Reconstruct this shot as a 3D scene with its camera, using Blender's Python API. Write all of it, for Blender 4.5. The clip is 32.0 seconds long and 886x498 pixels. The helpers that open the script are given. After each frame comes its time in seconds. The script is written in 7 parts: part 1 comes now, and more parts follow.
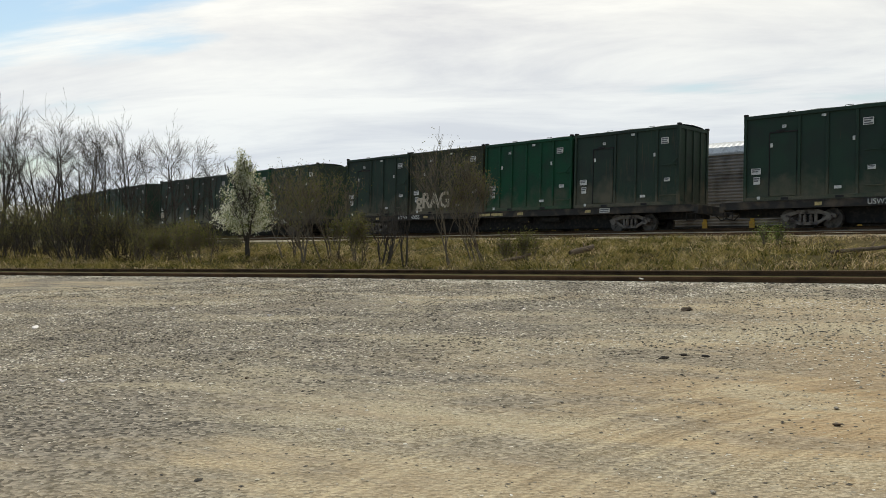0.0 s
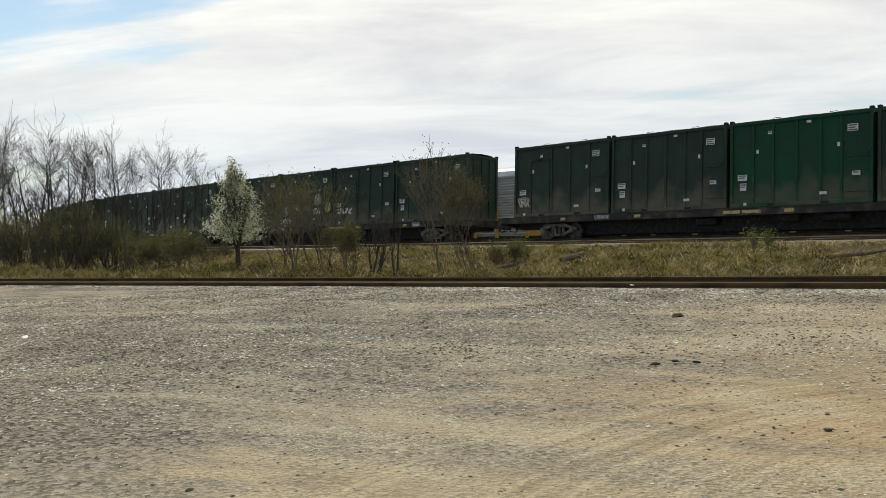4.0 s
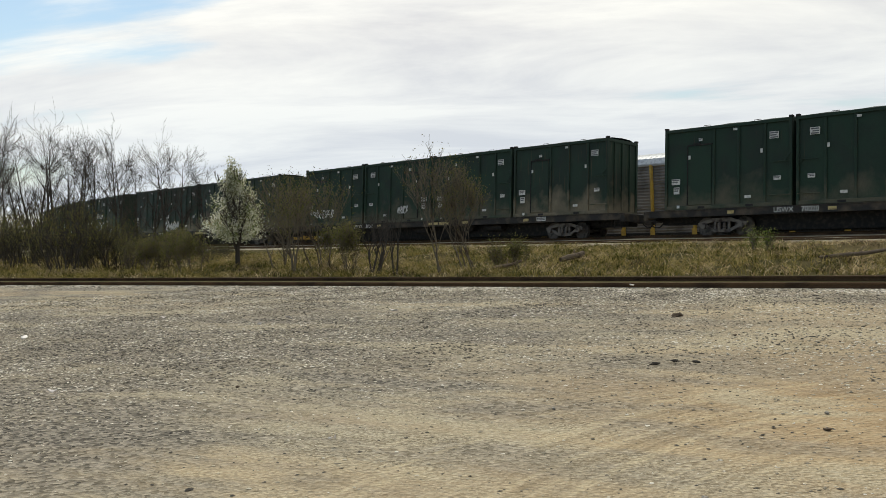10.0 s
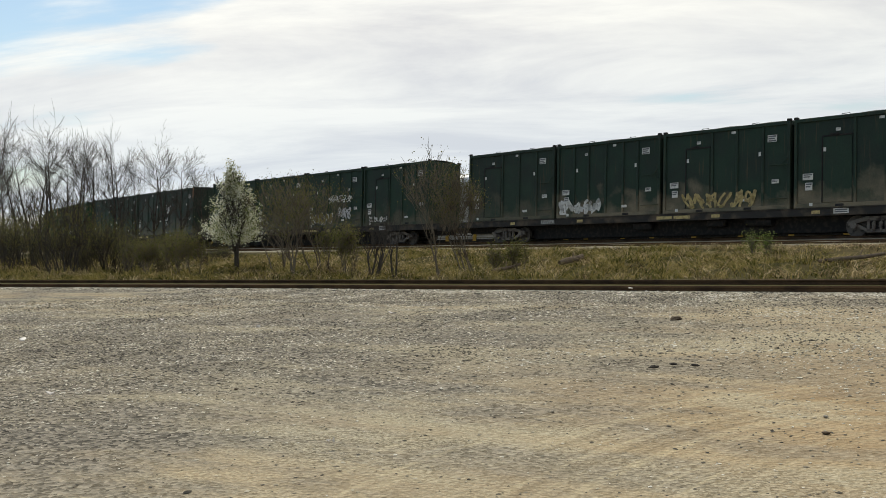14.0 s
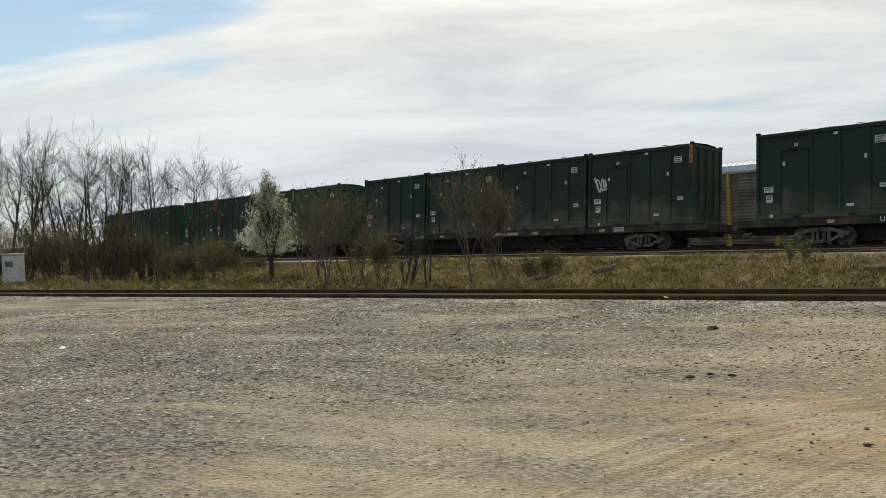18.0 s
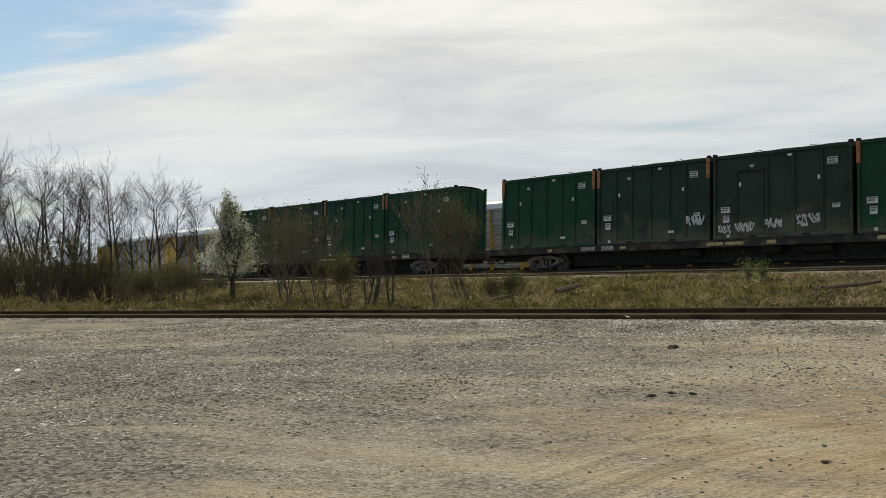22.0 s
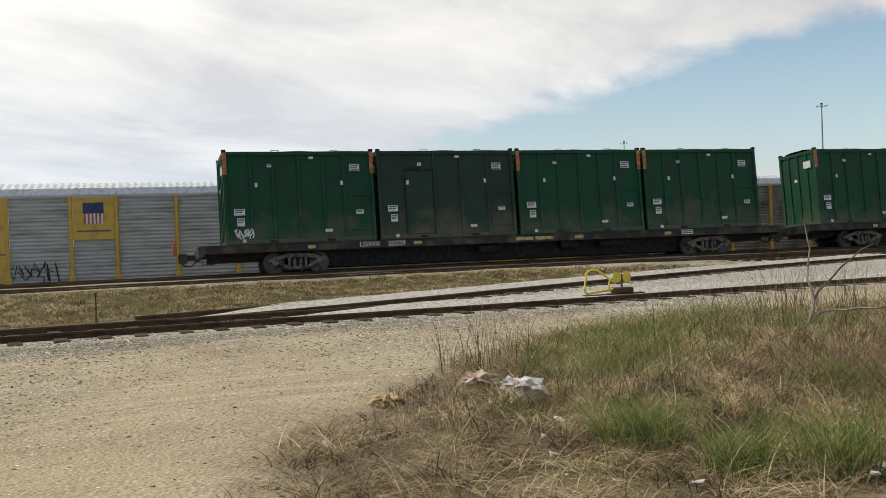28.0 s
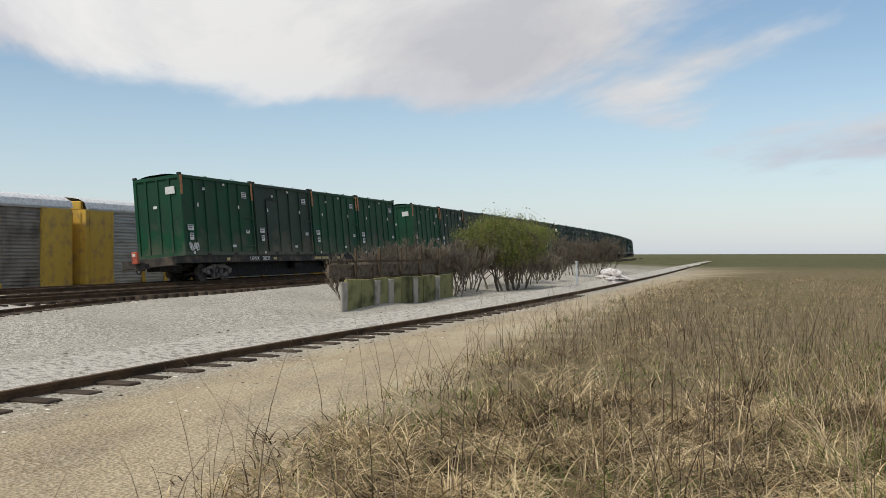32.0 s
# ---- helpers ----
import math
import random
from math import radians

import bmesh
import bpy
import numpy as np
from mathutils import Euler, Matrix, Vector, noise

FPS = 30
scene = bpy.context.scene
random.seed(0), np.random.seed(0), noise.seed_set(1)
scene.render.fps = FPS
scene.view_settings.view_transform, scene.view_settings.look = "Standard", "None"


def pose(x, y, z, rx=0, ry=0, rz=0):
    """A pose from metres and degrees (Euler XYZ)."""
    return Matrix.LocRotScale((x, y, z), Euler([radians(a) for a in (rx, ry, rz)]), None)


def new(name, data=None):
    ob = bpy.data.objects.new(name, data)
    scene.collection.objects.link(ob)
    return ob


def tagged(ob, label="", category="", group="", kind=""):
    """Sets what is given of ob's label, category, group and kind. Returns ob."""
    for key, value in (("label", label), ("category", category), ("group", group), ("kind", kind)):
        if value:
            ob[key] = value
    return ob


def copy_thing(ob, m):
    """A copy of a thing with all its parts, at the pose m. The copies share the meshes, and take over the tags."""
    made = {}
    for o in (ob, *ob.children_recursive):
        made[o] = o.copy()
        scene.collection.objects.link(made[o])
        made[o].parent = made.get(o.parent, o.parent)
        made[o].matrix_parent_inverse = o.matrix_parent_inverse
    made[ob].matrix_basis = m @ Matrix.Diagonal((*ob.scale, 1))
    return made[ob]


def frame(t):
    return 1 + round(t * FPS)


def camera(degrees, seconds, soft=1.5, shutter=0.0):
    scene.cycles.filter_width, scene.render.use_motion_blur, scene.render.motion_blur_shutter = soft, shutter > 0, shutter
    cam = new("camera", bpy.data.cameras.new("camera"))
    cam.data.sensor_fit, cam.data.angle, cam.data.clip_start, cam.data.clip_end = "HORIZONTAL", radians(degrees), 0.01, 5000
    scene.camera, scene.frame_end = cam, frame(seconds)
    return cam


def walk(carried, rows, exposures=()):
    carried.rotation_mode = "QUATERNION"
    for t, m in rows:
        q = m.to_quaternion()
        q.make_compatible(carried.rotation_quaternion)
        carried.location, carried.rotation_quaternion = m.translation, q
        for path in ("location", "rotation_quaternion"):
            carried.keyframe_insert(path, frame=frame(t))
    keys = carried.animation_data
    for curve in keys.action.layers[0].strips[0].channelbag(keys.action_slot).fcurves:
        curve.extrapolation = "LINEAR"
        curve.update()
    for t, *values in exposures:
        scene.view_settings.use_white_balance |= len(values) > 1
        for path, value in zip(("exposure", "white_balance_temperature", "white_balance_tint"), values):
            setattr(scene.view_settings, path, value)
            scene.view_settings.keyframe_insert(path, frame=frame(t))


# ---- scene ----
# ---------- camera: one standing place, a turn to the right, then a run forward at the end ----------
EYE = 1.6
TURN = [  # seconds, tilt, roll, yaw, metres ahead
    (0.0, 87.49, 2.22, 2.16, 0), (0.4, 87.93, 2.5, 1.62, 0), (1.0, 87.93, 2.5, 1.60, 0), (3.0, 87.93, 2.5, 1.60, 0),
    (9.0, 87.91, 2.51, 1.58, 0), (12.5, 87.91, 2.5, 1.58, 0), (13.0, 87.88, 2.34, 1.55, 0), (13.5, 87.95, 2.4, 1.54, 0), (15.5, 88.44, 2.25, 1.46, 0),
    (16.0, 88.47, 2.36, 1.78, 0), (16.5, 88.46, 2.4, 2.16, 0), (17.0, 88.55, 2.41, 3.09, 0),
    (17.5, 88.63, 2.49, 3.63, 0), (18.0, 88.74, 2.56, 3.58, 0), (18.5, 88.76, 2.6, 3.88, 0),
    (19.0, 88.93, 2.63, 3.77, 0), (19.5, 89.23, 2.68, 4.47, 0), (20.0, 89.53, 2.68, 4.0, 0),
    (20.5, 89.39, 2.62, 3.75, 0), (21.0, 89.44, 2.62, 3.3, 0), (21.5, 89.83, 2.61, 2.24, 0),
    (22.0, 89.86, 2.6, 1.29, 0), (22.5, 89.64, 2.57, -0.8, 0), (23.0, 89.48, 2.48, -2.95, 0),
    (23.5, 89.37, 2.42, -5.95, 0), (24.0, 89.21, 2.45, -9.4, 0), (24.5, 89.15, 2.79, -12.63, 0),
    (26.5, 88.87, 2.99, -40.09, 0), (27.0, 89.15, 2.53, -47.52, 0), (27.5, 89.2, 2.33, -53.67, 0),
    (28.0, 89.13, 1.9, -61.39, 0), (28.5, 88.92, 2.21, -70.81, 0), (29.0, 88.61, 1.4, -78.86, 0),
    (29.5, 88.47, 0.85, -85.21, 0), (30.0, 88.68, 0.59, -90.89, 0), (30.5, 90.31, 0.55, -95.2, 1.3),
    (31.0, 90.67, 0.54, -99.0, 4.2), (31.5, 90.5, 0.31, -105.5, 9.4), (32.0, 90.3, 0.09, -110.5, 16.0)]
cam = camera(50.7, 32.0, soft=0.75)
walk(cam, [(t, pose(m, 0.02 * m, EYE, rx, ry, rz)) for t, rx, ry, rz, m in TURN],
     exposures=[(0, 0.0, 6700, 6), (12.0, 0.0, 6700, 6), (20.0, -0.2, 6650, 5), (24.5, -0.28, 6700, 7), (26.5, 0.1, 6700, 7), (28.5, 0.1, 6650, 9), (30.0, 0.33, 6650, 13), (32.0, 0.08, 6450, 10)])

# ---------- light: hazy sun high behind the train, broken cloud ----------
SUN_YAW, SUN_UP = 22.0, 52.0
sun = new("sun", bpy.data.lights.new("sun", "SUN"))
sun.data.energy, sun.data.angle, sun.data.color = 2.1, radians(4.0), (1.0, 0.95, 0.87)
sun.matrix_world = pose(0, 0, 60, 90 - SUN_UP, 0, SUN_YAW + 180)


def link(tree, a, out, b, inp):
    tree.links.new(a.outputs[out], b.inputs[inp])


def make_world():
    w = bpy.data.worlds.new("sky")
    w.use_nodes = True
    t = w.node_tree
    t.nodes.clear()
    n = lambda k: t.nodes.new("ShaderNode" + k)
    sky = n("TexSky")
    sky.sky_type, sky.sun_disc = "NISHITA", False
    sky.sun_elevation, sky.sun_rotation = radians(SUN_UP), radians(-SUN_YAW)
    sky.air_density, sky.dust_density, sky.ozone_density = 1.2, 0.5, 2.0
    co = n("TexCoord")
    sep = n("SeparateXYZ")
    link(t, co, "Generated", sep, 0)
    # the cloud layer is a plane overhead, seen in perspective
    up = n("Math"); up.operation = "MAXIMUM"; up.inputs[1].default_value = 0.0
    link(t, sep, "Z", up, 0)
    add = n("Math"); add.operation = "ADD"; add.inputs[1].default_value = 0.13
    link(t, up, 0, add, 0)
    px = n("Math"); px.operation = "DIVIDE"
    py = n("Math"); py.operation = "DIVIDE"
    link(t, sep, "X", px, 0), link(t, add, 0, px, 1)
    link(t, sep, "Y", py, 0), link(t, add, 0, py, 1)
    com = n("CombineXYZ")
    link(t, px, 0, com, 0), link(t, py, 0, com, 1)
    mp = n("Mapping")
    mp.inputs["Rotation"].default_value = (0, 0, radians(8))
    mp.inputs["Scale"].default_value = (0.42, 0.75, 1)
    mp.inputs["Location"].default_value = (3.1, 1.7, 0)
    link(t, com, 0, mp, 0)
    big = n("TexNoise")
    big.inputs["Scale"].default_value, big.inputs["Detail"].default_value, big.inputs["Roughness"].default_value = 0.75, 7, 0.55
    link(t, mp, 0, big, "Vector")
    fine = n("TexNoise")
    fine.inputs["Scale"].default_value, fine.inputs["Detail"].default_value, fine.inputs["Roughness"].default_value = 1.6, 8, 0.6
    fine.inputs["Distortion"].default_value = 0.4
    link(t, mp, 0, fine, "Vector")
    # the cover ends over the far yard, low in the sky, and breaks high on the other side
    def scaled(src, out, k, plus_src=None, plus_out=0):
        q = n("Math"); q.operation = "MULTIPLY_ADD"; q.inputs[1].default_value, q.inputs[2].default_value = k, 0.0
        link(t, src, out, q, 0)
        if plus_src:
            link(t, plus_src, plus_out, q, 2)
        return q

    def ranged(src, a, b, c, d, kind="SMOOTHSTEP"):
        q = n("MapRange"); q.interpolation_type = kind
        for k, v in zip((1, 2, 3, 4), (a, b, c, d)):
            q.inputs[k].default_value = v
        link(t, src, 0, q, 0)
        return q

    east = ranged(scaled(sep, "Z", -1.2, sep, "X"), 0.64, 0.88, 0.22, -0.34)
    west = ranged(scaled(sep, "X", -1.0, sep, "Z"), 0.35, 0.50, 0.02, -0.27)
    dens = n("Math"); dens.operation = "ADD"
    link(t, big, "Fac", dens, 0), link(t, east, 0, dens, 1)
    south = ranged(scaled(sep, "Y", -0.643, scaled(sep, "X", 0.766)), 0.92, 0.975, 0.0, -0.30)
    dens0 = n("Math"); dens0.operation = "ADD"
    link(t, dens, 0, dens0, 0), link(t, south, 0, dens0, 1)
    dens2 = n("Math"); dens2.operation = "ADD"
    link(t, dens0, 0, dens2, 0), link(t, west, 0, dens2, 1)
    dens3 = n("Math"); dens3.operation = "ADD"
    link(t, dens2, 0, dens3, 0), link(t, ranged(fine, 0.3, 0.7, -0.07, 0.07, "LINEAR"), 0, dens3, 1)
    cover = ranged(dens3, 0.44, 0.57, 0.0, 1.0)
    shade = n("ValToRGB")
    shade.color_ramp.elements[0].position, shade.color_ramp.elements[0].color = 0.36, (7.0, 7.0, 7.4, 1)
    shade.color_ramp.elements[1].position, shade.color_ramp.elements[1].color = 0.60, (9.7, 9.6, 9.4, 1)
    link(t, fine, "Fac", shade, 0)
    # cloud lit from behind is brighter towards the sun
    dot = n("VectorMath"); dot.operation = "DOT_PRODUCT"
    link(t, co, "Generated", dot, 0)
    dot.inputs[1].default_value = (-math.sin(radians(SUN_YAW)) * math.cos(radians(SUN_UP)), math.cos(radians(SUN_YAW)) * math.cos(radians(SUN_UP)), math.sin(radians(SUN_UP)))
    lum = n("MapRange")
    for k, v in zip((1, 2, 3, 4), (-0.6, 0.9, 0.56, 1.06)):
        lum.inputs[k].default_value = v
    link(t, dot, "Value", lum, 0)
    lit = n("VectorMath"); lit.operation = "SCALE"
    link(t, shade, 0, lit, 0), link(t, lum, 0, lit, "Scale")
    mix = n("MixRGB")
    link(t, cover, 0, mix, 0), link(t, sky, 0, mix, 1), link(t, lit, 0, mix, 2)
    haze = n("MixRGB"); haze.inputs[2].default_value = (4.9, 6.0, 7.7, 1)
    link(t, ranged(up, 0.0, 0.2, 0.55, 0.0, "LINEAR"), 0, haze, 0), link(t, mix, 0, haze, 1)
    bg, out = n("Background"), n("OutputWorld")
    bg.inputs["Strength"].default_value = 0.11
    link(t, haze, 0, bg, 0), link(t, bg, 0, out, 0)
    scene.world = w


make_world()


# ---------- materials ----------
def mat(name, color, rough=0.8, metal=0.0, vary=0.15, scale=6.0, second=None, amount=0.5, bump=0.2, fine=60.0, random_hue=0.0, stretch=(1, 1, 1)):
    """Colour with two scales of variation, a second colour in patches, and fine relief."""
    m = bpy.data.materials.new(name)
    m.use_nodes = True
    t = m.node_tree
    b = t.nodes["Principled BSDF"]
    n = lambda k: t.nodes.new("ShaderNode" + k)
    b.inputs["Roughness"].default_value, b.inputs["Metallic"].default_value = rough, metal
    b.inputs["Specular IOR Level"].default_value = 0.08 if rough > 0.8 else 0.35
    co = n("TexCoord")
    mp = n("Mapping"); mp.inputs["Scale"].default_value = stretch
    link(t, co, "Object", mp, 0)
    a, c = n("TexNoise"), n("TexNoise")
    a.inputs["Scale"].default_value, a.inputs["Detail"].default_value = scale, 5
    c.inputs["Scale"].default_value, c.inputs["Detail"].default_value = fine, 4
    link(t, mp, 0, a, "Vector"), link(t, mp, 0, c, "Vector")
    mix = n("MixRGB")
    mix.inputs[1].default_value = (*color, 1)
    mix.inputs[2].default_value = (*(second or [v * 0.6 for v in color]), 1)
    ramp = n("MapRange")
    for k, v in zip((1, 2, 3, 4), (0.62 - 0.3 * amount, 0.78 - 0.2 * amount, 0, 1)):
        ramp.inputs[k].default_value = v
    link(t, a, "Fac", ramp, 0), link(t, ramp, 0, mix, 0)
    hsv = n("HueSaturation")
    val = n("MapRange")
    for k, v in zip((1, 2, 3, 4), (0.3, 0.7, 1 - vary, 1 + vary)):
        val.inputs[k].default_value = v
    link(t, c, "Fac", val, 0)
    info = n("ObjectInfo")
    rv = n("MapRange"); rv.inputs[3].default_value, rv.inputs[4].default_value = 1 - random_hue, 1 + random_hue
    link(t, info, "Random", rv, 0)
    mul = n("Math"); mul.operation = "MULTIPLY"
    link(t, val, 0, mul, 0), link(t, rv, 0, mul, 1)
    link(t, mul, 0, hsv, "Value"), link(t, mix, 0, hsv, "Color")
    link(t, hsv, 0, b, "Base Color")
    if bump:
        bp = n("Bump"); bp.inputs["Strength"].default_value, bp.inputs["Distance"].default_value = bump, 0.01
        link(t, c, "Fac", bp, "Height"), link(t, bp, 0, b, "Normal")
    return m


def dirty_paint(name, color, rust=0.25, dust=0.0, rough=0.6):
    """Painted steel: dull patches, rust runs down the wall, dust that gathers in patches low on the wall."""
    m = bpy.data.materials.new(name)
    m.use_nodes = True
    t = m.node_tree
    b = t.nodes["Principled BSDF"]
    n = lambda k: t.nodes.new("ShaderNode" + k)
    b.inputs["Roughness"].default_value, b.inputs["Specular IOR Level"].default_value = rough, 0.16
    co, info = n("TexCoord"), n("ObjectInfo")
    off = n("VectorMath"); off.operation = "ADD"
    sc = n("VectorMath"); sc.operation = "SCALE"; sc.inputs[0].default_value = (37, 11, 5)
    link(t, info, "Random", sc, "Scale"), link(t, co, "Object", off, 0), link(t, sc, 0, off, 1)
    a = n("TexNoise"); a.inputs["Scale"].default_value, a.inputs["Detail"].default_value = 0.9, 6
    link(t, off, 0, a, "Vector")
    mp = n("Mapping"); mp.inputs["Scale"].default_value = (7, 7, 0.5)
    link(t, off, 0, mp, 0)
    run = n("TexNoise"); run.inputs["Scale"].default_value, run.inputs["Detail"].default_value = 1.5, 5
    link(t, mp, 0, run, "Vector")
    g = n("TexNoise"); g.inputs["Scale"].default_value, g.inputs["Detail"].default_value = 35, 4
    link(t, off, 0, g, "Vector")
    m1 = n("MixRGB"); m1.inputs[1].default_value = (*color, 1); m1.inputs[2].default_value = (*[v * 0.55 + 0.012 for v in color], 1)
    r1 = n("MapRange"); r1.inputs[1].default_value, r1.inputs[2].default_value = 0.4, 0.65
    link(t, a, "Fac", r1, 0), link(t, r1, 0, m1, 0)
    m2 = n("MixRGB"); m2.inputs[2].default_value = (0.13, 0.085, 0.045, 1)
    r2 = n("MapRange"); r2.inputs[1].default_value, r2.inputs[2].default_value, r2.inputs[4].default_value = 0.72 - 0.25 * rust, 0.9, 0.75
    link(t, run, "Fac", r2, 0), link(t, r2, 0, m2, 0), link(t, m1, 0, m2, 1)
    sep = n("SeparateXYZ"); link(t, co, "Object", sep, 0)
    low = n("MapRange"); low.inputs[1].default_value, low.inputs[2].default_value, low.inputs[3].default_value, low.inputs[4].default_value = 0.1, 2.3, 0.30, -0.25
    link(t, sep, "Z", low, 0)
    sm = n("Math"); sm.operation = "ADD"; link(t, low, 0, sm, 0), link(t, a, "Fac", sm, 1)
    r3 = n("MapRange"); r3.inputs[1].default_value, r3.inputs[2].default_value, r3.inputs[4].default_value = 0.55, 0.85, dust
    link(t, sm, 0, r3, 0)
    m3 = n("MixRGB"); m3.inputs[2].default_value = (0.20, 0.17, 0.115, 1)
    link(t, r3, 0, m3, 0), link(t, m2, 0, m3, 1)
    hv = n("HueSaturation"); v = n("MapRange"); v.inputs[1].default_value, v.inputs[2].default_value, v.inputs[3].default_value, v.inputs[4].default_value = 0.3, 0.7, 0.8, 1.2
    link(t, g, "Fac", v, 0), link(t, v, 0, hv, "Value"), link(t, m3, 0, hv, "Color"), link(t, hv, 0, b, "Base Color")
    bp = n("Bump"); bp.inputs["Strength"].default_value, bp.inputs["Distance"].default_value = 0.25, 0.02
    link(t, a, "Fac", bp, "Height"), link(t, bp, 0, b, "Normal")
    return m


M = {
    "green": dirty_paint("green_paint", (0.011, 0.066, 0.031), 0.08, 0.35),
    "clayish": mat("yellow_clay", (0.50, 0.37, 0.20), 0.95),
    "deep": dirty_paint("deep_green_paint", (0.025, 0.050, 0.033), 0.25, 0.45),
    "dull": dirty_paint("dull_green_paint", (0.030, 0.050, 0.035), 0.5, 0.5),
    "tan": dirty_paint("dusty_green_paint", (0.026, 0.048, 0.033), 0.5, 1.0),
    "olive": dirty_paint("olive_paint", (0.044, 0.050, 0.031), 0.6, 0.55),
    "tarp": mat("dark_tarpaulin", (0.02, 0.03, 0.028), 0.7, vary=0.3),
    "orange": mat("orange_paint", (0.42, 0.17, 0.06), 0.6, second=(0.16, 0.07, 0.03)),
    "white": mat("white_sticker", (0.62, 0.62, 0.58), 0.6, vary=0.1, second=(0.4, 0.4, 0.37), amount=0.35),
    "ink": mat("printed_grey", (0.14, 0.14, 0.14), 0.7, vary=0.1, bump=0),
    "letter": mat("white_lettering", (0.72, 0.72, 0.68), 0.6, vary=0.1, bump=0),
    "yellowed": mat("yellowed_paint", (0.50, 0.40, 0.17), 0.6, second=(0.22, 0.16, 0.08)),
    "black": mat("black_steel", (0.014, 0.0135, 0.013), 0.75, 0.0, second=(0.04, 0.033, 0.027), amount=0.5),
    "sill": mat("weathered_sill", (0.03, 0.028, 0.025), 0.8, 0.0, second=(0.10, 0.078, 0.055), amount=0.5, scale=1.6),
    "truck": mat("dusty_cast_steel", (0.19, 0.17, 0.145), 0.85, 0.0, second=(0.06, 0.05, 0.045), scale=4),
    "wheel": mat("wheel_steel", (0.12, 0.105, 0.09), 0.6, 0.4, second=(0.04, 0.035, 0.03)),
    "rail": mat("brown_rail_steel", (0.105, 0.066, 0.038), 0.85, 0.0, second=(0.055, 0.037, 0.025), scale=1.5, fine=30),
    "head": mat("worn_rail_head", (0.12, 0.085, 0.058), 0.65, 0.3),
    "tie": mat("old_tie_wood", (0.055, 0.042, 0.032), 0.95, vary=0.3, second=(0.11, 0.085, 0.06), stretch=(1, 12, 4), random_hue=0.3),
    "silver": mat("galvanized_panel", (0.44, 0.44, 0.425), 0.6, 0.15, vary=0.12, second=(0.30, 0.285, 0.26), scale=1.3, amount=0.5, stretch=(0.5, 1, 3)),
    "brown": mat("dirty_panel", (0.28, 0.255, 0.225), 0.7, 0.2, vary=0.15, second=(0.15, 0.13, 0.11), scale=1.0, amount=0.6),
    "rack": mat("yellow_rack_paint", (0.57, 0.37, 0.065), 0.6, second=(0.36, 0.24, 0.085), amount=0.4, scale=2),
    "roof": mat("light_roof_metal", (0.62, 0.63, 0.62), 0.5, 0.3, second=(0.45, 0.45, 0.45)),
    "bark": mat("grey_bark", (0.075, 0.067, 0.058), 0.95, vary=0.3, second=(0.045, 0.036, 0.03), scale=3),
    "dead": mat("bleached_dead_wood", (0.34, 0.285, 0.22), 0.9, vary=0.25, second=(0.15, 0.115, 0.085), scale=4),
    "cut": mat("rotten_stump_wood", (0.16, 0.125, 0.09), 0.95, vary=0.3, second=(0.06, 0.045, 0.035), scale=5),
    "box": mat("white_cabinet_paint", (0.55, 0.56, 0.56), 0.5, second=(0.36, 0.36, 0.34), amount=0.3),
    "concrete": mat("stained_concrete", (0.34, 0.31, 0.26), 0.9, vary=0.2, second=(0.14, 0.13, 0.10), scale=2),
    "moss": mat("moss_green_planks", (0.20, 0.19, 0.085), 0.9, vary=0.2, second=(0.07, 0.075, 0.035), scale=2, random_hue=0.25),
    "beam": mat("brown_stained_beam", (0.10, 0.075, 0.05), 0.9, vary=0.2),
    "sign": mat("bright_yellow_paint", (0.72, 0.56, 0.06), 0.5, second=(0.45, 0.34, 0.08), amount=0.3),
    "mast": mat("grey_galvanized_mast", (0.32, 0.33, 0.34), 0.5, 0.5),
    "plastic": mat("crumpled_white_plastic", (0.66, 0.605, 0.56), 0.45, vary=0.1, second=(0.40, 0.37, 0.35), scale=9),
    "card": mat("torn_cardboard", (0.58, 0.44, 0.33), 0.9, vary=0.12),
    "blue": mat("faded_blue_paint", (0.13, 0.24, 0.33), 0.6, second=(0.08, 0.12, 0.15)),
    "red": mat("red_orange_plastic", (0.42, 0.10, 0.05), 0.5, second=(0.2, 0.05, 0.03)),
}


# ---------- mesh helpers ----------
def part(name, bm, material, parent, label=""):
    me = bm
    if isinstance(bm, bmesh.types.BMesh):
        me = bpy.data.meshes.new(name)
        bm.to_mesh(me)
        bm.free()
    if material and not me.materials:
        me.materials.append(M[material] if isinstance(material, str) else material)
    ob = new(name, me)
    ob.parent = parent
    if label:
        ob["label"] = label
    return ob


def box(bm, x0, x1, y0, y1, z0, z1, bevel=0.0):
    ps = [(x, y, z) for z in (z0, z1) for y in (y0, y1) for x in (x0, x1)]
    v = [bm.verts.new(p) for p in ps]
    fs = [bm.faces.new([v[i] for i in f]) for f in ((0, 2, 3, 1), (4, 5, 7, 6), (0, 1, 5, 4), (2, 6, 7, 3), (0, 4, 6, 2), (1, 3, 7, 5))]
    if bevel:
        bmesh.ops.bevel(bm, geom=list({e for f in fs for e in f.edges}), offset=bevel, segments=1, affect="EDGES")
    return bm


def boxes(*dims, bevel=0.0):
    bm = bmesh.new()
    for d in dims:
        box(bm, *d, bevel=bevel)
    return bm


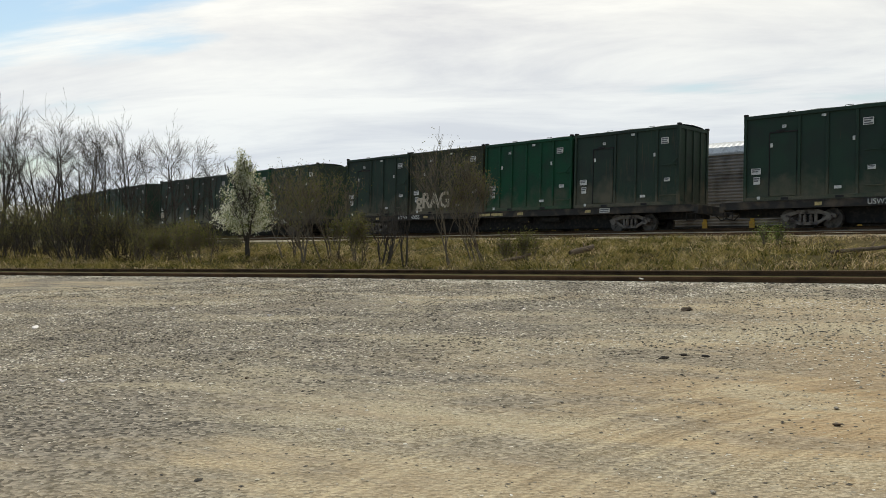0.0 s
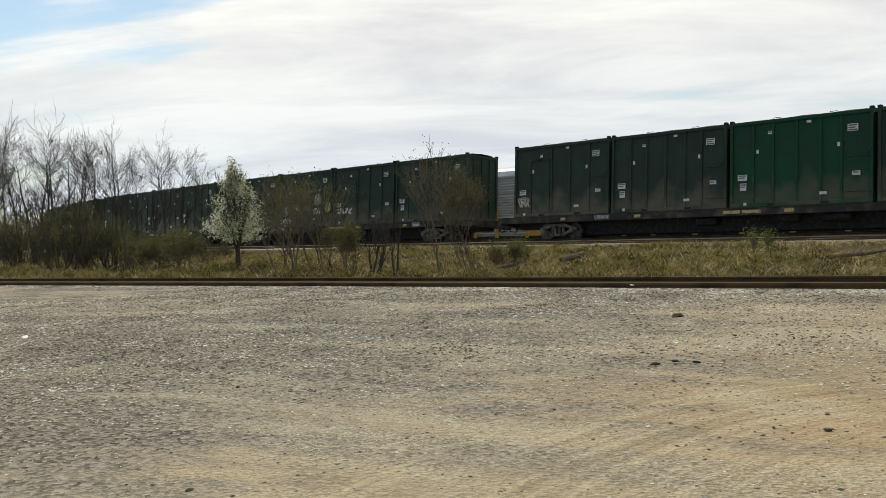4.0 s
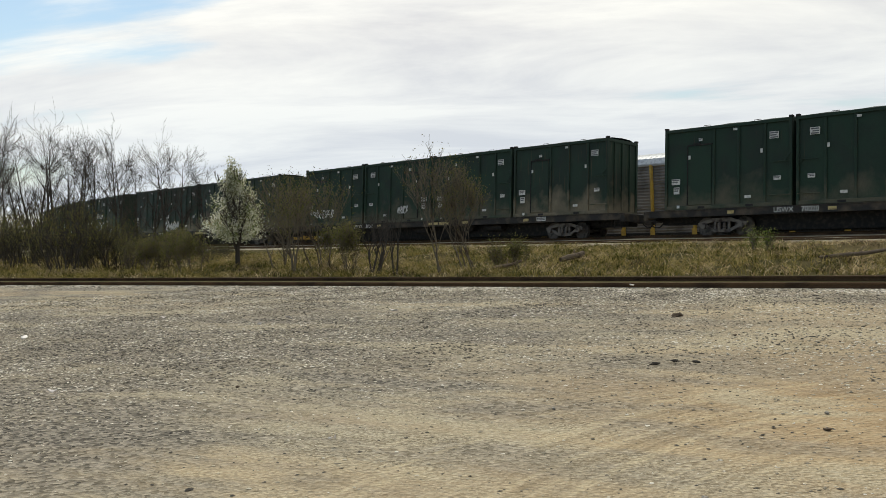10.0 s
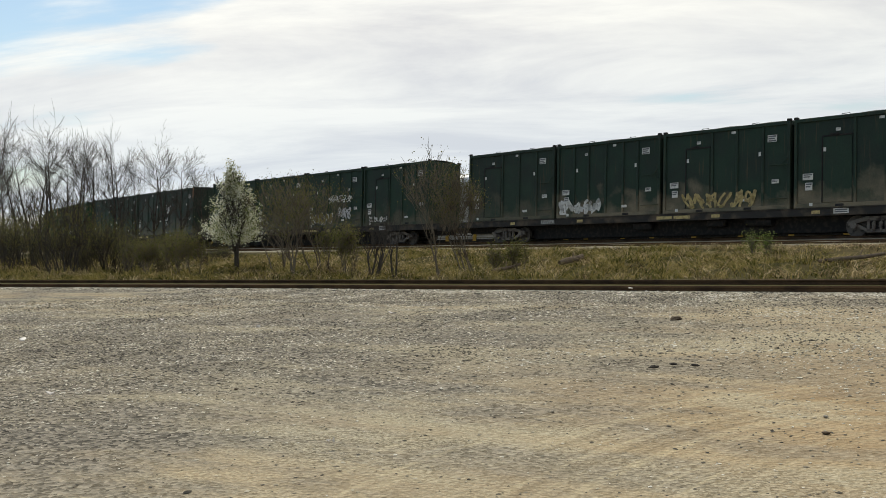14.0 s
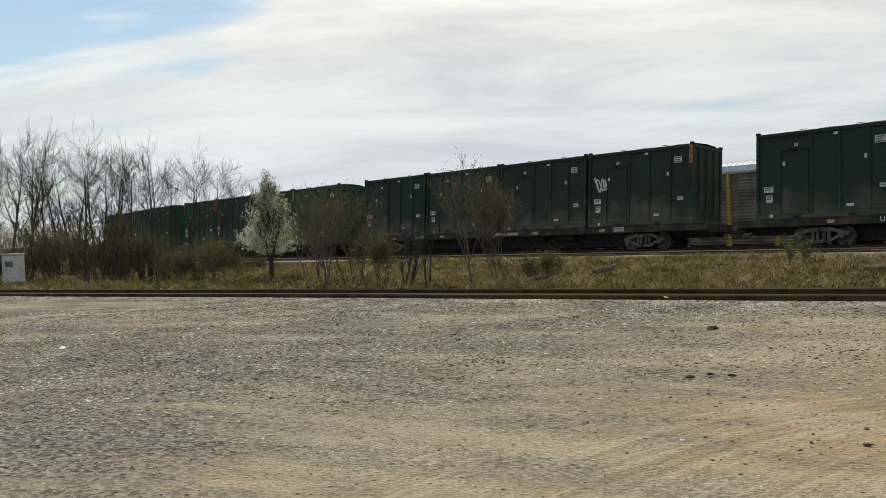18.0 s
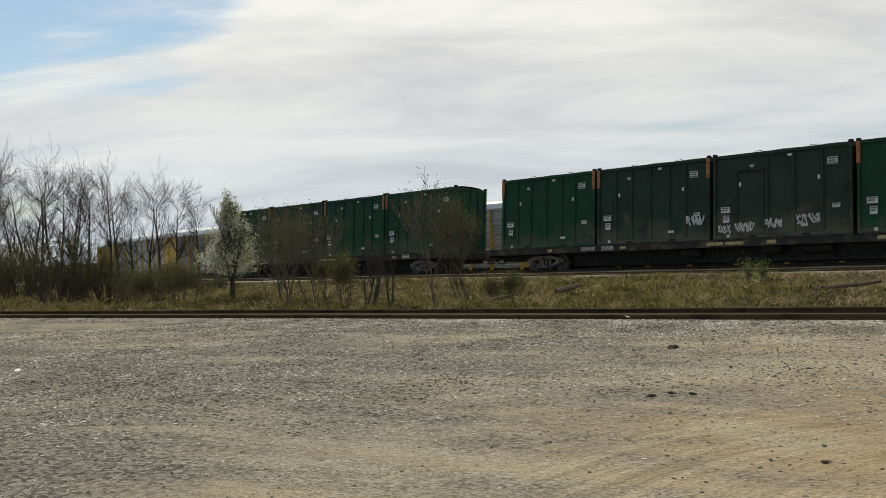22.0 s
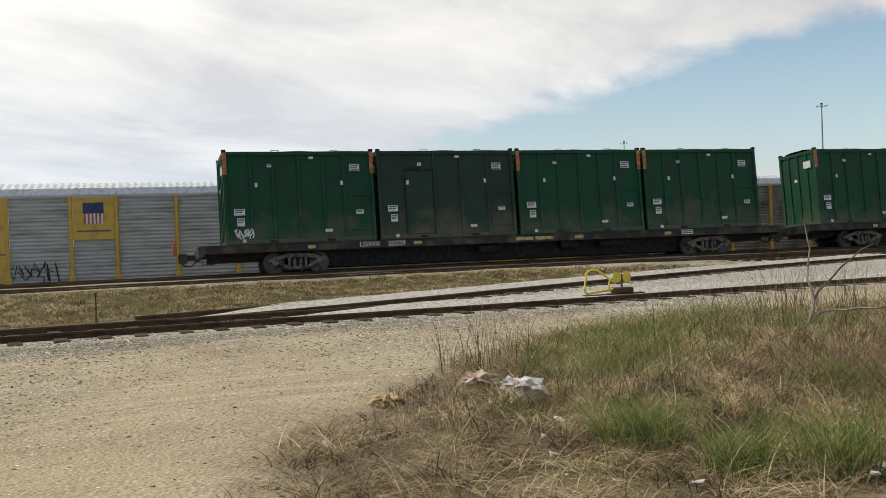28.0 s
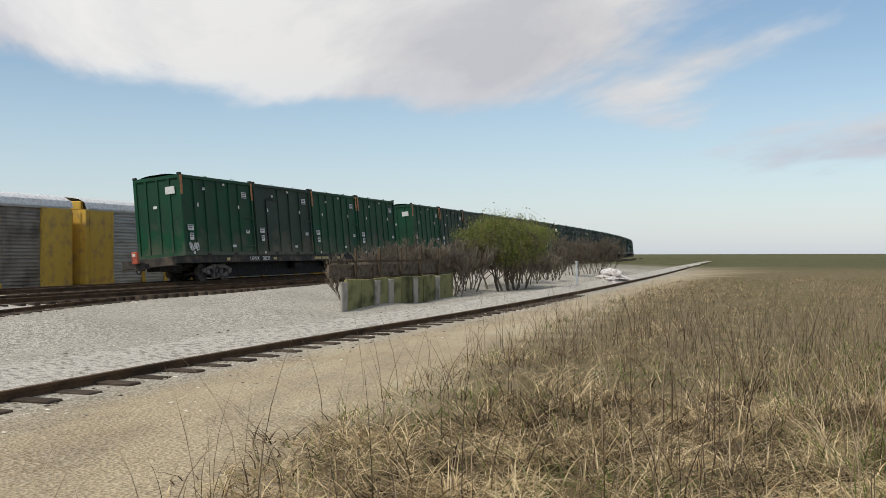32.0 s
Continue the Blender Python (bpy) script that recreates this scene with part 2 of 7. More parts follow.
def tube(bm, pts, radii, sides=6, caps=True):
    """A round bar through points; radii one number or one a point."""
    if not hasattr(radii, "__len__"):
        radii = [radii] * len(pts)
    pts = [Vector(p) for p in pts]
    rings = []
    for i, p in enumerate(pts):
        d = (pts[min(i + 1, len(pts) - 1)] - pts[max(i - 1, 0)]).normalized()
        a = d.orthogonal().normalized() if i == 0 else (a - d * a.dot(d)).normalized()
        b = d.cross(a)
        rings.append([bm.verts.new(p + (a * math.cos(2 * math.pi * k / sides) + b * math.sin(2 * math.pi * k / sides)) * radii[i]) for k in range(sides)])
    for r, q in zip(rings, rings[1:]):
        for k in range(sides):
            bm.faces.new((r[k], r[(k + 1) % sides], q[(k + 1) % sides], q[k]))
    if caps:
        bm.faces.new(rings[0][::-1]), bm.faces.new(rings[-1])
    return bm


def disc(bm, cx, cz, y, r, depth, sides=24, axis="y", r2=None):
    """A wheel-like drum across y."""
    a = [bm.verts.new((cx + r * math.cos(2 * math.pi * k / sides), y, cz + r * math.sin(2 * math.pi * k / sides))) for k in range(sides)]
    q = r if r2 is None else r2
    b = [bm.verts.new((cx + q * math.cos(2 * math.pi * k / sides), y + depth, cz + q * math.sin(2 * math.pi * k / sides))) for k in range(sides)]
    for k in range(sides):
        bm.faces.new((a[k], a[(k + 1) % sides], b[(k + 1) % sides], b[k]))
    bm.faces.new(a[::-1]), bm.faces.new(b)
    bmesh.ops.recalc_face_normals(bm, faces=bm.faces)
    return bm


def from_arrays(name, verts, quads, material=None, tris=None):
    """A mesh from numpy arrays."""
    me = bpy.data.meshes.new(name)
    faces = quads.tolist() if len(quads) else []
    if tris is not None:
        faces += tris.tolist()
    me.from_pydata(verts.tolist(), [], faces)
    if material:
        me.materials.append(M[material] if isinstance(material, str) else material)
    return me


def lettering(name, text, size, material, parent, m, label=""):
    cu = bpy.data.curves.new(name, "FONT")
    cu.body, cu.size, cu.extrude = text, size, 0.003
    cu.materials.append(M[material])
    ob = new(name, cu)
    ob.parent = parent
    ob.matrix_basis = m
    if label:
        ob["label"] = label
    return ob


# ---------- the line of the railway ----------
LINE_YAW, LINE_OFF = -0.7658, 37.216
_knots = [-260, -150, -80, -30, 20, 70, 120, 200]
_bend = [0.00267, 0.00334, 0.00484, -0.00038, 0.00144, 0.00059, 0.00058, 0.00053]
_s = np.arange(-420, 421, 1.0)
_k = np.interp(_s, _knots, _bend)
_th = np.cumsum(_k) - _k / 2
_th -= np.interp(0, _s, _th)
_cx, _cy = np.cumsum(np.cos(_th)), np.cumsum(np.sin(_th))
_cx -= np.interp(0, _s, _cx)
_cy += LINE_OFF - np.interp(0, _s, _cy)
_lx = math.cos(LINE_YAW) * _cx - math.sin(LINE_YAW) * _cy
_ly = math.sin(LINE_YAW) * _cx + math.cos(LINE_YAW) * _cy
CANT = 0.09


def rail_z(s):
    s = np.clip(s, -180, 200)
    return 0.235 + 0.00304 * s - 6.5e-6 * s * s + 0.05 * np.exp(-((s - 12.0) / 22.0) ** 2)


def line(s, away=0.0):
    """Place, heading and rail height at s metres along the train's near side; away: metres farther from the lot."""
    a = LINE_YAW + float(np.interp(s, _s, _th))
    return float(np.interp(s, _s, _lx)) - math.sin(a) * away, float(np.interp(s, _s, _ly)) + math.cos(a) * away, a, float(rail_z(s))


def line_coords(x, y):
    """For arrays: metres along the line and metres beyond it."""
    sx, sy, ss, st = _lx[::4], _ly[::4], _s[::4], _th[::4] + LINE_YAW
    best = np.full(x.shape, 1e9)
    s, d = np.zeros(x.shape), np.zeros(x.shape)
    for i in range(len(sx)):
        q = (x - sx[i]) ** 2 + (y - sy[i]) ** 2
        hit = q < best
        best[hit] = q[hit]
        dx, dy = x[hit] - sx[i], y[hit] - sy[i]
        s[hit] = ss[i] + dx * math.cos(st[i]) + dy * math.sin(st[i])
        d[hit] = -dx * math.sin(st[i]) + dy * math.cos(st[i])
    return s, d


def smooth_path(pts, step=0.5, soft=8):
    p = np.array(pts, float)
    u = np.concatenate([[0], np.cumsum(np.hypot(*np.diff(p, axis=0).T))])
    q = np.arange(0, u[-1], step)
    x, y = np.interp(q, u, p[:, 0]), np.interp(q, u, p[:, 1])
    k = np.exp(-0.5 * (np.arange(-3 * soft, 3 * soft + 1) / soft) ** 2)
    k /= k.sum()
    pad = lambda v: np.concatenate([2 * v[0] - v[3 * soft:0:-1], v, 2 * v[-1] - v[-2:-3 * soft - 2:-1]])
    return np.stack([np.convolve(pad(x), k, "valid"), np.convolve(pad(y), k, "valid")], 1)


# the siding beside the lot and the spur that leaves it; centre lines, half a gauge behind the near rail
SIDING = smooth_path([(-150, 118), (-60, 56.6), (-30, 38.8), (-14.2, 29.1), (-5.9, 24.5), (-0.2, 21.1), (4.4, 18.3), (8.2, 16.2), (12, 13.8), (15.3, 10.9),
                      (18.4, 8.1), (25, 3.9), (31.4, -1.4), (39.4, -8.9), (52.5, -20), (70, -34.3), (110, -66), (190, -130)])
SPUR = smooth_path([(4.4, 18.3), (8.2, 16.2), (11.5, 14.5), (14.3, 13.5), (18.2, 12.0), (25.2, 10.1), (31, 8.3), (37.5, 5.4), (45, 2.9), (57.5, -4.5), (75, -16.5), (120, -45), (200, -92)])
WEED_EDGE = np.array([(3.2, -60), (3.2, -8), (3.6, 0), (4.0, 3.3), (4.8, 4.0), (5.6, 4.6), (6.5, 4.6), (7.5, 4.8), (9.0, 5.2), (10.5, 5.4), (14, 5.6), (16.4, 4.3), (19, 1.9), (24, -1.2), (29.6, -5.0), (38, -11.8), (46, -18), (59, -29), (90, -56), (160, -118)], float)


def path_distance(x, y, p, step=3):
    best = np.full(x.shape, 1e9)
    for a, b in p[::step]:
        best = np.minimum(best, (x - a) ** 2 + (y - b) ** 2)
    return np.sqrt(best)


def weedy(x, y):
    """About how many metres inside the weeds (positive) a place lies."""
    edge = np.interp(x, WEED_EDGE[2:, 0], WEED_EDGE[2:, 1])
    return np.where(x < 3.6, x - 3.6, np.minimum((edge - y) * 0.8, x - 3.4))


def side_of(x, y, p):
    """Metres beyond a path that runs from far left to far right: positive on the far side."""
    o = np.argsort(p[:, 0])
    return (y - np.interp(x, p[o, 0], p[o, 1])) * 0.8


def ramp(v, a, b):
    t = np.clip((v - a) / (b - a), 0, 1)
    return t * t * (3 - 2 * t)


def ground_z(x, y):
    x, y = np.asarray(x, float), np.asarray(y, float)
    s, d = line_coords(x, y)
    bed = rail_z(s) - 0.13
    # the double track's bed, falling away to a lower yard behind
    h = np.where(d < 3, bed * ramp(d, -13, -6.5), bed)
    h = h + (-1.32 - bed) * ramp(d, 3.6, 7.5)
    w = weedy(x, y)
    hump = 0.05 * ramp(w, 0.2, 2.5) * ramp(60 - np.hypot(x, y), 0, 20) * (d < -7)
    hump = hump * (1 + 0.5 * np.sin(x * 0.9) * np.sin(y * 0.8 + 1))
    grass = ramp(side_of(x, y, SIDING), 2.0, 4.0) * ramp(-d, 6.5, 9)
    bumps = 0.10 * grass * (np.sin(x * 0.7 + y * 0.4) + np.sin(y * 1.1 - x * 0.5))
    near = np.minimum(path_distance(x, y, SIDING), np.where(x > 8, path_distance(x, y, SPUR), 1e9))
    h, bumps = h * ramp(near, 1.5, 5), bumps * ramp(near, 1.5, 4)
    lot = 0.018 * np.sin(x * 1.3 + 0.5 * np.sin(y)) * np.sin(y * 0.9 + 0.3 * x)
    return h + hump + bumps + lot * (near > 2) + 0.03


# ---------- ground ----------
def ground_material():
    m = bpy.data.materials.new("lot_and_grass_soil")
    m.use_nodes = True
    t = m.node_tree
    b = t.nodes["Principled BSDF"]
    n = lambda k: t.nodes.new("ShaderNode" + k)
    b.inputs["Roughness"].default_value, b.inputs["Specular IOR Level"].default_value = 0.95, 0.05
    co = n("TexCoord")

    def noise_node(scale, detail=5, rough=0.55, stretch=None, rot=0.0):
        k = n("TexNoise")
        k.inputs["Scale"].default_value, k.inputs["Detail"].default_value, k.inputs["Roughness"].default_value = scale, detail, rough
        src = co
        if stretch:
            mp = n("Mapping"); mp.vector_type = "TEXTURE"; mp.inputs["Scale"].default_value = tuple(1 / v for v in stretch); mp.inputs["Rotation"].default_value = (0, 0, rot)
            link(t, co, "Object", mp, 0)
            link(t, mp, 0, k, "Vector")
        else:
            link(t, co, "Object", k, "Vector")
        return k

    def attr(name):
        k = n("Attribute"); k.attribute_name = name
        return k

    def rng(node, out, a, b_, c=0.0, d=1.0):
        k = n("MapRange")
        for i, v in zip((1, 2, 3, 4), (a, b_, c, d)):
            k.inputs[i].default_value = v
        link(t, node, out, k, 0)
        return k

    def mix(fac, c1, c2):
        k = n("MixRGB")
        link(t, fac, 0, k, 0)
        for i, c in ((1, c1), (2, c2)):
            if isinstance(c, tuple):
                k.inputs[i].default_value = (*c, 1)
            else:
                link(t, c, 0, k, i)
        return k

    def plus(a, b_, op="ADD"):
        k = n("Math"); k.operation = op
        link(t, a, 0, k, 0)
        if isinstance(b_, float):
            k.inputs[1].default_value = b_
        else:
            link(t, b_, 0, k, 1)
        return k

    stones = n("TexVoronoi"); stones.inputs["Scale"].default_value = 26
    link(t, co, "Object", stones, "Vector")
    stones2 = n("TexVoronoi"); stones2.inputs["Scale"].default_value = 60
    link(t, co, "Object", stones2, "Vector")
    soft = noise_node(0.35, 6, 0.6)
    mid = noise_node(2.2, 6, 0.65)
    ruts = noise_node(1.0, 5, 0.6, (0.12, 1.6, 1), radians(-30))
    sepc = n("SeparateColor"); link(t, stones, "Color", sepc, 0)
    sepd = n("SeparateColor"); link(t, stones2, "Color", sepd, 0)
    grit = mix(rng(sepd, 0, 0.1, 0.95), (0.15, 0.13, 0.088), (0.50, 0.45, 0.335))
    pebble = mix(rng(sepc, 0, 0.0, 1.0), (0.095, 0.084, 0.064), (0.58, 0.525, 0.405))
    gravel = mix(rng(mid, 0, 0.48, 0.64), grit, pebble)
    dust = mix(rng(sepd, 0, 0.2, 1.0), (0.355, 0.285, 0.18), (0.52, 0.43, 0.29))
    tan_fac = plus(rng(ruts, 0, 0.40, 0.62, -0.15, 0.75), attr("dirt"))
    tan_c = plus(tan_fac, 1.0, "MINIMUM")
    lot = mix(tan_c, gravel, dust)
    rusty = mix(rng(mid, 0, 0.3, 0.7), (0.36, 0.235, 0.115), (0.46, 0.335, 0.19))
    orange = plus(plus(attr("clay"), rng(soft, 0, 0.35, 0.65, -0.35, 0.35)), 0.0, "MAXIMUM")
    lot = mix(plus(orange, 0.8, "MINIMUM"), lot, rusty)
    streak = noise_node(1.0, 4, 0.6, (0.35, 9.0, 1), radians(-30))
    # tyre tracks bending in from the road
    bend = n("VectorMath"); bend.operation = "SUBTRACT"; bend.inputs[1].default_value = (4.68, 2.48, 0)
    link(t, co, "Object", bend, 0)
    flat = n("VectorMath"); flat.operation = "MULTIPLY"; flat.inputs[1].default_value = (1, 1, 0)
    link(t, bend, 0, flat, 0)
    rad = n("VectorMath"); rad.operation = "LENGTH"
    link(t, flat, 0, rad, 0)
    sx = n("SeparateXYZ"); link(t, co, "Object", sx, 0)
    curve = n("CombineXYZ")
    radial, slow = n("Math"), n("Math")
    radial.operation = slow.operation = "MULTIPLY"
    radial.inputs[1].default_value, slow.inputs[1].default_value = 11.0, 0.3
    link(t, rad, "Value", radial, 0), link(t, sx, 0, slow, 0)
    link(t, radial, 0, curve, 0), link(t, slow, 0, curve, 1)
    tread = n("TexNoise"); tread.inputs["Scale"].default_value, tread.inputs["Detail"].default_value = 1.0, 4
    link(t, curve, 0, tread, "Vector")
    lane = plus(rng(rad, "Value", 3.85, 4.55), rng(rad, "Value", 6.15, 6.95, 1.0, 0.0), "MULTIPLY")
    lot = mix(plus(rng(tread, 0, 0.52, 0.64, 0.0, 0.34), lane, "MULTIPLY"), lot, (0.20, 0.155, 0.09))
    lot = mix(plus(rng(tread, 0, 0.46, 0.36, 0.0, 0.4), lane, "MULTIPLY"), lot, (0.60, 0.50, 0.32))
    lot = mix(rng(streak, 0, 0.57, 0.70, 0.0, 0.14), lot, (0.19, 0.155, 0.095))
    lot = mix(rng(streak, 0, 0.34, 0.24, 0.0, 0.1), lot, (0.62, 0.545, 0.37))
    dark_f = plus(plus(attr("dark"), rng(soft, 0, 0.35, 0.65, -0.35, 0.35)), rng(ruts, 0, 0.38, 0.58, 0.5, 1.1), "MULTIPLY")
    dark_f = plus(plus(dark_f, 0.0, "MAXIMUM"), 0.85, "MINIMUM")
    slate = mix(rng(sepc, 0, 0, 1), (0.06, 0.055, 0.046), (0.36, 0.32, 0.255))
    lot = mix(dark_f, lot, slate)
    # swept patches: coarse dark gravel and pale packed dust, drawn out along the siding
    swept = noise_node(1.0, 7, 0.66, (0.26, 0.75, 1), radians(-28))
    coarse = plus(rng(swept, 0, 0.48, 0.565, 0.0, 0.92), rng(attr("dirt"), 2, 0.15, 0.7, 1.0, 0.25), "MULTIPLY")
    lot = mix(coarse, lot, slate)
    lot = mix(rng(swept, 0, 0.47, 0.38, 0.0, 0.6), lot, mix(rng(sepd, 0, 0.1, 1.0), (0.36, 0.31, 0.205), (0.54, 0.475, 0.34)))
    patch = noise_node(3.5, 5, 0.7)
    lot = mix(rng(patch, 0, 0.56, 0.70, 0.0, 0.2), lot, slate)
    bal = mix(rng(sepc, 0, 0.0, 1.0), (0.20, 0.185, 0.15), (0.53, 0.495, 0.42))
    lot = mix(attr("ballast"), lot, bal)
    # dark soil tone also stands in for shade between the grass clumps
    soil = mix(plus(rng(mid, 0, 0.35, 0.65), attr("dry"), "MULTIPLY"), (0.062, 0.056, 0.020), (0.19, 0.142, 0.077))
    lot = mix(attr("grass"), lot, soil)
    lot = mix(attr("bare"), lot, mix(rng(mid, 0, 0.35, 0.65), (0.25, 0.16, 0.095), (0.46, 0.335, 0.21)))
    far = mix(rng(soft, 0, 0.35, 0.65), (0.07, 0.08, 0.035), (0.13, 0.115, 0.06))
    lot = mix(attr("far"), lot, far)
    link(t, lot, 0, b, "Base Color")
    bp = n("Bump"); bp.inputs["Strength"].default_value, bp.inputs["Distance"].default_value = 0.75, 0.03
    hh = plus(stones, rng(mid, 0, 0, 1, 0, 1.5))
    link(t, hh, 0, bp, "Height"), link(t, bp, 0, b, "Normal")
    return m


def spread(fine0, fine1, step, reach):
    """Even steps between two ends, then growing ones out to the horizon."""
    mid = list(np.arange(fine0, fine1 + step, step))
    out, d, v = [], step, mid[-1]
    while v < reach:
        d *= 1.22
        v += d
        out.append(v)
    lo, d, v = [], step, mid[0]
    while v > -reach:
        d *= 1.22
        v -= d
        lo.append(v)
    return np.array(lo[::-1] + mid + out)


def build_ground():
    xs, ys = spread(-40, 62, 0.34, 2500), spread(-30, 58, 0.34, 2500)
    gx, gy = np.meshgrid(xs, ys)
    x, y = gx.ravel(), gy.ravel()
    z = ground_z(x, y)
    r = np.hypot(x, y)
    z = np.where(r > 300, np.minimum(z, -1.0), z)
    nx, ny = len(xs), len(ys)
    i = (np.arange(ny - 1)[:, None] * nx + np.arange(nx - 1)).ravel()
    quads = np.stack([i, i + 1, i + 1 + nx, i + nx], 1)
    me = bpy.data.meshes.new("ground")
    me.vertices.add(len(x)), me.loops.add(4 * len(quads)), me.polygons.add(len(quads))
    me.vertices.foreach_set("co", np.stack([x, y, z], 1).ravel())
    me.loops.foreach_set("vertex_index", quads.ravel())
    me.polygons.foreach_set("loop_start", np.arange(0, 4 * len(quads), 4))
    me.update(calc_edges=True)
    s, d = line_coords(x, y)
    near, spur, w = path_distance(x, y, SIDING), path_distance(x, y, SPUR), weedy(x, y)
    beyond = side_of(x, y, SIDING)
    between = ramp(side_of(x, y, SIDING), -1.0, 0.2) * ramp(-side_of(x, y, SPUR), -1.5, 0.0) * ramp(x, 12, 15)
    zones = {
        "ballast": np.clip(np.maximum.reduce([ramp(-near, -1.9, -1.2) * 0.8 * np.maximum(beyond < -0.6, ramp(x, 8, 11)), ramp(-spur, -2.2, -1.4) * ramp(x, 12, 15), between, 0.15 * ramp(d, -6.4, -5.4) * ramp(-d, -4.2, -3.4)]), 0, 1),
        "grass": np.clip(np.maximum(ramp(beyond, -0.62, -0.45) * ramp(-x, -11, -8) * ramp(-d, 5.4, 6.4), np.maximum(ramp(w + 0.5 * np.sin(x * 2.9 + y) * np.sin(y * 3.3), -0.1, 1.5) * 0.85, ramp(beyond, 1.6, 2.6) * ramp(-d, 5.4, 6.4) * (1 - between))), 0, 1),
        "dry": np.clip(0.25 + 0.75 * ramp(w, 0, 1) + 0.5 * ramp(x, 7, 13), 0, 1),
        "far": ramp(r, 90, 140) + ramp(d, 4, 7) * 0.4,
        "bare": np.clip(ramp(-np.abs(x - 4.6 - 0.25 * np.sin(y * 1.3)), -1.5, -0.7) * ramp(-y, -0.9, 0.6), 0, 1) * 0.9,
        "dirt": 0.55 * np.exp(-((x - 5.5) ** 2 / 40 + (y - 9) ** 2 / 30)) + 0.8 * ramp(x, 2, 6) * (beyond < 0) + 0.55 * ramp(-r, -8.5, -4),
        "clay": 0.75 * np.exp(-((x - 2.7) ** 2 / 3 + (y - 6.9) ** 2 / 4.5)),
        "dark": 1.4 * np.exp(-((x + 3.2) ** 2 / 22 + (y - 12.8) ** 2 / 10)) + 1.3 * np.exp(-((x + 7.5) ** 2 / 16 + (y - 13) ** 2 / 16)) + 0.75 * np.exp(-((x + 4.5) ** 2 / 14 + (y - 8.4) ** 2 / 6)) + 2.4 * np.exp(-((x + 0.655 * (y - 16.5) - 3.5) ** 2 / 90 + (y + 0.655 * (x - 3.5) - 16.0) ** 2 / 0.5)),
    }
    for name, v in zones.items():
        me.attributes.new(name, "FLOAT", "POINT").data.foreach_set("value", np.ascontiguousarray(v, dtype=np.float32))
    me.materials.append(ground_material())
    ob = new("ground", me)
    me.polygons.foreach_set("use_smooth", np.ones(len(quads), dtype=bool))
    return tagged(ob, "gravel lot with dusty tyre tracks, grass verge and track beds", "ground", kind="structure")


ground = build_ground()


# ---------- tracks ----------
M["ballast"] = mat("pale_ballast", (0.46, 0.43, 0.37), 0.95, vary=0.45, second=(0.20, 0.185, 0.155), scale=9, fine=45, bump=0.8)
# darker grey ballast; also paints in the shade under the train
M["greyed"] = mat("dark_grey_ballast", (0.20, 0.18, 0.15), 0.95, vary=0.35, second=(0.10, 0.09, 0.075), scale=9, fine=45, bump=0.8)
PROFILE = [(-0.07, 0), (0.07, 0), (0.07, 0.015), (0.012, 0.035), (0.012, 0.12), (0.036, 0.13), (0.036, 0.165), (-0.036, 0.165), (-0.036, 0.13), (-0.012, 0.12), (-0.012, 0.035), (-0.07, 0.015)]


def rail_mesh(name, pts, z, off, worn):
    """A rail swept along a flat path, off metres to its far side; z is the foot's height, one a point."""
    d = np.gradient(pts, axis=0)
    d /= np.linalg.norm(d, axis=1)[:, None]
    nrm = np.stack([-d[:, 1], d[:, 0]], 1)
    k = len(PROFILE)
    vs = np.zeros((len(pts), k, 3))
    for i, (u, h) in enumerate(PROFILE):
        vs[:, i, :2] = pts + nrm * (off + u)
        vs[:, i, 2] = z + h
    base = (np.arange(len(pts) - 1) * k)[:, None]
    quads = np.concatenate([np.stack([base[:, 0] + i, base[:, 0] + (i + 1) % k, base[:, 0] + k + (i + 1) % k, base[:, 0] + k + i], 1) for i in range(k)])
    me = from_arrays(name, vs.reshape(-1, 3), quads, "rail")
    me.materials.append(M["head"])
    idx = np.repeat([1 if i == 6 and worn else 0 for i in range(k)], len(pts) - 1)
    me.polygons.foreach_set("material_index", idx)
    return me


tie_mesh = None


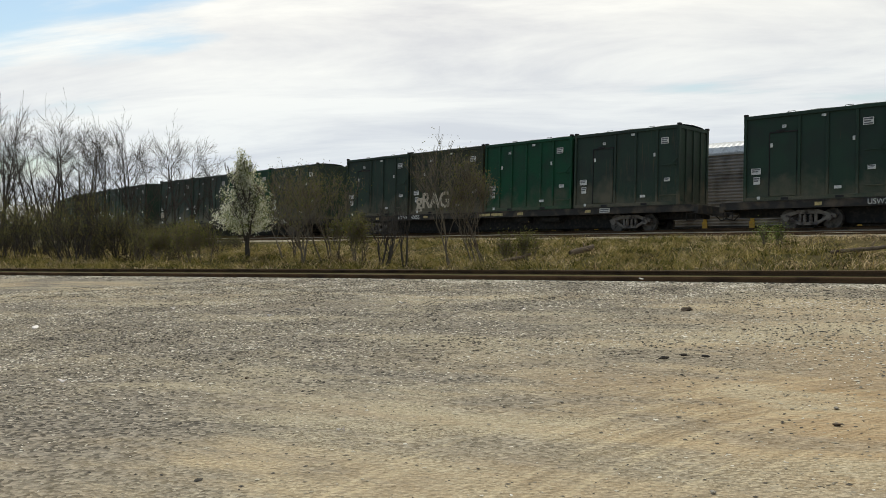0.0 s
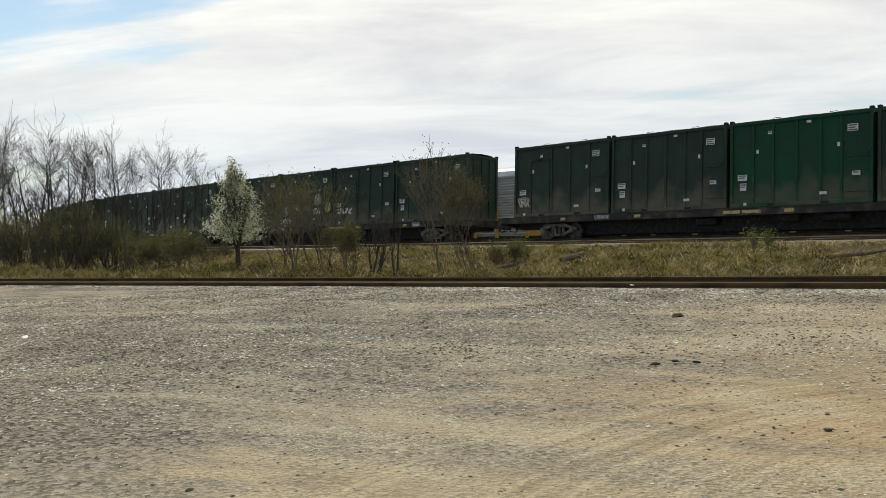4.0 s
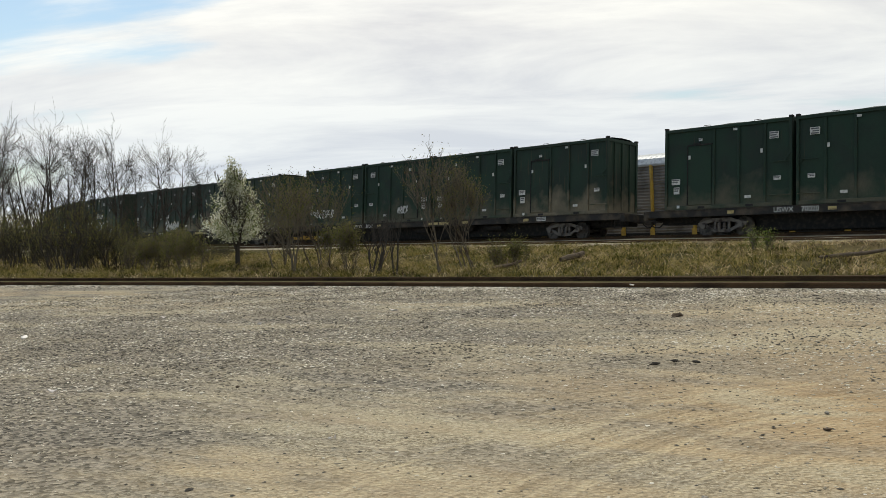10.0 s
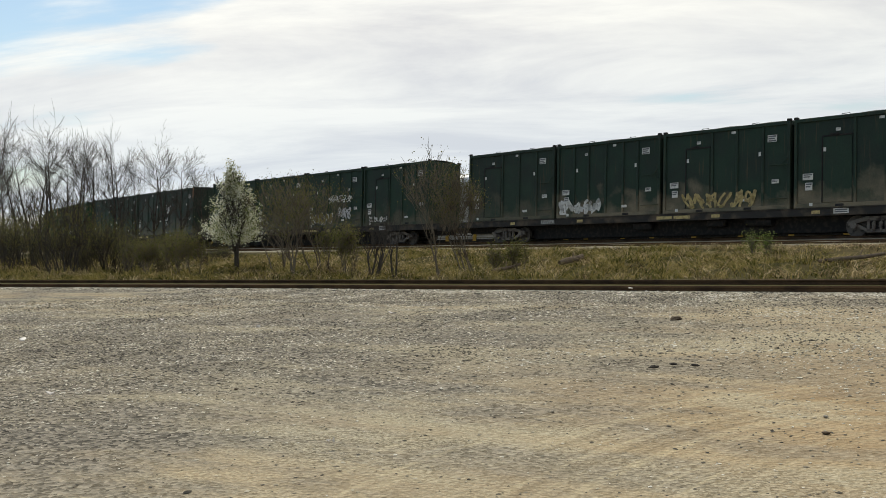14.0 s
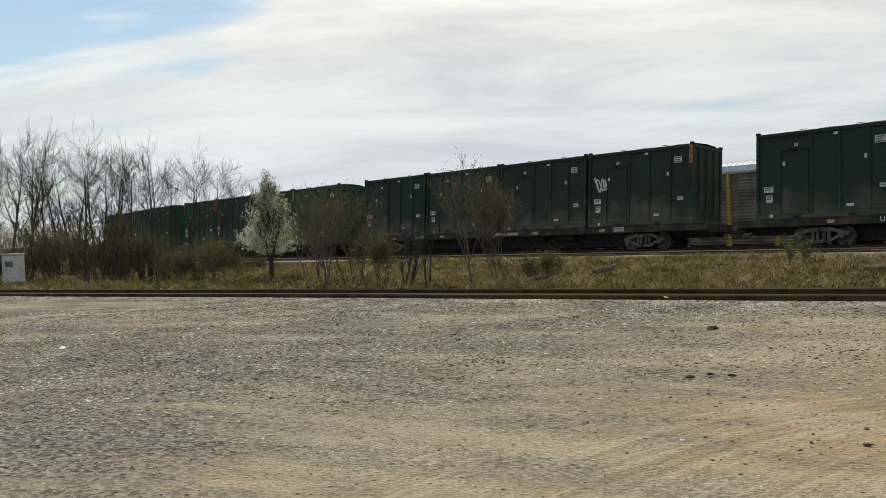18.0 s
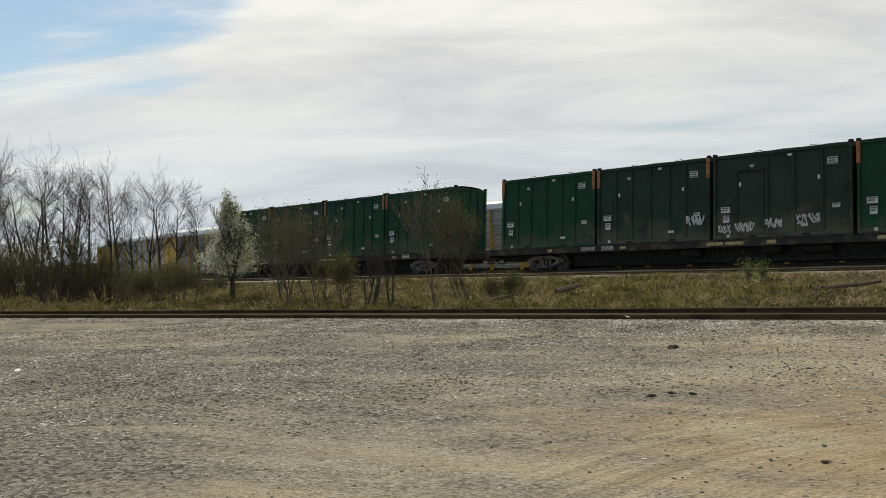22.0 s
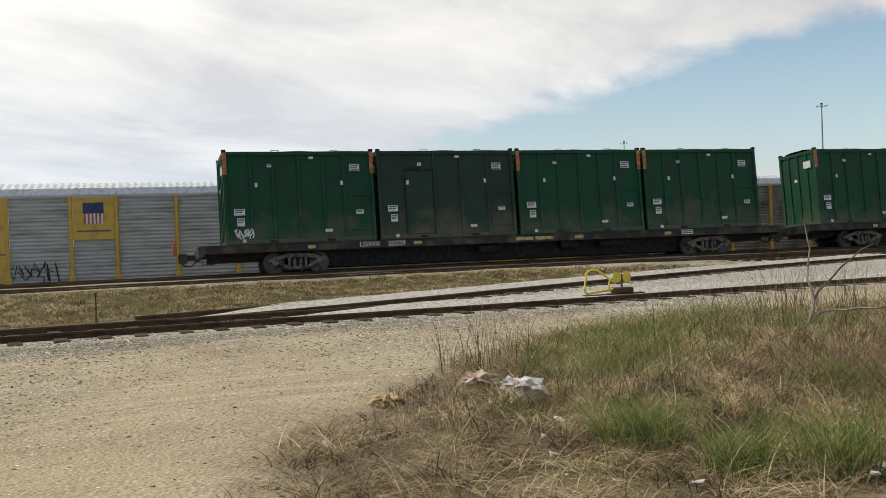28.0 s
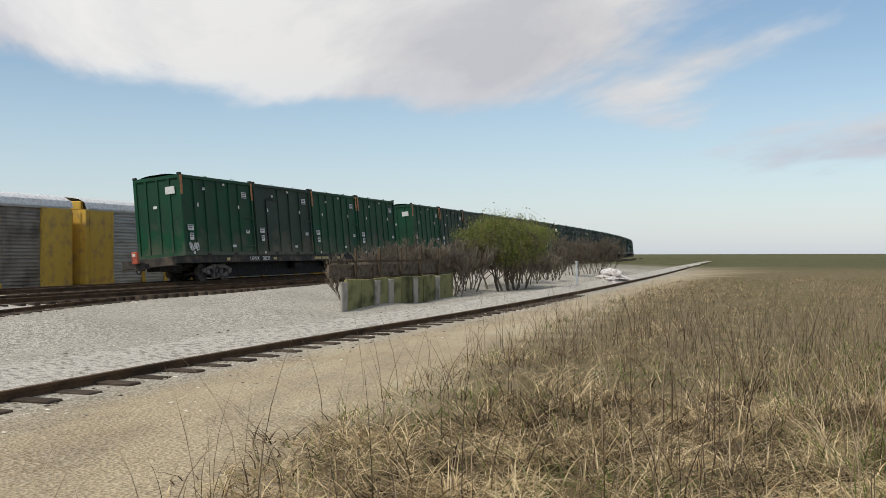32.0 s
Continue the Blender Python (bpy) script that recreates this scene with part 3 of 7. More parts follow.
def railway(name, pts, z, label, ties=None, spacing=0.54, fill=True):
    """A track: two rails and its ties. z: rail foot height along the path."""
    global tie_mesh
    root = tagged(new(name), label, "track", kind="structure")
    for off in (-0.7525, 0.7525):
        part("rail", rail_mesh("rail", pts, z, off, name in ("main_track", "front_track")), None, root)
    if fill:
        d = np.gradient(pts, axis=0)
        d /= np.linalg.norm(d, axis=1)[:, None]
        nrm = np.stack([-d[:, 1], d[:, 0]], 1)
        offs = np.array([-0.70, -0.60, -0.2, 0.3, 0.62, 0.76, 0.92, 1.5])
        low = np.array([0.0, 0.025, 0.035, 0.035, 0.02, 0.0, 0.0, -0.02])
        heap = np.array([0.02, 0.045, 0.085, 0.135, 0.172, 0.178, 0.172, 0.03])
        k = ramp(pts[:, :1], 13.5, 17) if name in ("siding_track", "spur_track") else np.zeros((len(pts), 1))
        lifts = low[None] * (1 - k) + heap[None] * k - 0.04 * ramp(-pts[:, :1], -11, -8) * (name == "siding_track")
        wob = np.array([[0.007 * math.sin(i * 1.7 + 2.3 * j) for j in range(8)] for i in range(len(pts))])
        vs = np.concatenate([pts[:, None, :] + nrm[:, None, :] * offs[None, :, None], (z[:, None] + lifts + wob)[:, :, None]], 2)
        b0 = (np.arange(len(pts) - 1) * 8)[:, None]
        qs = np.concatenate([b0 + np.array([j, j + 1, j + 9, j + 8]) for j in range(7)])
        part("ballast_fill", from_arrays("ballast_fill", vs.reshape(-1, 3), qs, "ballast" if name in ("siding_track", "spur_track") else "greyed"), None, root, "ballast lying between the rails")
    if tie_mesh is None:
        tie_mesh = bpy.data.meshes.new("tie")
        bm = boxes((-1.3, 1.3, -0.115, 0.115, -0.17, 0.0), bevel=0.012)
        bm.to_mesh(tie_mesh)
        tie_mesh.materials.append(M["tie"])
    u = np.concatenate([[0], np.cumsum(np.hypot(*np.diff(pts, axis=0).T))])
    rnd = random.Random(len(pts))
    for q in np.arange(*(ties or (0, u[-1])), spacing):
        x, y = np.interp(q, u, pts[:, 0]), np.interp(q, u, pts[:, 1])
        x2, y2 = np.interp(q + 0.5, u, pts[:, 0]), np.interp(q + 0.5, u, pts[:, 1])
        ob = part("tie", tie_mesh, None, root)
        ob.matrix_basis = pose(x + rnd.uniform(-0.04, 0.04), y, float(np.interp(q, u, z)) + (0.045 + 0.03 * float(ramp(x, 5, 10)) if name in ("siding_track", "spur_track") else 0.03) + rnd.uniform(-0.012, 0.004), 0, 0, math.degrees(math.atan2(y2 - y, x2 - x)) + 90 + rnd.uniform(-1.5, 1.5))
    return root


def along(p, x):
    """The length along a path at which it reaches x."""
    u = np.concatenate([[0], np.cumsum(np.hypot(*np.diff(p, axis=0).T))])
    return float(np.interp(x, p[:, 0], u))


def line_path(s0, s1, away, step=2.0):
    q = np.arange(s0, s1, step)
    return np.array([line(s, away)[:2] for s in q]), np.array([line(s, away)[3] for s in q])


def seat(p):
    """The rails lie deep in the lot's gravel at first and stand clear of it farther on."""
    return ground_z(p[:, 0], p[:, 1]) - 0.165 + 0.09 + 0.03 * ramp(p[:, 0], 2, 11)


railway("siding_track", SIDING, seat(SIDING), "rusty brown siding rails on dark wooden ties in gravel", (along(SIDING, -22), along(SIDING, 48)), 0.68)
spur0 = int(np.argmax(SPUR[:, 0] > 13.2))
railway("spur_track", SPUR[spur0:], seat(SPUR[spur0:]), "rusty spur rails in pale ballast leaving the siding", (2.5, 75), 0.62)
main_pts, main_z = line_path(-300, 230, 1.25)
railway("main_track", main_pts, main_z - 0.165, "main line rails under the moving train", (250, 370), 0.6)
front_pts, front_z = line_path(-300, 230, -3.1)
railway("front_track", front_pts, front_z - 0.2, "empty main line track on pale ballast", (250, 370), 0.6)
yard_pts, yard_z = line_path(-260, 230, 10.3)
railway("yard_track", yard_pts, yard_z * 0 - 1.25, "yard track below the parked auto racks", (200, 300), 0.7)

M["mustard"] = mat("mustard_spray_paint", (0.26, 0.20, 0.03), 0.6, second=(0.14, 0.11, 0.03))
# ---------- flat cars ----------
LC, STEP, PITCH = 6.06, 6.2416, 27.9956
HC, WC = 3.68, 2.5
MID = (3 * STEP + LC) / 2
DECK = 1.13


def build_truck(parent, x):
    tr = part("truck", boxes((x - 0.25, x + 0.25, -0.95, 0.95, 0.42, 0.78), (x - 0.16, x + 0.16, -1.0, 1.0, 0.3, 0.45)), "black", parent)
    for side in (-1, 1):
        bm = bmesh.new()
        y = side * 1.0
        for u0, h0, u1, h1, half in ((-1.16, 0.50, -0.42, 0.70, 0.075), (-0.45, 0.70, 0.45, 0.70, 0.085), (0.42, 0.70, 1.16, 0.50, 0.075), (-0.86, 0.48, -0.36, 0.22, 0.06),
                                     (-0.40, 0.21, 0.40, 0.21, 0.06), (0.36, 0.22, 0.86, 0.48, 0.06), (-0.33, 0.22, -0.33, 0.68, 0.05), (0.33, 0.22, 0.33, 0.68, 0.05)):
            d = Vector((u1 - u0, 0, h1 - h0)).normalized()
            nrm = Vector((-d.z, 0, d.x)) * half
            ends = [Vector((x + u0, y, h0)), Vector((x + u1, y, h1))]
            a = [bm.verts.new(v + Vector((0, -0.07, 0))) for v in (ends[0] - nrm, ends[1] - nrm, ends[1] + nrm, ends[0] + nrm)]
            b = [bm.verts.new(v.co + Vector((0, 0.14, 0))) for v in a]
            for k in range(4):
                bm.faces.new((a[k], a[(k + 1) % 4], b[(k + 1) % 4], b[k]))
            bm.faces.new(a[::-1]), bm.faces.new(b)
        bmesh.ops.recalc_face_normals(bm, faces=bm.faces)
        part("side_frame", bm, "truck", tr, "dusty cast side frame")
        bm = bmesh.new()
        for dx in (-0.13, 0.13):
            zs = np.linspace(0.24, 0.56, 11)
            tube(bm, [(x + dx + (0.015 if i % 2 else -0.015), y + side * 0.06, zz) for i, zz in enumerate(zs)], 0.075, 8)
        part("spring_nest", bm, "truck", tr)
        for dx in (-0.9, 0.9):
            part("bearing_cap", disc(bmesh.new(), x + dx, 0.44, y + side * 0.02 - (0.12 if side < 0 else 0), 0.13, 0.12, 12), "truck", tr)
    for dx in (-0.9, 0.9):
        for side in (-1, 1):
            bm = bmesh.new()
            disc(bm, x + dx, 0.42, side * 0.72 - 0.065, 0.42, 0.13, 28)
            disc(bm, x + dx, 0.42, side * 0.66 - 0.015, 0.45, 0.03, 28)
            disc(bm, x + dx, 0.42, side * 0.79 - 0.01, 0.34, 0.02, 24, r2=0.3)
            part("wheel", bm, "wheel", tr)
        part("axle", disc(bmesh.new(), x + dx, 0.42, -0.7, 0.08, 1.4, 10), "wheel", tr)
    return tr


def build_flat_car():
    """x along the train from the rear container's rear wall, y away from the lot, z up from the rail head."""
    root = new("flat_car")
    r, f = MID - 13.35, MID + 13.35
    part("deck", boxes((r, f, -1.22, 1.22, DECK - 0.06, DECK), (r + 0.3, f - 0.3, -0.35, 0.35, DECK - 0.55, DECK - 0.06)), "black", root)
    # centre sill made extra deep: its black stands in for shade below
    bm = bmesh.new()
    prof = [(r + 2.0, 0.75), (r + 5.3, 0.22), (f - 5.3, 0.22), (f - 2.0, 0.75)]
    for y in (-0.45, 0.45):
        a = [bm.verts.new((u, y - 0.02, h)) for u, h in prof] + [bm.verts.new((f - 2.0, y - 0.02, 1.06)), bm.verts.new((r + 2.0, y - 0.02, 1.06))]
        b = [bm.verts.new((v.co.x, y + 0.02, v.co.z)) for v in a]
        for k in range(6):
            bm.faces.new((a[k], a[(k + 1) % 6], b[(k + 1) % 6], b[k]))
        bm.faces.new(a[::-1]), bm.faces.new(b)
    bmesh.ops.recalc_face_normals(bm, faces=bm.faces)
    part("centre_sill", bm, "black", root)
    for y in (-1.28, 1.28):
        web = part("side_sill", boxes((r, f, y - 0.05, y + 0.05, DECK - 0.25, DECK + 0.01)), "sill", root, "rust-streaked side sill")
        part("lower_flange", boxes((r, f, y - 0.09, y + 0.09, DECK - 0.28, DECK - 0.25)), "sill", web)
        part("upper_flange", boxes((r, f, y - 0.08, y + 0.08, DECK + 0.01, DECK + 0.04)), "sill", web)
    for x, k in ((r, -1), (f, 1)):
        part("end_sill", boxes((x - 0.12, x + 0.12, -1.35, 1.35, DECK - 0.38, DECK + 0.02), bevel=0.02), "sill", root)
        cp = part("coupler", boxes((min(x, x + k * 0.75), max(x, x + k * 0.75), -0.09, 0.09, DECK - 0.42, DECK - 0.2), (min(x + k * 0.45, x + k * 0.8), max(x + k * 0.45, x + k * 0.8), -0.16, 0.14, DECK - 0.5, DECK - 0.14), bevel=0.02), "sill", root, "cast knuckle coupler")
        bm = bmesh.new()
        tube(bm, [(x, 0.3, DECK - 0.35), (x + k * 0.3, 0.3, DECK - 0.62), (x + k * 0.55, 0.22, DECK - 0.6), (x + k * 0.72, 0.15, DECK - 0.42)], 0.03, 6)
        part("air_hose", bm, "black", cp)
        bm = bmesh.new()
        for zz in (0.45, 0.75):
            tube(bm, [(x - k * 0.5, -1.3, zz), (x - k * 0.05, -1.3, zz)], 0.018, 5)
        for xx in (x - k * 0.5, x - k * 0.05):
            tube(bm, [(xx, -1.3, 0.45), (xx, -1.3, DECK - 0.2)], 0.018, 5)
        part("grab_step", bm, "black", root)
    for x in (MID - 9.6, MID + 9.6):
        build_truck(root, x)
    for j in range(4):
        for x in (j * STEP + 0.35, j * STEP + LC - 0.35):
            part("pedestal", boxes((x - 0.16, x + 0.16, -1.2, 1.2, DECK, DECK + 0.055)), "sill", root)
    for x, w in ((3.2, 0.3), (7.6, 0.35), (12.2, 0.8), (13.1, 0.85), (15.0, 0.4), (19.5, 0.35)):
        part("reflector", boxes((x, x + w, -1.336, -1.331, DECK - 0.2, DECK - 0.06)), "yellowed", root, "faded yellow sill stripe")
    part("brake_cylinder", boxes((10.6, 11.6, -0.9, -0.5, 0.5, 0.85), bevel=0.06), "black", root)
    part("brake_valve", boxes((14.5, 15.4, -0.95, -0.55, 0.55, 0.9), bevel=0.06), "black", root)
    tk = bmesh.new()
    tube(tk, [(16.4, -0.8, 0.72), (17.6, -0.8, 0.72)], 0.2, 12)
    part("air_tank", tk, "black", root)
    part("plate", boxes((20.4, 21.0, -1.337, -1.331, DECK - 0.21, DECK + 0.0)), "white", root, "white stencil panel")
    part("stencil", boxes((20.45, 20.95, -1.339, -1.337, DECK - 0.09, DECK - 0.03), (20.45, 20.95, -1.339, -1.337, DECK - 0.17, DECK - 0.12)), "ink", root)
    lettering("reporting_mark", "USWX", 0.30, "letter", root, pose(5.3, -1.337, DECK - 0.215, 90, 0, 0), "white stencilled letters")
    return root


# ---------- waste containers ----------
def build_container(kind, paint):
    """x from the rear wall, y = 0 at the near wall's skin, z from its floor. kind: plain or hatch."""
    root = new("waste_container")
    L, W, H = LC, WC, HC
    t = 0.055
    part("shell", boxes((0.06, L - 0.06, t, W - t, 0.16, H - 0.10)), paint, root, "dented steel walls")
    for y in (0, W):
        a, b = (y - 0.02, y + 0.10) if y == 0 else (y - 0.10, y + 0.02)
        part("bottom_rail", boxes((0.0, L, a, b, 0.0, 0.17), bevel=0.012), paint, root)
        part("top_rail", boxes((0.0, L, a, b, H - 0.15, H), bevel=0.012), paint, root)
        for fx in (0.31, 0.69):
            yy = (-0.024, -0.018) if y == 0 else (W + 0.018, W + 0.024)
            part("fork_pocket", boxes((L * fx - 0.17, L * fx + 0.17, *yy, 0.03, 0.13)), "black", root)
    for x in (0, L):
        a, b = (x, x + 0.12) if x == 0 else (x - 0.12, x)
        part("end_rail", boxes((a, b, 0.1, W - 0.1, 0.0, 0.17)), paint, root)
        part("end_rail", boxes((a, b, 0.1, W - 0.1, H - 0.15, H)), paint, root)
        for y in (0, W):
            c, d = (y - 0.024, y + 0.13) if y == 0 else (y - 0.13, y + 0.024)
            ps = part("corner_post", boxes((a - 0.004, b + 0.004, c, d, 0.0, H + 0.002), bevel=0.012), paint, root)
            part("corner_cap", boxes((a - 0.02, b + 0.03, c - 0.01, d + 0.01, H - 0.02, H + 0.09), bevel=0.02), "black", ps)
    ribs = (1.06, 1.95, 2.98, 3.98, 4.82) if kind == "plain" else (2.47, 3.65, 4.85)
    rib = None
    for side in (0, 1):
        for u in ribs:
            if rib is None:
                o = part("rib", boxes((-0.055, 0.055, -0.004, 0.07, 0.165, H - 0.145), bevel=0.015), paint, root)
                rib = o.data
            else:
                o = part("rib", rib, None, root)
            o.matrix_basis = pose(u, 0, 0) if side == 0 else pose(u, W, 0, 0, 0, 180)
    for x in (0, L):
        for v in (0.62, 1.25, 1.88):
            o = part("end_rib", rib, None, root)
            o.matrix_basis = pose(x + 0.0, v, 0, 0, 0, -90 if x == 0 else 90)
    bm = bmesh.new()
    n = 7
    rows = []
    rnd = random.Random(7)
    for i in range(n):
        x = 0.1 + (L - 0.2) * i / (n - 1)
        rows.append([bm.verts.new((x, 0.08 + (W - 0.16) * j / 6, H - 0.03 + 0.15 * math.sin(math.pi * j / 6) ** 0.5 + (0.03 if i % 2 else 0.0) + rnd.uniform(-0.015, 0.015))) for j in range(7)])
    for r, q in zip(rows, rows[1:]):
        for j in range(6):
            bm.faces.new((r[j], q[j], q[j + 1], r[j + 1]))
    part("tarpaulin", bm, "tarp", root, "dark sagging tarpaulin cover")
    if kind == "hatch":
        hx = 1.18
        dr = part("hatch_door", boxes((hx, hx + 1.17, 0.015, 0.05, 0.2, 2.86), bevel=0.012), paint, root, "recessed side door with a dark edge")
        part("door_edge", boxes((hx - 0.035, hx, -0.006, 0.05, 0.2, 2.9), (hx, hx + 1.2, -0.012, 0.05, 2.86, 2.92)), "black", dr)
        part("drip_rail", boxes((hx + 0.30, hx + 0.66, -0.05, 0.0, 2.93, 2.98)), "black", dr)
    bm = bmesh.new()
    tube(bm, [(5.15, -0.05, 1.86), (5.98, -0.05, 1.86)], 0.022, 6)
    tube(bm, [(5.72, -0.05, 1.86), (6.02, -0.05, 2.16)], 0.018, 6)
    tube(bm, [(5.72, -0.05, 1.86), (6.02, -0.05, 1.66)], 0.018, 6)
    part("door_latch", bm, paint, root)
    bm = bmesh.new()
    tube(bm, [(5.05, -0.05, 0.46), (6.0, -0.05, 0.46)], 0.022, 6)
    part("door_latch", bm, paint, root)
    for q in (1.9, 4.3):
        bm = bmesh.new()
        tube(bm, [(q, 0.1, H - 0.02), (q + 0.03, 0.1, H + 0.06), (q + 0.33, 0.1, H + 0.06), (q + 0.36, 0.1, H - 0.02)], 0.014, 5)
        part("tarp_hook", bm, "black", root)
    for x, z, w, h, ink in ((0.58, 1.28, 0.50, 0.30, 1), (0.62, 0.88, 0.34, 0.36, 1), (5.28, 3.0, 0.48, 0.34, 2), (1.82, 3.12, 0.2, 0.15, 1), (3.5, 3.42, 0.22, 0.12, 0),
                            (1.27, 2.35, 0.12, 0.2, 0), (4.72, 2.38, 0.12, 0.2, 0), (5.42, 1.18, 0.36, 0.2, 1), (4.1, 0.46, 0.34, 0.14, 0), (0.72, 0.14, 0.16, 0.15, 0)):
        w, h = w * 0.86, h * 0.86
        yy = -0.008 if z > 0.2 else -0.030
        pl = part("placard", boxes((x - w / 2, x + w / 2, yy, yy + 0.012, z - h / 2, z + h / 2)), "white", root, "white warning sticker")
        if ink:
            bars = [(x - w * 0.42, x + w * (0.42 if k % 2 == 0 else 0.25), yy - 0.002, yy, z + h * (0.30 - 0.32 * k) - h * 0.1, z + h * (0.30 - 0.32 * k) + h * 0.1) for k in range(ink + 1)]
            part("print", boxes(*bars), "ink", pl)
    for v, z, w, h in ((0.55, 3.0, 0.5, 0.34), (1.4, 2.3, 0.2, 0.13)):
        part("placard", boxes((-0.01, 0.003, v - w / 2, v + w / 2, z - h / 2, z + h / 2)), "white", root, "white warning sticker")
    return root


def corner_flags(c, ends):
    """Orange paint on the upper corners."""
    for x in ends:
        a, b = (-0.016, 0.15) if x == 0 else (LC - 0.15, LC + 0.016)
        part("corner_flag", boxes((a, b, -0.031, -0.02, HC - 0.9, HC - 0.03)), "orange", c, "orange painted corner")


def scribble(parent, x, z, w, h, seed, material, thick=0.03, loops=3, label="spray-painted scrawl"):
    """Loops of sprayed paint lying on the wall."""
    rnd = random.Random(seed)
    bm = bmesh.new()
    for k in range(loops):
        cx, pts = x + w * (k + 0.5) / loops, []
        ph, rx, rz = rnd.uniform(0, 6), w / loops * 0.55, h * 0.5
        for i in range(15):
            a = ph + i * 0.55 * rnd.choice((1, 1, 1, 1.6))
            pts.append((cx + rx * math.sin(a + k) * rnd.uniform(0.6, 1), z + rz * math.cos(a * 1.3) * rnd.uniform(0.6, 1)))
        for (a0, b0), (a1, b1) in zip(pts, pts[1:]):
            d = Vector((a1 - a0, 0, b1 - b0))
            if d.length < 0.02:
                continue
            nrm = Vector((-d.z, 0, d.x)).normalized() * thick
            q = [Vector((a0, -0.0085 - 0.0002 * k - (0.003 if thick in (0.055, 0.022) else 0), b0)), Vector((a1, -0.0085 - 0.0002 * k - (0.003 if thick in (0.055, 0.022) else 0), b1))]
            f = [bm.verts.new(q[0] - nrm), bm.verts.new(q[1] - nrm), bm.verts.new(q[1] + nrm), bm.verts.new(q[0] + nrm)]
            bk = [bm.verts.new(v.co + Vector((0, 0.006, 0))) for v in f]
            bm.faces.new(f), bm.faces.new(bk[::-1])
            for i in range(4):
                bm.faces.new((f[i], bk[i], bk[(i + 1) % 4], f[(i + 1) % 4]))
    return part("graffiti", bm, material, parent, label)


PLAIN = {k: build_container("plain", k) for k in ("green", "deep", "dull", "tan")}
HATCH = {k: build_container("hatch", k) for k in ("deep", "dull", "tan", "olive")}
WORDS = {"green": "bright green", "deep": "deep green", "dull": "dull dark green", "tan": "dust-stained dark green", "olive": "faded olive"}
# from the last car forwards, each car's four boxes from its rear: paint, a capital for a box with a side door, < for one set the other way round
TRAIN = [("green", "DEEP", "green", "green"), ("green", "deep", "DULL", "green"), ("DEEP", "DEEP", "DULL", "DULL"), ("DEEP", "deep", "DEEP", "DEEP"), ("DULL", "tan", "TAN", "TAN"),
         ("DEEP", "DEEP<", "DEEP", "TAN"), ("DEEP", "DEEP<", "DEEP", "DEEP"), ("DULL", "DEEP", "DEEP", "DEEP"), ("DULL", "dull", "green", "DULL"), ("DULL", "OLIVE", "green", "DULL"), ("DEEP", "deep", "DULL", "deep"), ("dull", "DEEP", "deep", "dull")]
CARS, BOXES = [], []
flat_master = build_flat_car()
for k, kinds in enumerate(TRAIN):
    car = copy_thing(flat_master, pose(0, 0, 0))
    tagged(car, "black and rust-brown rail flat car carrying four green containers", "rail car", "cars of the train")
    CARS.append(car)
    for j, kd in enumerate(kinds):
        turned, kd = kd.endswith("<"), kd.rstrip("<")
        src = PLAIN[kd] if kd in PLAIN else HATCH[kd.lower()]
        c = copy_thing(src, pose(0, 0, 0))
        door = kd.isupper()
        tagged(c, f"{WORDS[kd.lower()]} ribbed waste container" + (", side door," if door else "") + " on flat car", "container", "containers on the train")
        if turned:
            c.scale.x = -1.0
        BOXES.append((c, k, j))
for o in list(PLAIN.values()) + list(HATCH.values()) + [flat_master]:
    for q in list(o.children_recursive) + [o]:
        bpy.data.objects.remove(q)
box_of = {(k, j): c for c, k, j in BOXES}
for k, j, ends in ((0, 0, (0, 1)), (0, 2, (0, 1)), (0, 3, (0,)), (1, 0, (0, 1)), (1, 1, (0, 1)), (1, 3, (0,)), (2, 3, (1,))):
    corner_flags(box_of[k, j], ends)
scribble(box_of[0, 0], 0.35, 0.42, 0.75, 0.42, 3, "letter", 0.022, 4)
scribble(box_of[1, 1], 4.9, 0.9, 0.9, 0.5, 5, "letter", 0.025, 4)
scribble(box_of[5, 0], 0.8, 0.75, 2.3, 0.6, 8, "letter", 0.03, 5)
M["cream"] = mat("cream_spray_paint", (0.50, 0.44, 0.33), 0.6, second=(0.33, 0.27, 0.19), amount=0.4)
tag = lettering("graffiti", "gRAG", 1.25, "cream", box_of[9, 1], pose(0.6, -0.0085, 0.38, 90, 0, 0), "cream sprayed letters")
tag.data.offset, tag.data.space_character = 0.035, 0.92
scribble(box_of[1, 2], 0.25, 0.45, 0.6, 0.4, 31, "letter", 0.022, 3)
scribble(box_of[1, 2], 1.0, 0.5, 0.95, 0.45, 32, "letter", 0.022, 4)
scribble(box_of[1, 2], 2.4, 0.6, 0.75, 0.45, 33, "letter", 0.02, 4)
scribble(box_of[1, 2], 3.75, 0.7, 1.0, 0.5, 34, "box", 0.02, 4)
scribble(box_of[5, 1], 2.0, 0.75, 0.9, 0.5, 35, "letter", 0.025, 4)
scribble(box_of[7, 0], 2.5, 1.9, 0.7, 0.9, 36, "blue", 0.03, 3)
scribble(box_of[7, 1], 0.1, 0.4, 1.3, 0.5, 37, "letter", 0.03, 4)
scribble(box_of[7, 1], 4.0, 1.0, 0.8, 0.5, 38, "letter", 0.025, 3)
scribble(box_of[7, 2], 0.4, 0.9, 1.6, 0.4, 39, "letter", 0.025, 4)
scribble(box_of[8, 0], 0.25, 0.75, 0.8, 0.6, 40, "cream", 0.03, 3)
scribble(box_of[4, 1], 0.1, 0.5, 2.6, 0.8, 12, "letter", 0.06, 5)
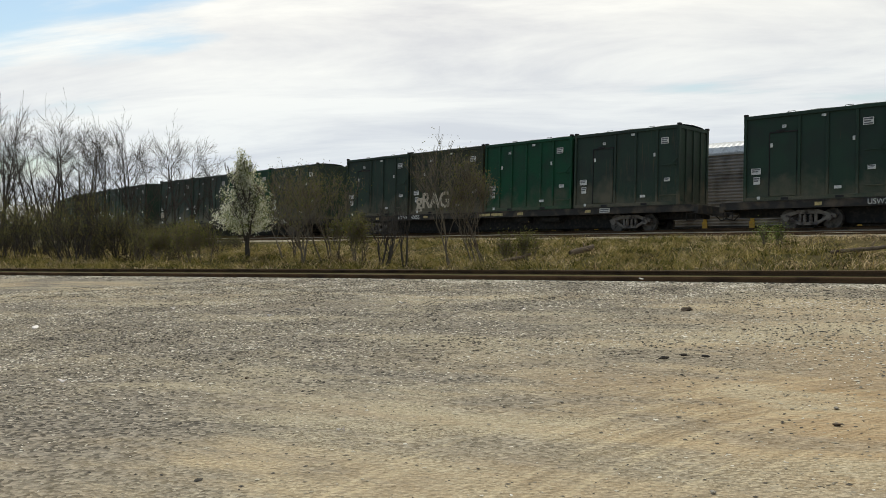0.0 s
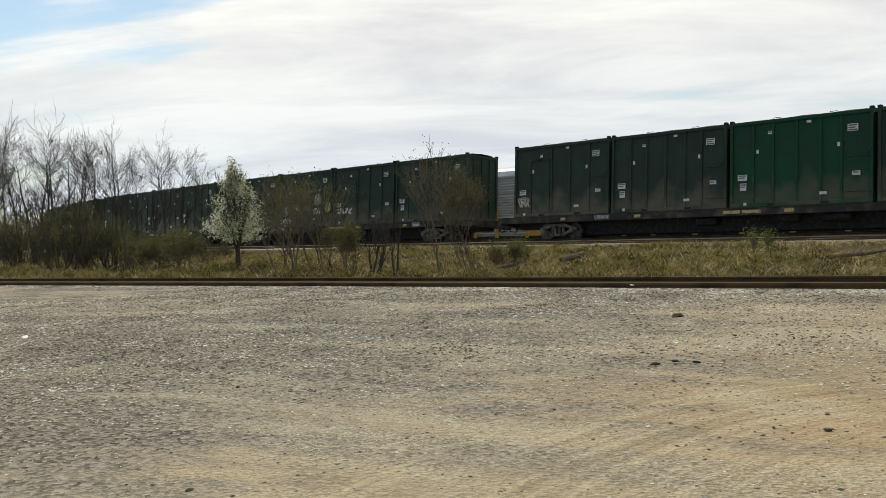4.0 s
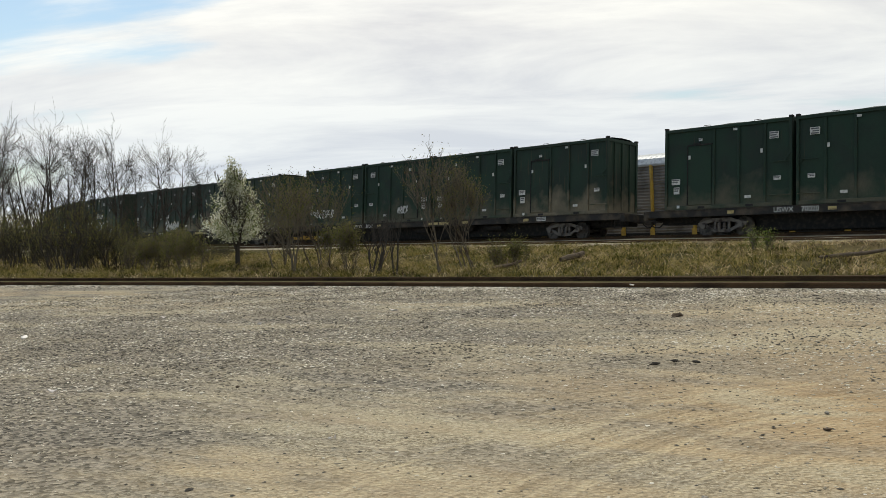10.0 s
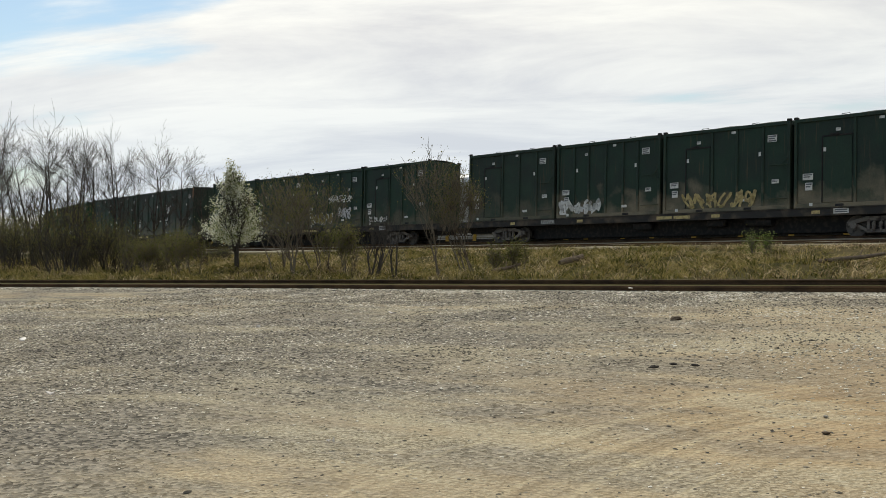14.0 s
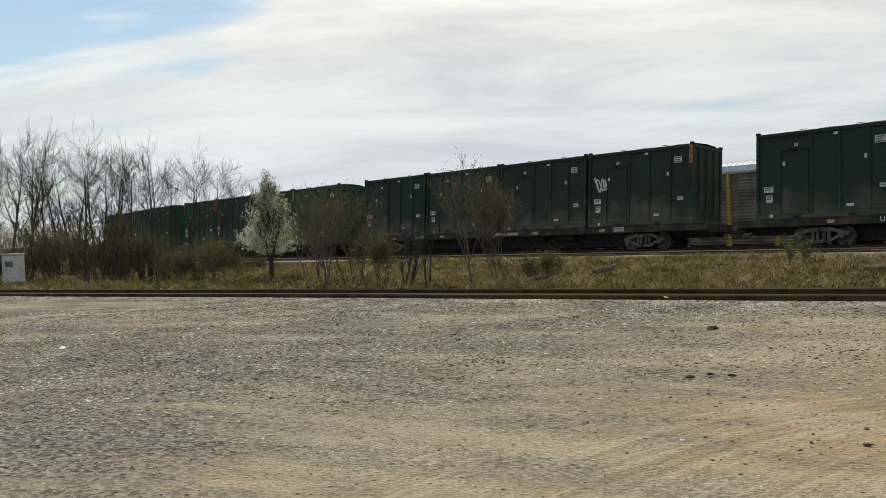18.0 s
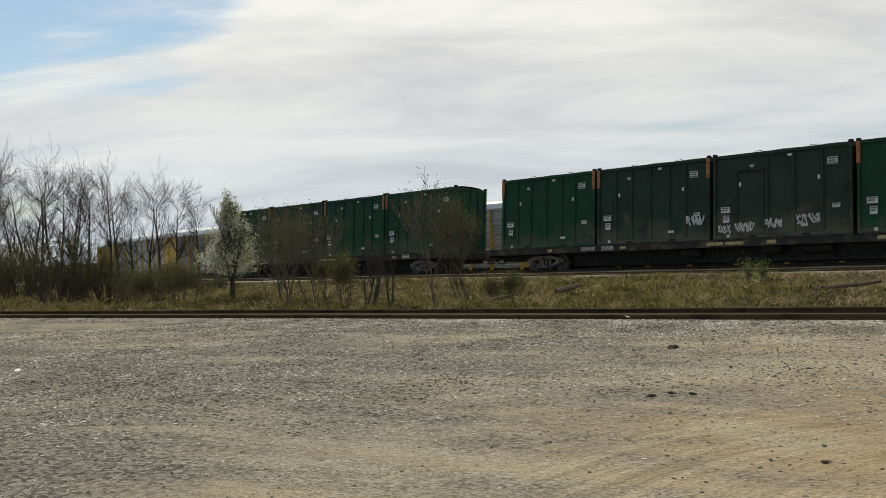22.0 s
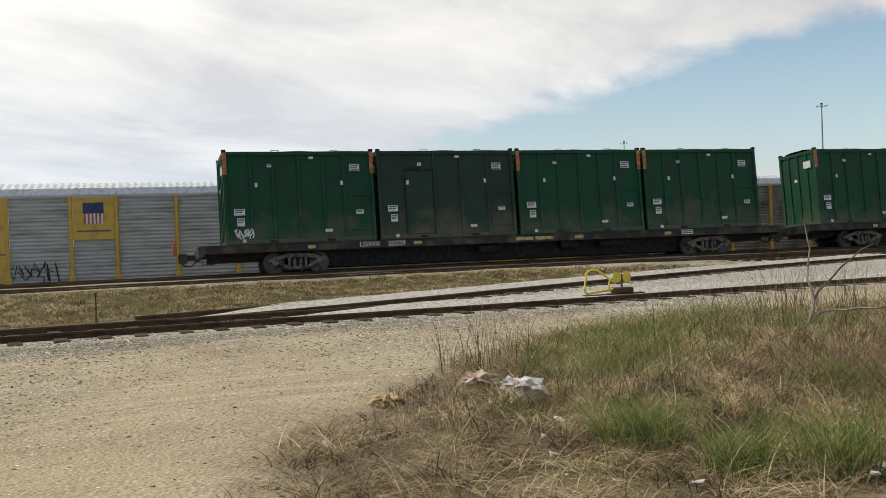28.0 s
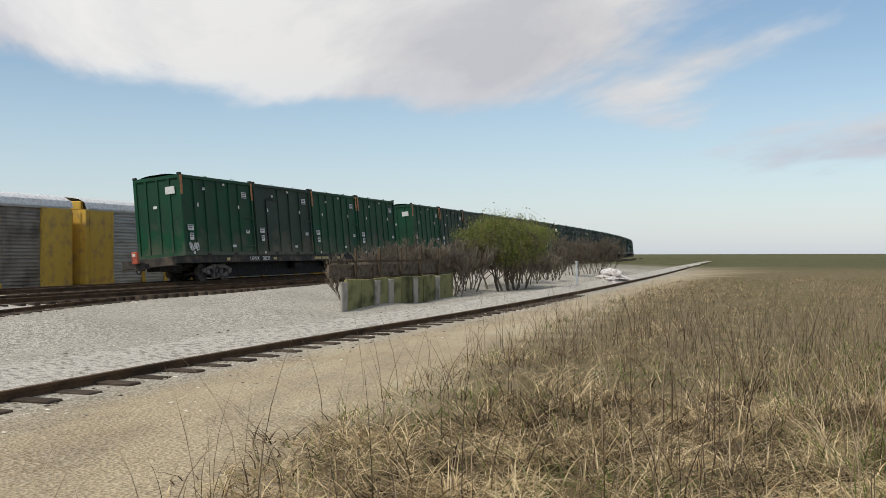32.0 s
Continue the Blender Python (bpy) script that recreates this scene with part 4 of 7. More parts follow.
scribble(box_of[4, 2], 1.0, 0.5, 3.6, 0.8, 13, "yellowed", 0.05, 6)
scribble(box_of[3, 2], 0.5, 0.62, 2.5, 0.75, 14, "letter", 0.075, 5)
scribble(box_of[3, 2], 0.55, 0.62, 2.4, 0.7, 14, "mustard", 0.055, 5)
scribble(box_of[3, 2], 2.5, 1.85, 2.6, 0.55, 15, "letter", 0.022, 4)
scribble(box_of[3, 2], 3.6, 0.9, 1.4, 0.8, 19, "box", 0.04, 3)
scribble(box_of[3, 3], 0.6, 0.4, 1.8, 0.4, 17, "letter", 0.025, 4)
scribble(box_of[2, 3], 0.4, 2.1, 0.8, 0.8, 16, "letter", 0.035, 2)
M["sprayed"] = mat("thin_white_spray", (0.40, 0.41, 0.39), 0.6, vary=0.3, second=(0.12, 0.15, 0.13), amount=0.6, scale=3.5)
for i, (x, z, r) in enumerate(((0.75, 1.15, 0.36), (2.1, 1.2, 0.38), (3.3, 1.25, 0.36), (4.5, 1.75, 0.40), (5.6, 1.2, 0.34))):
    bm = bmesh.new()
    disc(bm, x, z, -0.0095, r, 0.006, 20)
    part("graffiti", bm, "yellowed" if i == 4 else "sprayed", box_of[7, 1], "sprayed pale disc")
for k, digits in ((1, "20280"), (5, "20360"), (6, "70020"), (7, "70043"), (9, "40055")):
    lettering("car_number", digits, 0.30, "letter", CARS[k], pose(6.5, -1.337, DECK - 0.215, 90, 0, 0))
lettering("car_number", "638066", 0.30, "letter", CARS[3], pose(6.5, -1.337, DECK - 0.215, 90, 0, 0))
# end-of-train device on the last coupler
eot = part("end_marker", boxes((MID - 14.35, MID - 14.2, -0.17, 0.13, DECK - 0.2, DECK + 0.32), bevel=0.02), "red", CARS[0], "red-orange end of train device")
part("marker_lens", boxes((MID - 14.37, MID - 14.35, -0.09, 0.05, DECK + 0.12, DECK + 0.24)), "white", eot)
lettering("car_number", "20239", 0.30, "letter", CARS[0], pose(6.5, -1.337, DECK - 0.215, 90, 0, 0))


# ---------- parked auto racks ----------
RACK = 28.45


def corrugated(w, h):
    """A panel of pressed sheet with level corrugations, its foot at z = 0."""
    bm = bmesh.new()
    n = 22
    prev = None
    for i in range(n * 4 + 1):
        z, y = h * i / (n * 4), (0.0, 0.045, 0.045, 0.0)[i % 4]
        if i % 32 in (30, 31):
            y = 0.07
        row = [bm.verts.new((0, y, z)), bm.verts.new((w, y, z))]
        if prev:
            bm.faces.new((prev[0], prev[1], row[1], row[0]))
        prev = row
    return bm


def build_rack(panel, shield=None):
    """x along the car from its rear end, y away from the lot, z from the rail head."""
    root = new("auto_rack_car")
    L, W, top = 27.2, 3.05, 4.98
    stands = (2.0, 4.7, 6.7, 9.4, 12.2, 15.0, 17.8, 20.5, 22.5, 25.2)
    panels, post = {}, None
    for x, x2 in zip(stands, stands[1:]):
        w = round(x2 - x, 2)
        for near in (True, False):
            if w not in panels:
                panels[w] = corrugated(w - 0.2, top - 1.12)
            o = part("side_panel", panels[w], panel, root)
            panels[w] = o.data
            o.matrix_basis = pose(x + 0.1, 0.06, 1.12) if near else pose(x + w - 0.1, W - 0.06, 1.12, 0, 0, 180)
    for x in stands:
        for near in (True, False):
            if post is None:
                o = part("post", boxes((-0.09, 0.09, -0.03, 0.09, 1.12, 5.0), (-0.05, 0.05, -0.07, -0.03, 1.12, 4.9), (-0.15, 0.15, -0.06, -0.02, 1.0, 1.35), bevel=0.01), "rack", root, "yellow side post")
                post = o.data
            else:
                o = part("post", post, None, root)
            o.matrix_basis = pose(x, 0, 0) if near else pose(x, W, 0, 0, 0, 180)
    for y0, y1 in ((-0.02, 0.12), (W - 0.12, W + 0.02)):
        part("top_plate", boxes((0.2, L - 0.2, y0, y1, 4.95, 5.08)), "silver", root)
        part("sill", boxes((0.0, L, y0, y1, 0.45, 1.12)), "black", root)
    bm = bmesh.new()
    prev = None
    for i in range(int(L / 0.16) + 1):
        x = i * 0.16
        lift = 0.05 if i % 2 else 0.0
        row = [bm.verts.new((x, W / 2 - 1.55 * math.cos(math.pi * j / 8), 5.05 + (0.62 + lift) * math.sin(math.pi * j / 8) ** 0.7)) for j in range(9)]
        if prev:
            for j in range(8):
                bm.faces.new((prev[j], row[j], row[j + 1], prev[j + 1]))
        prev = row
    part("roof", bm, "roof", root, "pale corrugated roof")
    part("floor", boxes((0, L, 0.15, W - 0.15, 0.7, 0.84)), "black", root)
    for x, k in ((0.0, 1), (L, -1)):
        a, b = (x, x + 0.25) if k == 1 else (x - 0.25, x)
        e = part("end_door", boxes((a, b, 0.0, W, 1.12, 5.0), bevel=0.03), "rack", root, "yellow end doors")
        for v in (0.35, 0.9, 1.52, 2.15, 2.7):
            part("door_rib", boxes((x - 0.05 if k == 1 else x, x if k == 1 else x + 0.05, v - 0.05, v + 0.05, 1.15, 4.85)), "rack", e)
        part("end_cap", boxes((a, b + 0.0, 0.35, W - 0.35, 5.0, 5.45), bevel=0.05), "rack", root)
        part("end_side", boxes((x + (0.25 if k == 1 else -2.1), x + (2.1 if k == 1 else -0.25), -0.035, 0.05, 1.12, 4.97)), "rack", root)
        bm = bmesh.new()
        for zz in np.arange(1.0, 4.6, 0.4):
            tube(bm, [(x + k * 0.3, -0.09, zz), (x + k * 0.7, -0.09, zz)], 0.016, 4)
        part("ladder", bm, "rack", root)
        part("coupler", boxes((min(x, x - k * 0.62), max(x, x - k * 0.62), W / 2 - 0.12, W / 2 + 0.12, 0.6, 0.85)), "black", root)
    for x in (2.6, L - 2.6):
        part("truck", boxes((x - 1.2, x + 1.2, 0.45, 0.65, 0.3, 0.62), (x - 1.2, x + 1.2, W - 0.65, W - 0.45, 0.3, 0.62), (x - 0.3, x + 0.3, 0.4, W - 0.4, 0.4, 0.7)), "truck", root)
        for dx in (-0.85, 0.85):
            part("wheel", disc(bmesh.new(), x + dx, 0.42, W / 2 - 0.79, 0.42, 1.58, 20), "wheel", root)
    if shield is not None:
        x, w = stands[shield], stands[shield + 1] - stands[shield]
        sg = part("sign_board", boxes((x + 0.1, x + w - 0.1, -0.03, 0.05, 3.0, 4.95)), "rack", root, "yellow board with a striped shield")
        part("shield", boxes((x + 0.55, x + 1.45, -0.05, -0.03, 4.2, 4.7), bevel=0.0), "navy", sg)
        part("shield_stripe", boxes(*[(x + 0.59 + 0.165 * i, x + 0.67 + 0.165 * i, -0.048, -0.03, 3.72, 4.2) for i in range(5)]), "red", sg)
        part("shield_field", boxes(*[(x + 0.67 + 0.165 * i, x + 0.755 + 0.165 * i, -0.046, -0.03, 3.72, 4.2) for i in range(5)]), "white", sg)
        part("slogan", boxes((x + 0.25, x + w - 0.25, -0.034, -0.03, 3.35, 3.43)), "ink", sg)
        for x in (0.35, 1.35):
            part("stencil", boxes((x, x + 0.6, -0.04, -0.035, 2.4, 2.46), (x, x + 0.4, -0.04, -0.035, 2.25, 2.31)), "ink", root)
        bm = bmesh.new()
        rnd = random.Random(6)
        for q in range(7):
            cx = x + 0.9 + q * 0.3
            tube(bm, [(cx + rnd.uniform(-0.2, 0.2), 0.045, 1.0 + rnd.uniform(0, 1.1)) for _ in range(5)], 0.028, 4)
        part("graffiti", bm, "black", root, "black spray-painted scrawl")
    return root


M["navy"] = mat("navy_paint", (0.03, 0.05, 0.14), 0.5)
racks = [build_rack("brown"), build_rack("silver"), build_rack("silver", 1)]
for i, kind in enumerate((0, 1, 0, 1, 0, 1, 0, 2, 0, 1, 0)):
    s0 = -8.7 + 0.6 + (i - 7) * RACK
    x0, y0, _, _ = line(s0, 8.8)
    x1, y1, _, _ = line(s0 + 27.2, 8.8)
    o = copy_thing(racks[kind], pose(x0, y0, -1.08, 0, 0, math.degrees(math.atan2(y1 - y0, x1 - x0))))
    tagged(o, ("silver" if kind in (1, 2) else "dirt-brown") + " corrugated auto rack car with yellow posts, parked" + (" and shield sign" if kind > 1 else ""), "rail car", "parked auto racks")
for o in racks:
    for q in list(o.children_recursive) + [o]:
        bpy.data.objects.remove(q)


# ---------- plants and litter ----------
def island(name, colors, rough=0.9, translucent=0.0, clump=2.2, share=0.42):
    """A material that varies from piece to piece of one joined mesh, and from patch to patch."""
    m = bpy.data.materials.new(name)
    m.use_nodes = True
    t = m.node_tree
    b = t.nodes["Principled BSDF"]
    b.inputs["Roughness"].default_value, b.inputs["Specular IOR Level"].default_value = rough, 0.08
    g = t.nodes.new("ShaderNodeNewGeometry")
    r = t.nodes.new("ShaderNodeValToRGB")
    r.color_ramp.interpolation = "LINEAR"
    while len(r.color_ramp.elements) < len(colors):
        r.color_ramp.elements.new(0.5)
    for i, (e, c) in enumerate(zip(r.color_ramp.elements, colors)):
        e.position, e.color = i / (len(colors) - 1), (*c, 1)
    co, nz = t.nodes.new("ShaderNodeTexCoord"), t.nodes.new("ShaderNodeTexNoise")
    nz.inputs["Scale"].default_value, nz.inputs["Detail"].default_value, nz.inputs["Roughness"].default_value = clump, 4, 0.65
    t.links.new(co.outputs["Object"], nz.inputs["Vector"])
    wide, both = t.nodes.new("ShaderNodeMapRange"), t.nodes.new("ShaderNodeMath")
    for k, v in zip((1, 2, 3, 4), (0.36, 0.64, -share, share)):
        wide.inputs[k].default_value = v
    t.links.new(nz.outputs["Fac"], wide.inputs[0])
    both.operation, both.use_clamp = "ADD", True
    t.links.new(g.outputs["Random Per Island"], both.inputs[0]), t.links.new(wide.outputs[0], both.inputs[1])
    t.links.new(both.outputs[0], r.inputs[0])
    t.links.new(r.outputs[0], b.inputs["Base Color"])
    if translucent:
        tr, mx = t.nodes.new("ShaderNodeBsdfTranslucent"), t.nodes.new("ShaderNodeMixShader")
        mx.inputs[0].default_value = translucent
        t.links.new(r.outputs[0], tr.inputs[0])
        t.links.new(b.outputs[0], mx.inputs[1]), t.links.new(tr.outputs[0], mx.inputs[2])
        t.links.new(mx.outputs[0], t.nodes["Material Output"].inputs[0])
    return m


M["stones"] = island("mixed_gravel", [(0.075, 0.068, 0.058), (0.16, 0.142, 0.112), (0.33, 0.29, 0.215), (0.50, 0.445, 0.33), (0.76, 0.71, 0.60)], clump=0.8, share=0.3)
# the darkest grass tones also paint in shaded hollows between clumps
M["verge"] = island("verge_grass", [(0.035, 0.040, 0.010), (0.12, 0.115, 0.027), (0.25, 0.205, 0.06), (0.42, 0.33, 0.13)], translucent=0.35, clump=1.3)
M["lush"] = island("fresh_grass", [(0.07, 0.11, 0.022), (0.14, 0.19, 0.042), (0.25, 0.28, 0.085), (0.40, 0.37, 0.18)], translucent=0.45, share=0.25)
M["straw"] = island("dry_grass", [(0.05, 0.037, 0.022), (0.20, 0.147, 0.08), (0.46, 0.345, 0.19), (0.78, 0.63, 0.38)], translucent=0.3, clump=1.7, share=0.55)
M["stalk"] = island("dry_weed_stalks", [(0.07, 0.048, 0.032), (0.17, 0.12, 0.077), (0.31, 0.23, 0.145), (0.50, 0.395, 0.265)], translucent=0.2)
M["blossom"] = island("white_blossom", [(0.15, 0.18, 0.05), (0.44, 0.45, 0.27), (0.68, 0.67, 0.52), (0.80, 0.79, 0.69)], translucent=0.5)
M["leaflet"] = island("young_leaves", [(0.10, 0.13, 0.03), (0.15, 0.19, 0.045), (0.21, 0.24, 0.07), (0.26, 0.25, 0.09)], translucent=0.55)
M["tamarisk"] = island("bush_green", [(0.11, 0.14, 0.035), (0.19, 0.23, 0.06), (0.27, 0.29, 0.09), (0.28, 0.24, 0.10)], translucent=0.5)
M["hazel"] = island("brown_olive_buds", [(0.07, 0.078, 0.024), (0.13, 0.135, 0.042), (0.19, 0.18, 0.062), (0.17, 0.135, 0.07)], translucent=0.45)
RN = np.random.RandomState(5)


def ribbons(p, h, w, lean, segs=3, bend=0.5, three=False):
    """Blades or stalks at places p: heights h, widths w, sideways lean (as part of the height). Arrays of vertices and quads."""
    n = len(p)
    ang, face = RN.uniform(0, 6.283, n), RN.uniform(0, 6.283, n)
    dx, dy = np.cos(ang) * lean * h, np.sin(ang) * lean * h
    k = 3 if three else 2
    vs = np.zeros((n, segs + 1, k, 3))
    for i in range(segs + 1):
        u = i / segs
        c = p + np.stack([dx * u ** (1 + bend), dy * u ** (1 + bend), h * u * (1 - 0.25 * lean * u)], 1)
        r = w * (1 - 0.85 * u) * 0.5
        for j in range(k):
            a = face + (j * 2.0944 if three else j * 3.1416)
            vs[:, i, j, :] = c + np.stack([np.cos(a) * r, np.sin(a) * r, 0 * r], 1)
    base = (np.arange(n) * (segs + 1) * k)[:, None]
    q = []
    for i in range(segs):
        for j in range(k if three else 1):
            a, b = i * k + j, i * k + (j + 1) % k
            q.append(base + np.array([a, b, b + k, a + k]))
    return vs.reshape(-1, 3), np.concatenate(q)


def stuff(name, chunks, material, label, category):
    vs, qs, off = [], [], 0
    for v, q in chunks:
        vs.append(v), qs.append(q + off)
        off += len(v)
    ob = new(name, from_arrays(name, np.concatenate(vs), np.concatenate(qs), material))
    return tagged(ob, label, category, kind="stuff")


def on_ground(x, y, sink=0.02):
    return np.stack([x, y, ground_z(x, y) - sink], 1)


def sector(n, r0, r1, b0, b1, power=0.5):
    """Places scattered between two distances and two bearings (degrees to the left of +y)."""
    r = r0 + (r1 - r0) * RN.uniform(0, 1, n) ** (1 / (1 + power))
    a = np.radians(RN.uniform(b0, b1, n))
    return -np.sin(a) * r, np.cos(a) * r


# loose stones of the lot
OCT = np.array([(1, 0, 0), (0, 1, 0), (-1, 0, 0), (0, -1, 0), (0.1, 0.1, 0.75), (0, 0, -0.6)], float)
OCF = np.array([(0, 1, 4), (1, 2, 4), (2, 3, 4), (3, 0, 4), (1, 0, 5), (2, 1, 5), (3, 2, 5), (0, 3, 5)])


def scatter_stones(x, y, size, sink=0.0):
    n = len(x)
    z = ground_z(x, y) - sink
    a = RN.uniform(0, 6.283, n)
    sx, sy, sz = size * RN.uniform(0.7, 1.4, n), size * RN.uniform(0.5, 1.0, n), size * RN.uniform(0.25, 0.55, n)
    v = OCT[None] * np.stack([sx, sy, sz], 1)[:, None] * RN.uniform(0.75, 1.25, (n, 6, 3))
    c, s = np.cos(a)[:, None], np.sin(a)[:, None]
    v = np.stack([v[..., 0] * c - v[..., 1] * s + x[:, None], v[..., 0] * s + v[..., 1] * c + y[:, None], v[..., 2] + z[:, None] + size[:, None] * 0.15], 2)
    f = (np.arange(n) * 6)[:, None, None] + OCF[None]
    return v.reshape(-1, 3), f.reshape(-1, 3)


def stones():
    x, y = sector(120000, 2.6, 24, -80, 34, 0.45)
    keep = (weedy(x, y) < 0.3) & (side_of(x, y, SIDING) < -1.0)
    keep &= RN.uniform(0, 1, len(x)) < 0.25 + 0.75 * (np.sin(x * 0.55 + 1.2 * np.sin(y * 0.35)) * np.sin(y * 0.5 - x * 0.2) * 0.5 + 0.5)
    keep &= RN.uniform(0, 1, len(x)) < 0.3 + 0.7 * ramp(np.hypot(x, y), 6, 11)
    x, y = x[keep], y[keep]
    size = 0.004 + 0.012 * RN.uniform(0, 1, len(x)) ** 3 + 0.0008 * np.hypot(x, y)
    chunks = [scatter_stones(x, y, size)]
    x, y = sector(90, 5, 20, -60, 32, 0.6)
    keep = (weedy(x, y) < 0) & (side_of(x, y, SIDING) < -1.2)
    chunks.append(scatter_stones(x[keep], y[keep], RN.uniform(0.02, 0.032, keep.sum())))
    # coarser gravel over the grey parts of the lot
    x, y = sector(110000, 8, 23, -40, 33, 0.9)
    keep = (weedy(x, y) < 0) & (side_of(x, y, SIDING) < -1.0)
    grey = np.sin(x * 0.5 + 1.1 * np.sin(y * 0.6)) * np.sin(y * 0.9 - x * 0.25) + 0.9 * np.exp(-((x + 3.5) ** 2 / 30 + (y - 12) ** 2 / 16))
    keep &= RN.uniform(0, 1, len(x)) < np.clip(0.3 + 0.6 * grey, 0.08, 1)
    x, y = x[keep], y[keep]
    chunks.append(scatter_stones(x, y, RN.uniform(0.013, 0.031, len(x)) * (0.6 + 0.6 * RN.uniform(0, 1, len(x)) ** 3)))
    x, y = RN.uniform(3.6, 6.4, 5200), RN.uniform(-4.5, 4.0, 5200)
    chunks.append(scatter_stones(x, y, 0.004 + 0.016 * RN.uniform(0, 1, len(x)) ** 4))
    # ballast beside the tracks
    for p, lo, hi, n, wide in ((SIDING, -26, 46, 12000, 1.7), (SPUR, 14, 50, 7000, 1.9)):
        u = RN.uniform(along(p, lo), along(p, hi), n)
        full = np.concatenate([[0], np.cumsum(np.hypot(*np.diff(p, axis=0).T))])
        o = RN.normal(0, wide * 0.6, n)
        o = np.where((np.interp(u, np.concatenate([[0], np.cumsum(np.hypot(*np.diff(p, axis=0).T))]), p[:, 0]) < 10) & (o > -0.9), -0.9 - 0.8 * RN.uniform(0, 1, n) ** 2, o)
        px, py = np.interp(u, full, p[:, 0]), np.interp(u, full, p[:, 1])
        qx, qy = np.interp(u + 0.5, full, p[:, 0]) - px, np.interp(u + 0.5, full, p[:, 1]) - py
        l = np.hypot(qx, qy) + 1e-9
        chunks.append(scatter_stones(px - qy / l * o, py + qx / l * o, RN.uniform(0.015, 0.04, n)))
    vs, fs, off = [], [], 0
    for v, f in chunks:
        vs.append(v), fs.append(f + off)
        off += len(v)
    ob = new("loose_gravel", from_arrays("loose_gravel", np.concatenate(vs), np.concatenate(fs), "stones"))
    tagged(ob, "loose grey and tan gravel stones over the lot", "gravel", kind="stuff")


stones()


def verge():
    n = 120000
    u = RN.uniform(-34, 48, n)
    o = np.argsort(SIDING[:, 0])
    x = u
    y = np.interp(x, SIDING[o, 0], SIDING[o, 1]) + RN.uniform(2.0, 22, n)
    s, d = line_coords(x, y)
    sp = path_distance(x, y, SPUR)
    keep = (d < -5.6) & (d > -26) & (side_of(x, y, SIDING) > 1.7) & ((x < 6) | ((sp > 2.0) & (side_of(x, y, SPUR) > 0)))
    keep &= RN.uniform(0, 1, n) < 0.35 + 0.65 * (np.sin(x * 1.1 + y * 0.6) * np.sin(y * 0.9 - x * 0.4) * 0.5 + 0.5)
    x, y = x[keep], y[keep]
    n = len(x)
    tall = RN.uniform(0.10, 0.34, n) * (0.6 + 0.8 * RN.uniform(0, 1, n) ** 3) * (1 - 0.45 * ramp(x, 7, 12))
    wide, lean = RN.uniform(0.012, 0.03, n), RN.uniform(0.3, 1.7, n)
    clump = np.sin(x * 1.7 + 2 * np.sin(y)) * np.sin(y * 2.1 + x)
    tall *= 0.75 + 0.6 * np.sin(x * 2.6 + 1.5 * np.sin(y * 2)) * np.sin(y * 2.9)
    tan = RN.uniform(0, 1, n) < 0.06 + 0.75 * ramp(x, 6, 13) + 0.25 * (clump > 0.3)
    dry = [ribbons(on_ground(x[tan], y[tan]), tall[tan], wide[tan], lean[tan] * 1.6, 2)]
    tan = ~tan
    chunks = [ribbons(on_ground(x[tan], y[tan]), tall[tan], wide[tan], lean[tan], 2)]
    # tussocks that give the bank its lumps of light and shade
    m = 9000
    cx = RN.uniform(-34, 46, m)
    cy = np.interp(cx, SIDING[o, 0], SIDING[o, 1]) + RN.uniform(1.6, 20, m)
    _, cd = line_coords(cx, cy)
    ok = (cd < -5.4) & (cd > -26) & (side_of(cx, cy, SIDING) > 1.5) & ((cx < 6) | ((path_distance(cx, cy, SPUR) > 2.0) & (side_of(cx, cy, SPUR) > 0)))
    cx, cy = cx[ok], cy[ok]
    each = 26
    rad, size = RN.uniform(0.08, 0.3, len(cx)), RN.uniform(0.5, 1.25, len(cx)) * (1 - 0.5 * ramp(cx, 7, 12))
    bx = np.repeat(cx, each) + RN.normal(0, 1, len(cx) * each) * np.repeat(rad, each)
    by = np.repeat(cy, each) + RN.normal(0, 1, len(cx) * each) * np.repeat(rad, each)
    high, wide = RN.uniform(0.12, 0.36, len(bx)) * np.repeat(size, each), RN.uniform(0.014, 0.03, len(bx))
    sear = np.repeat(RN.uniform(0, 1, len(cx)) < 0.28 + 0.5 * ramp(cx, 6, 13), each)
    for want, into in ((sear, dry), (~sear, chunks)):
        into.append(ribbons(on_ground(bx[want], by[want]), high[want], wide[want], RN.uniform(0.5, 2.0, want.sum()), 3, 0.9))
    stuff("verge_grass", chunks, "verge", "patchy green and straw grass on the verge", "grass")
    stuff("dry_verge_grass", dry, "straw", "low dry tan grass between the tracks", "grass")


verge()


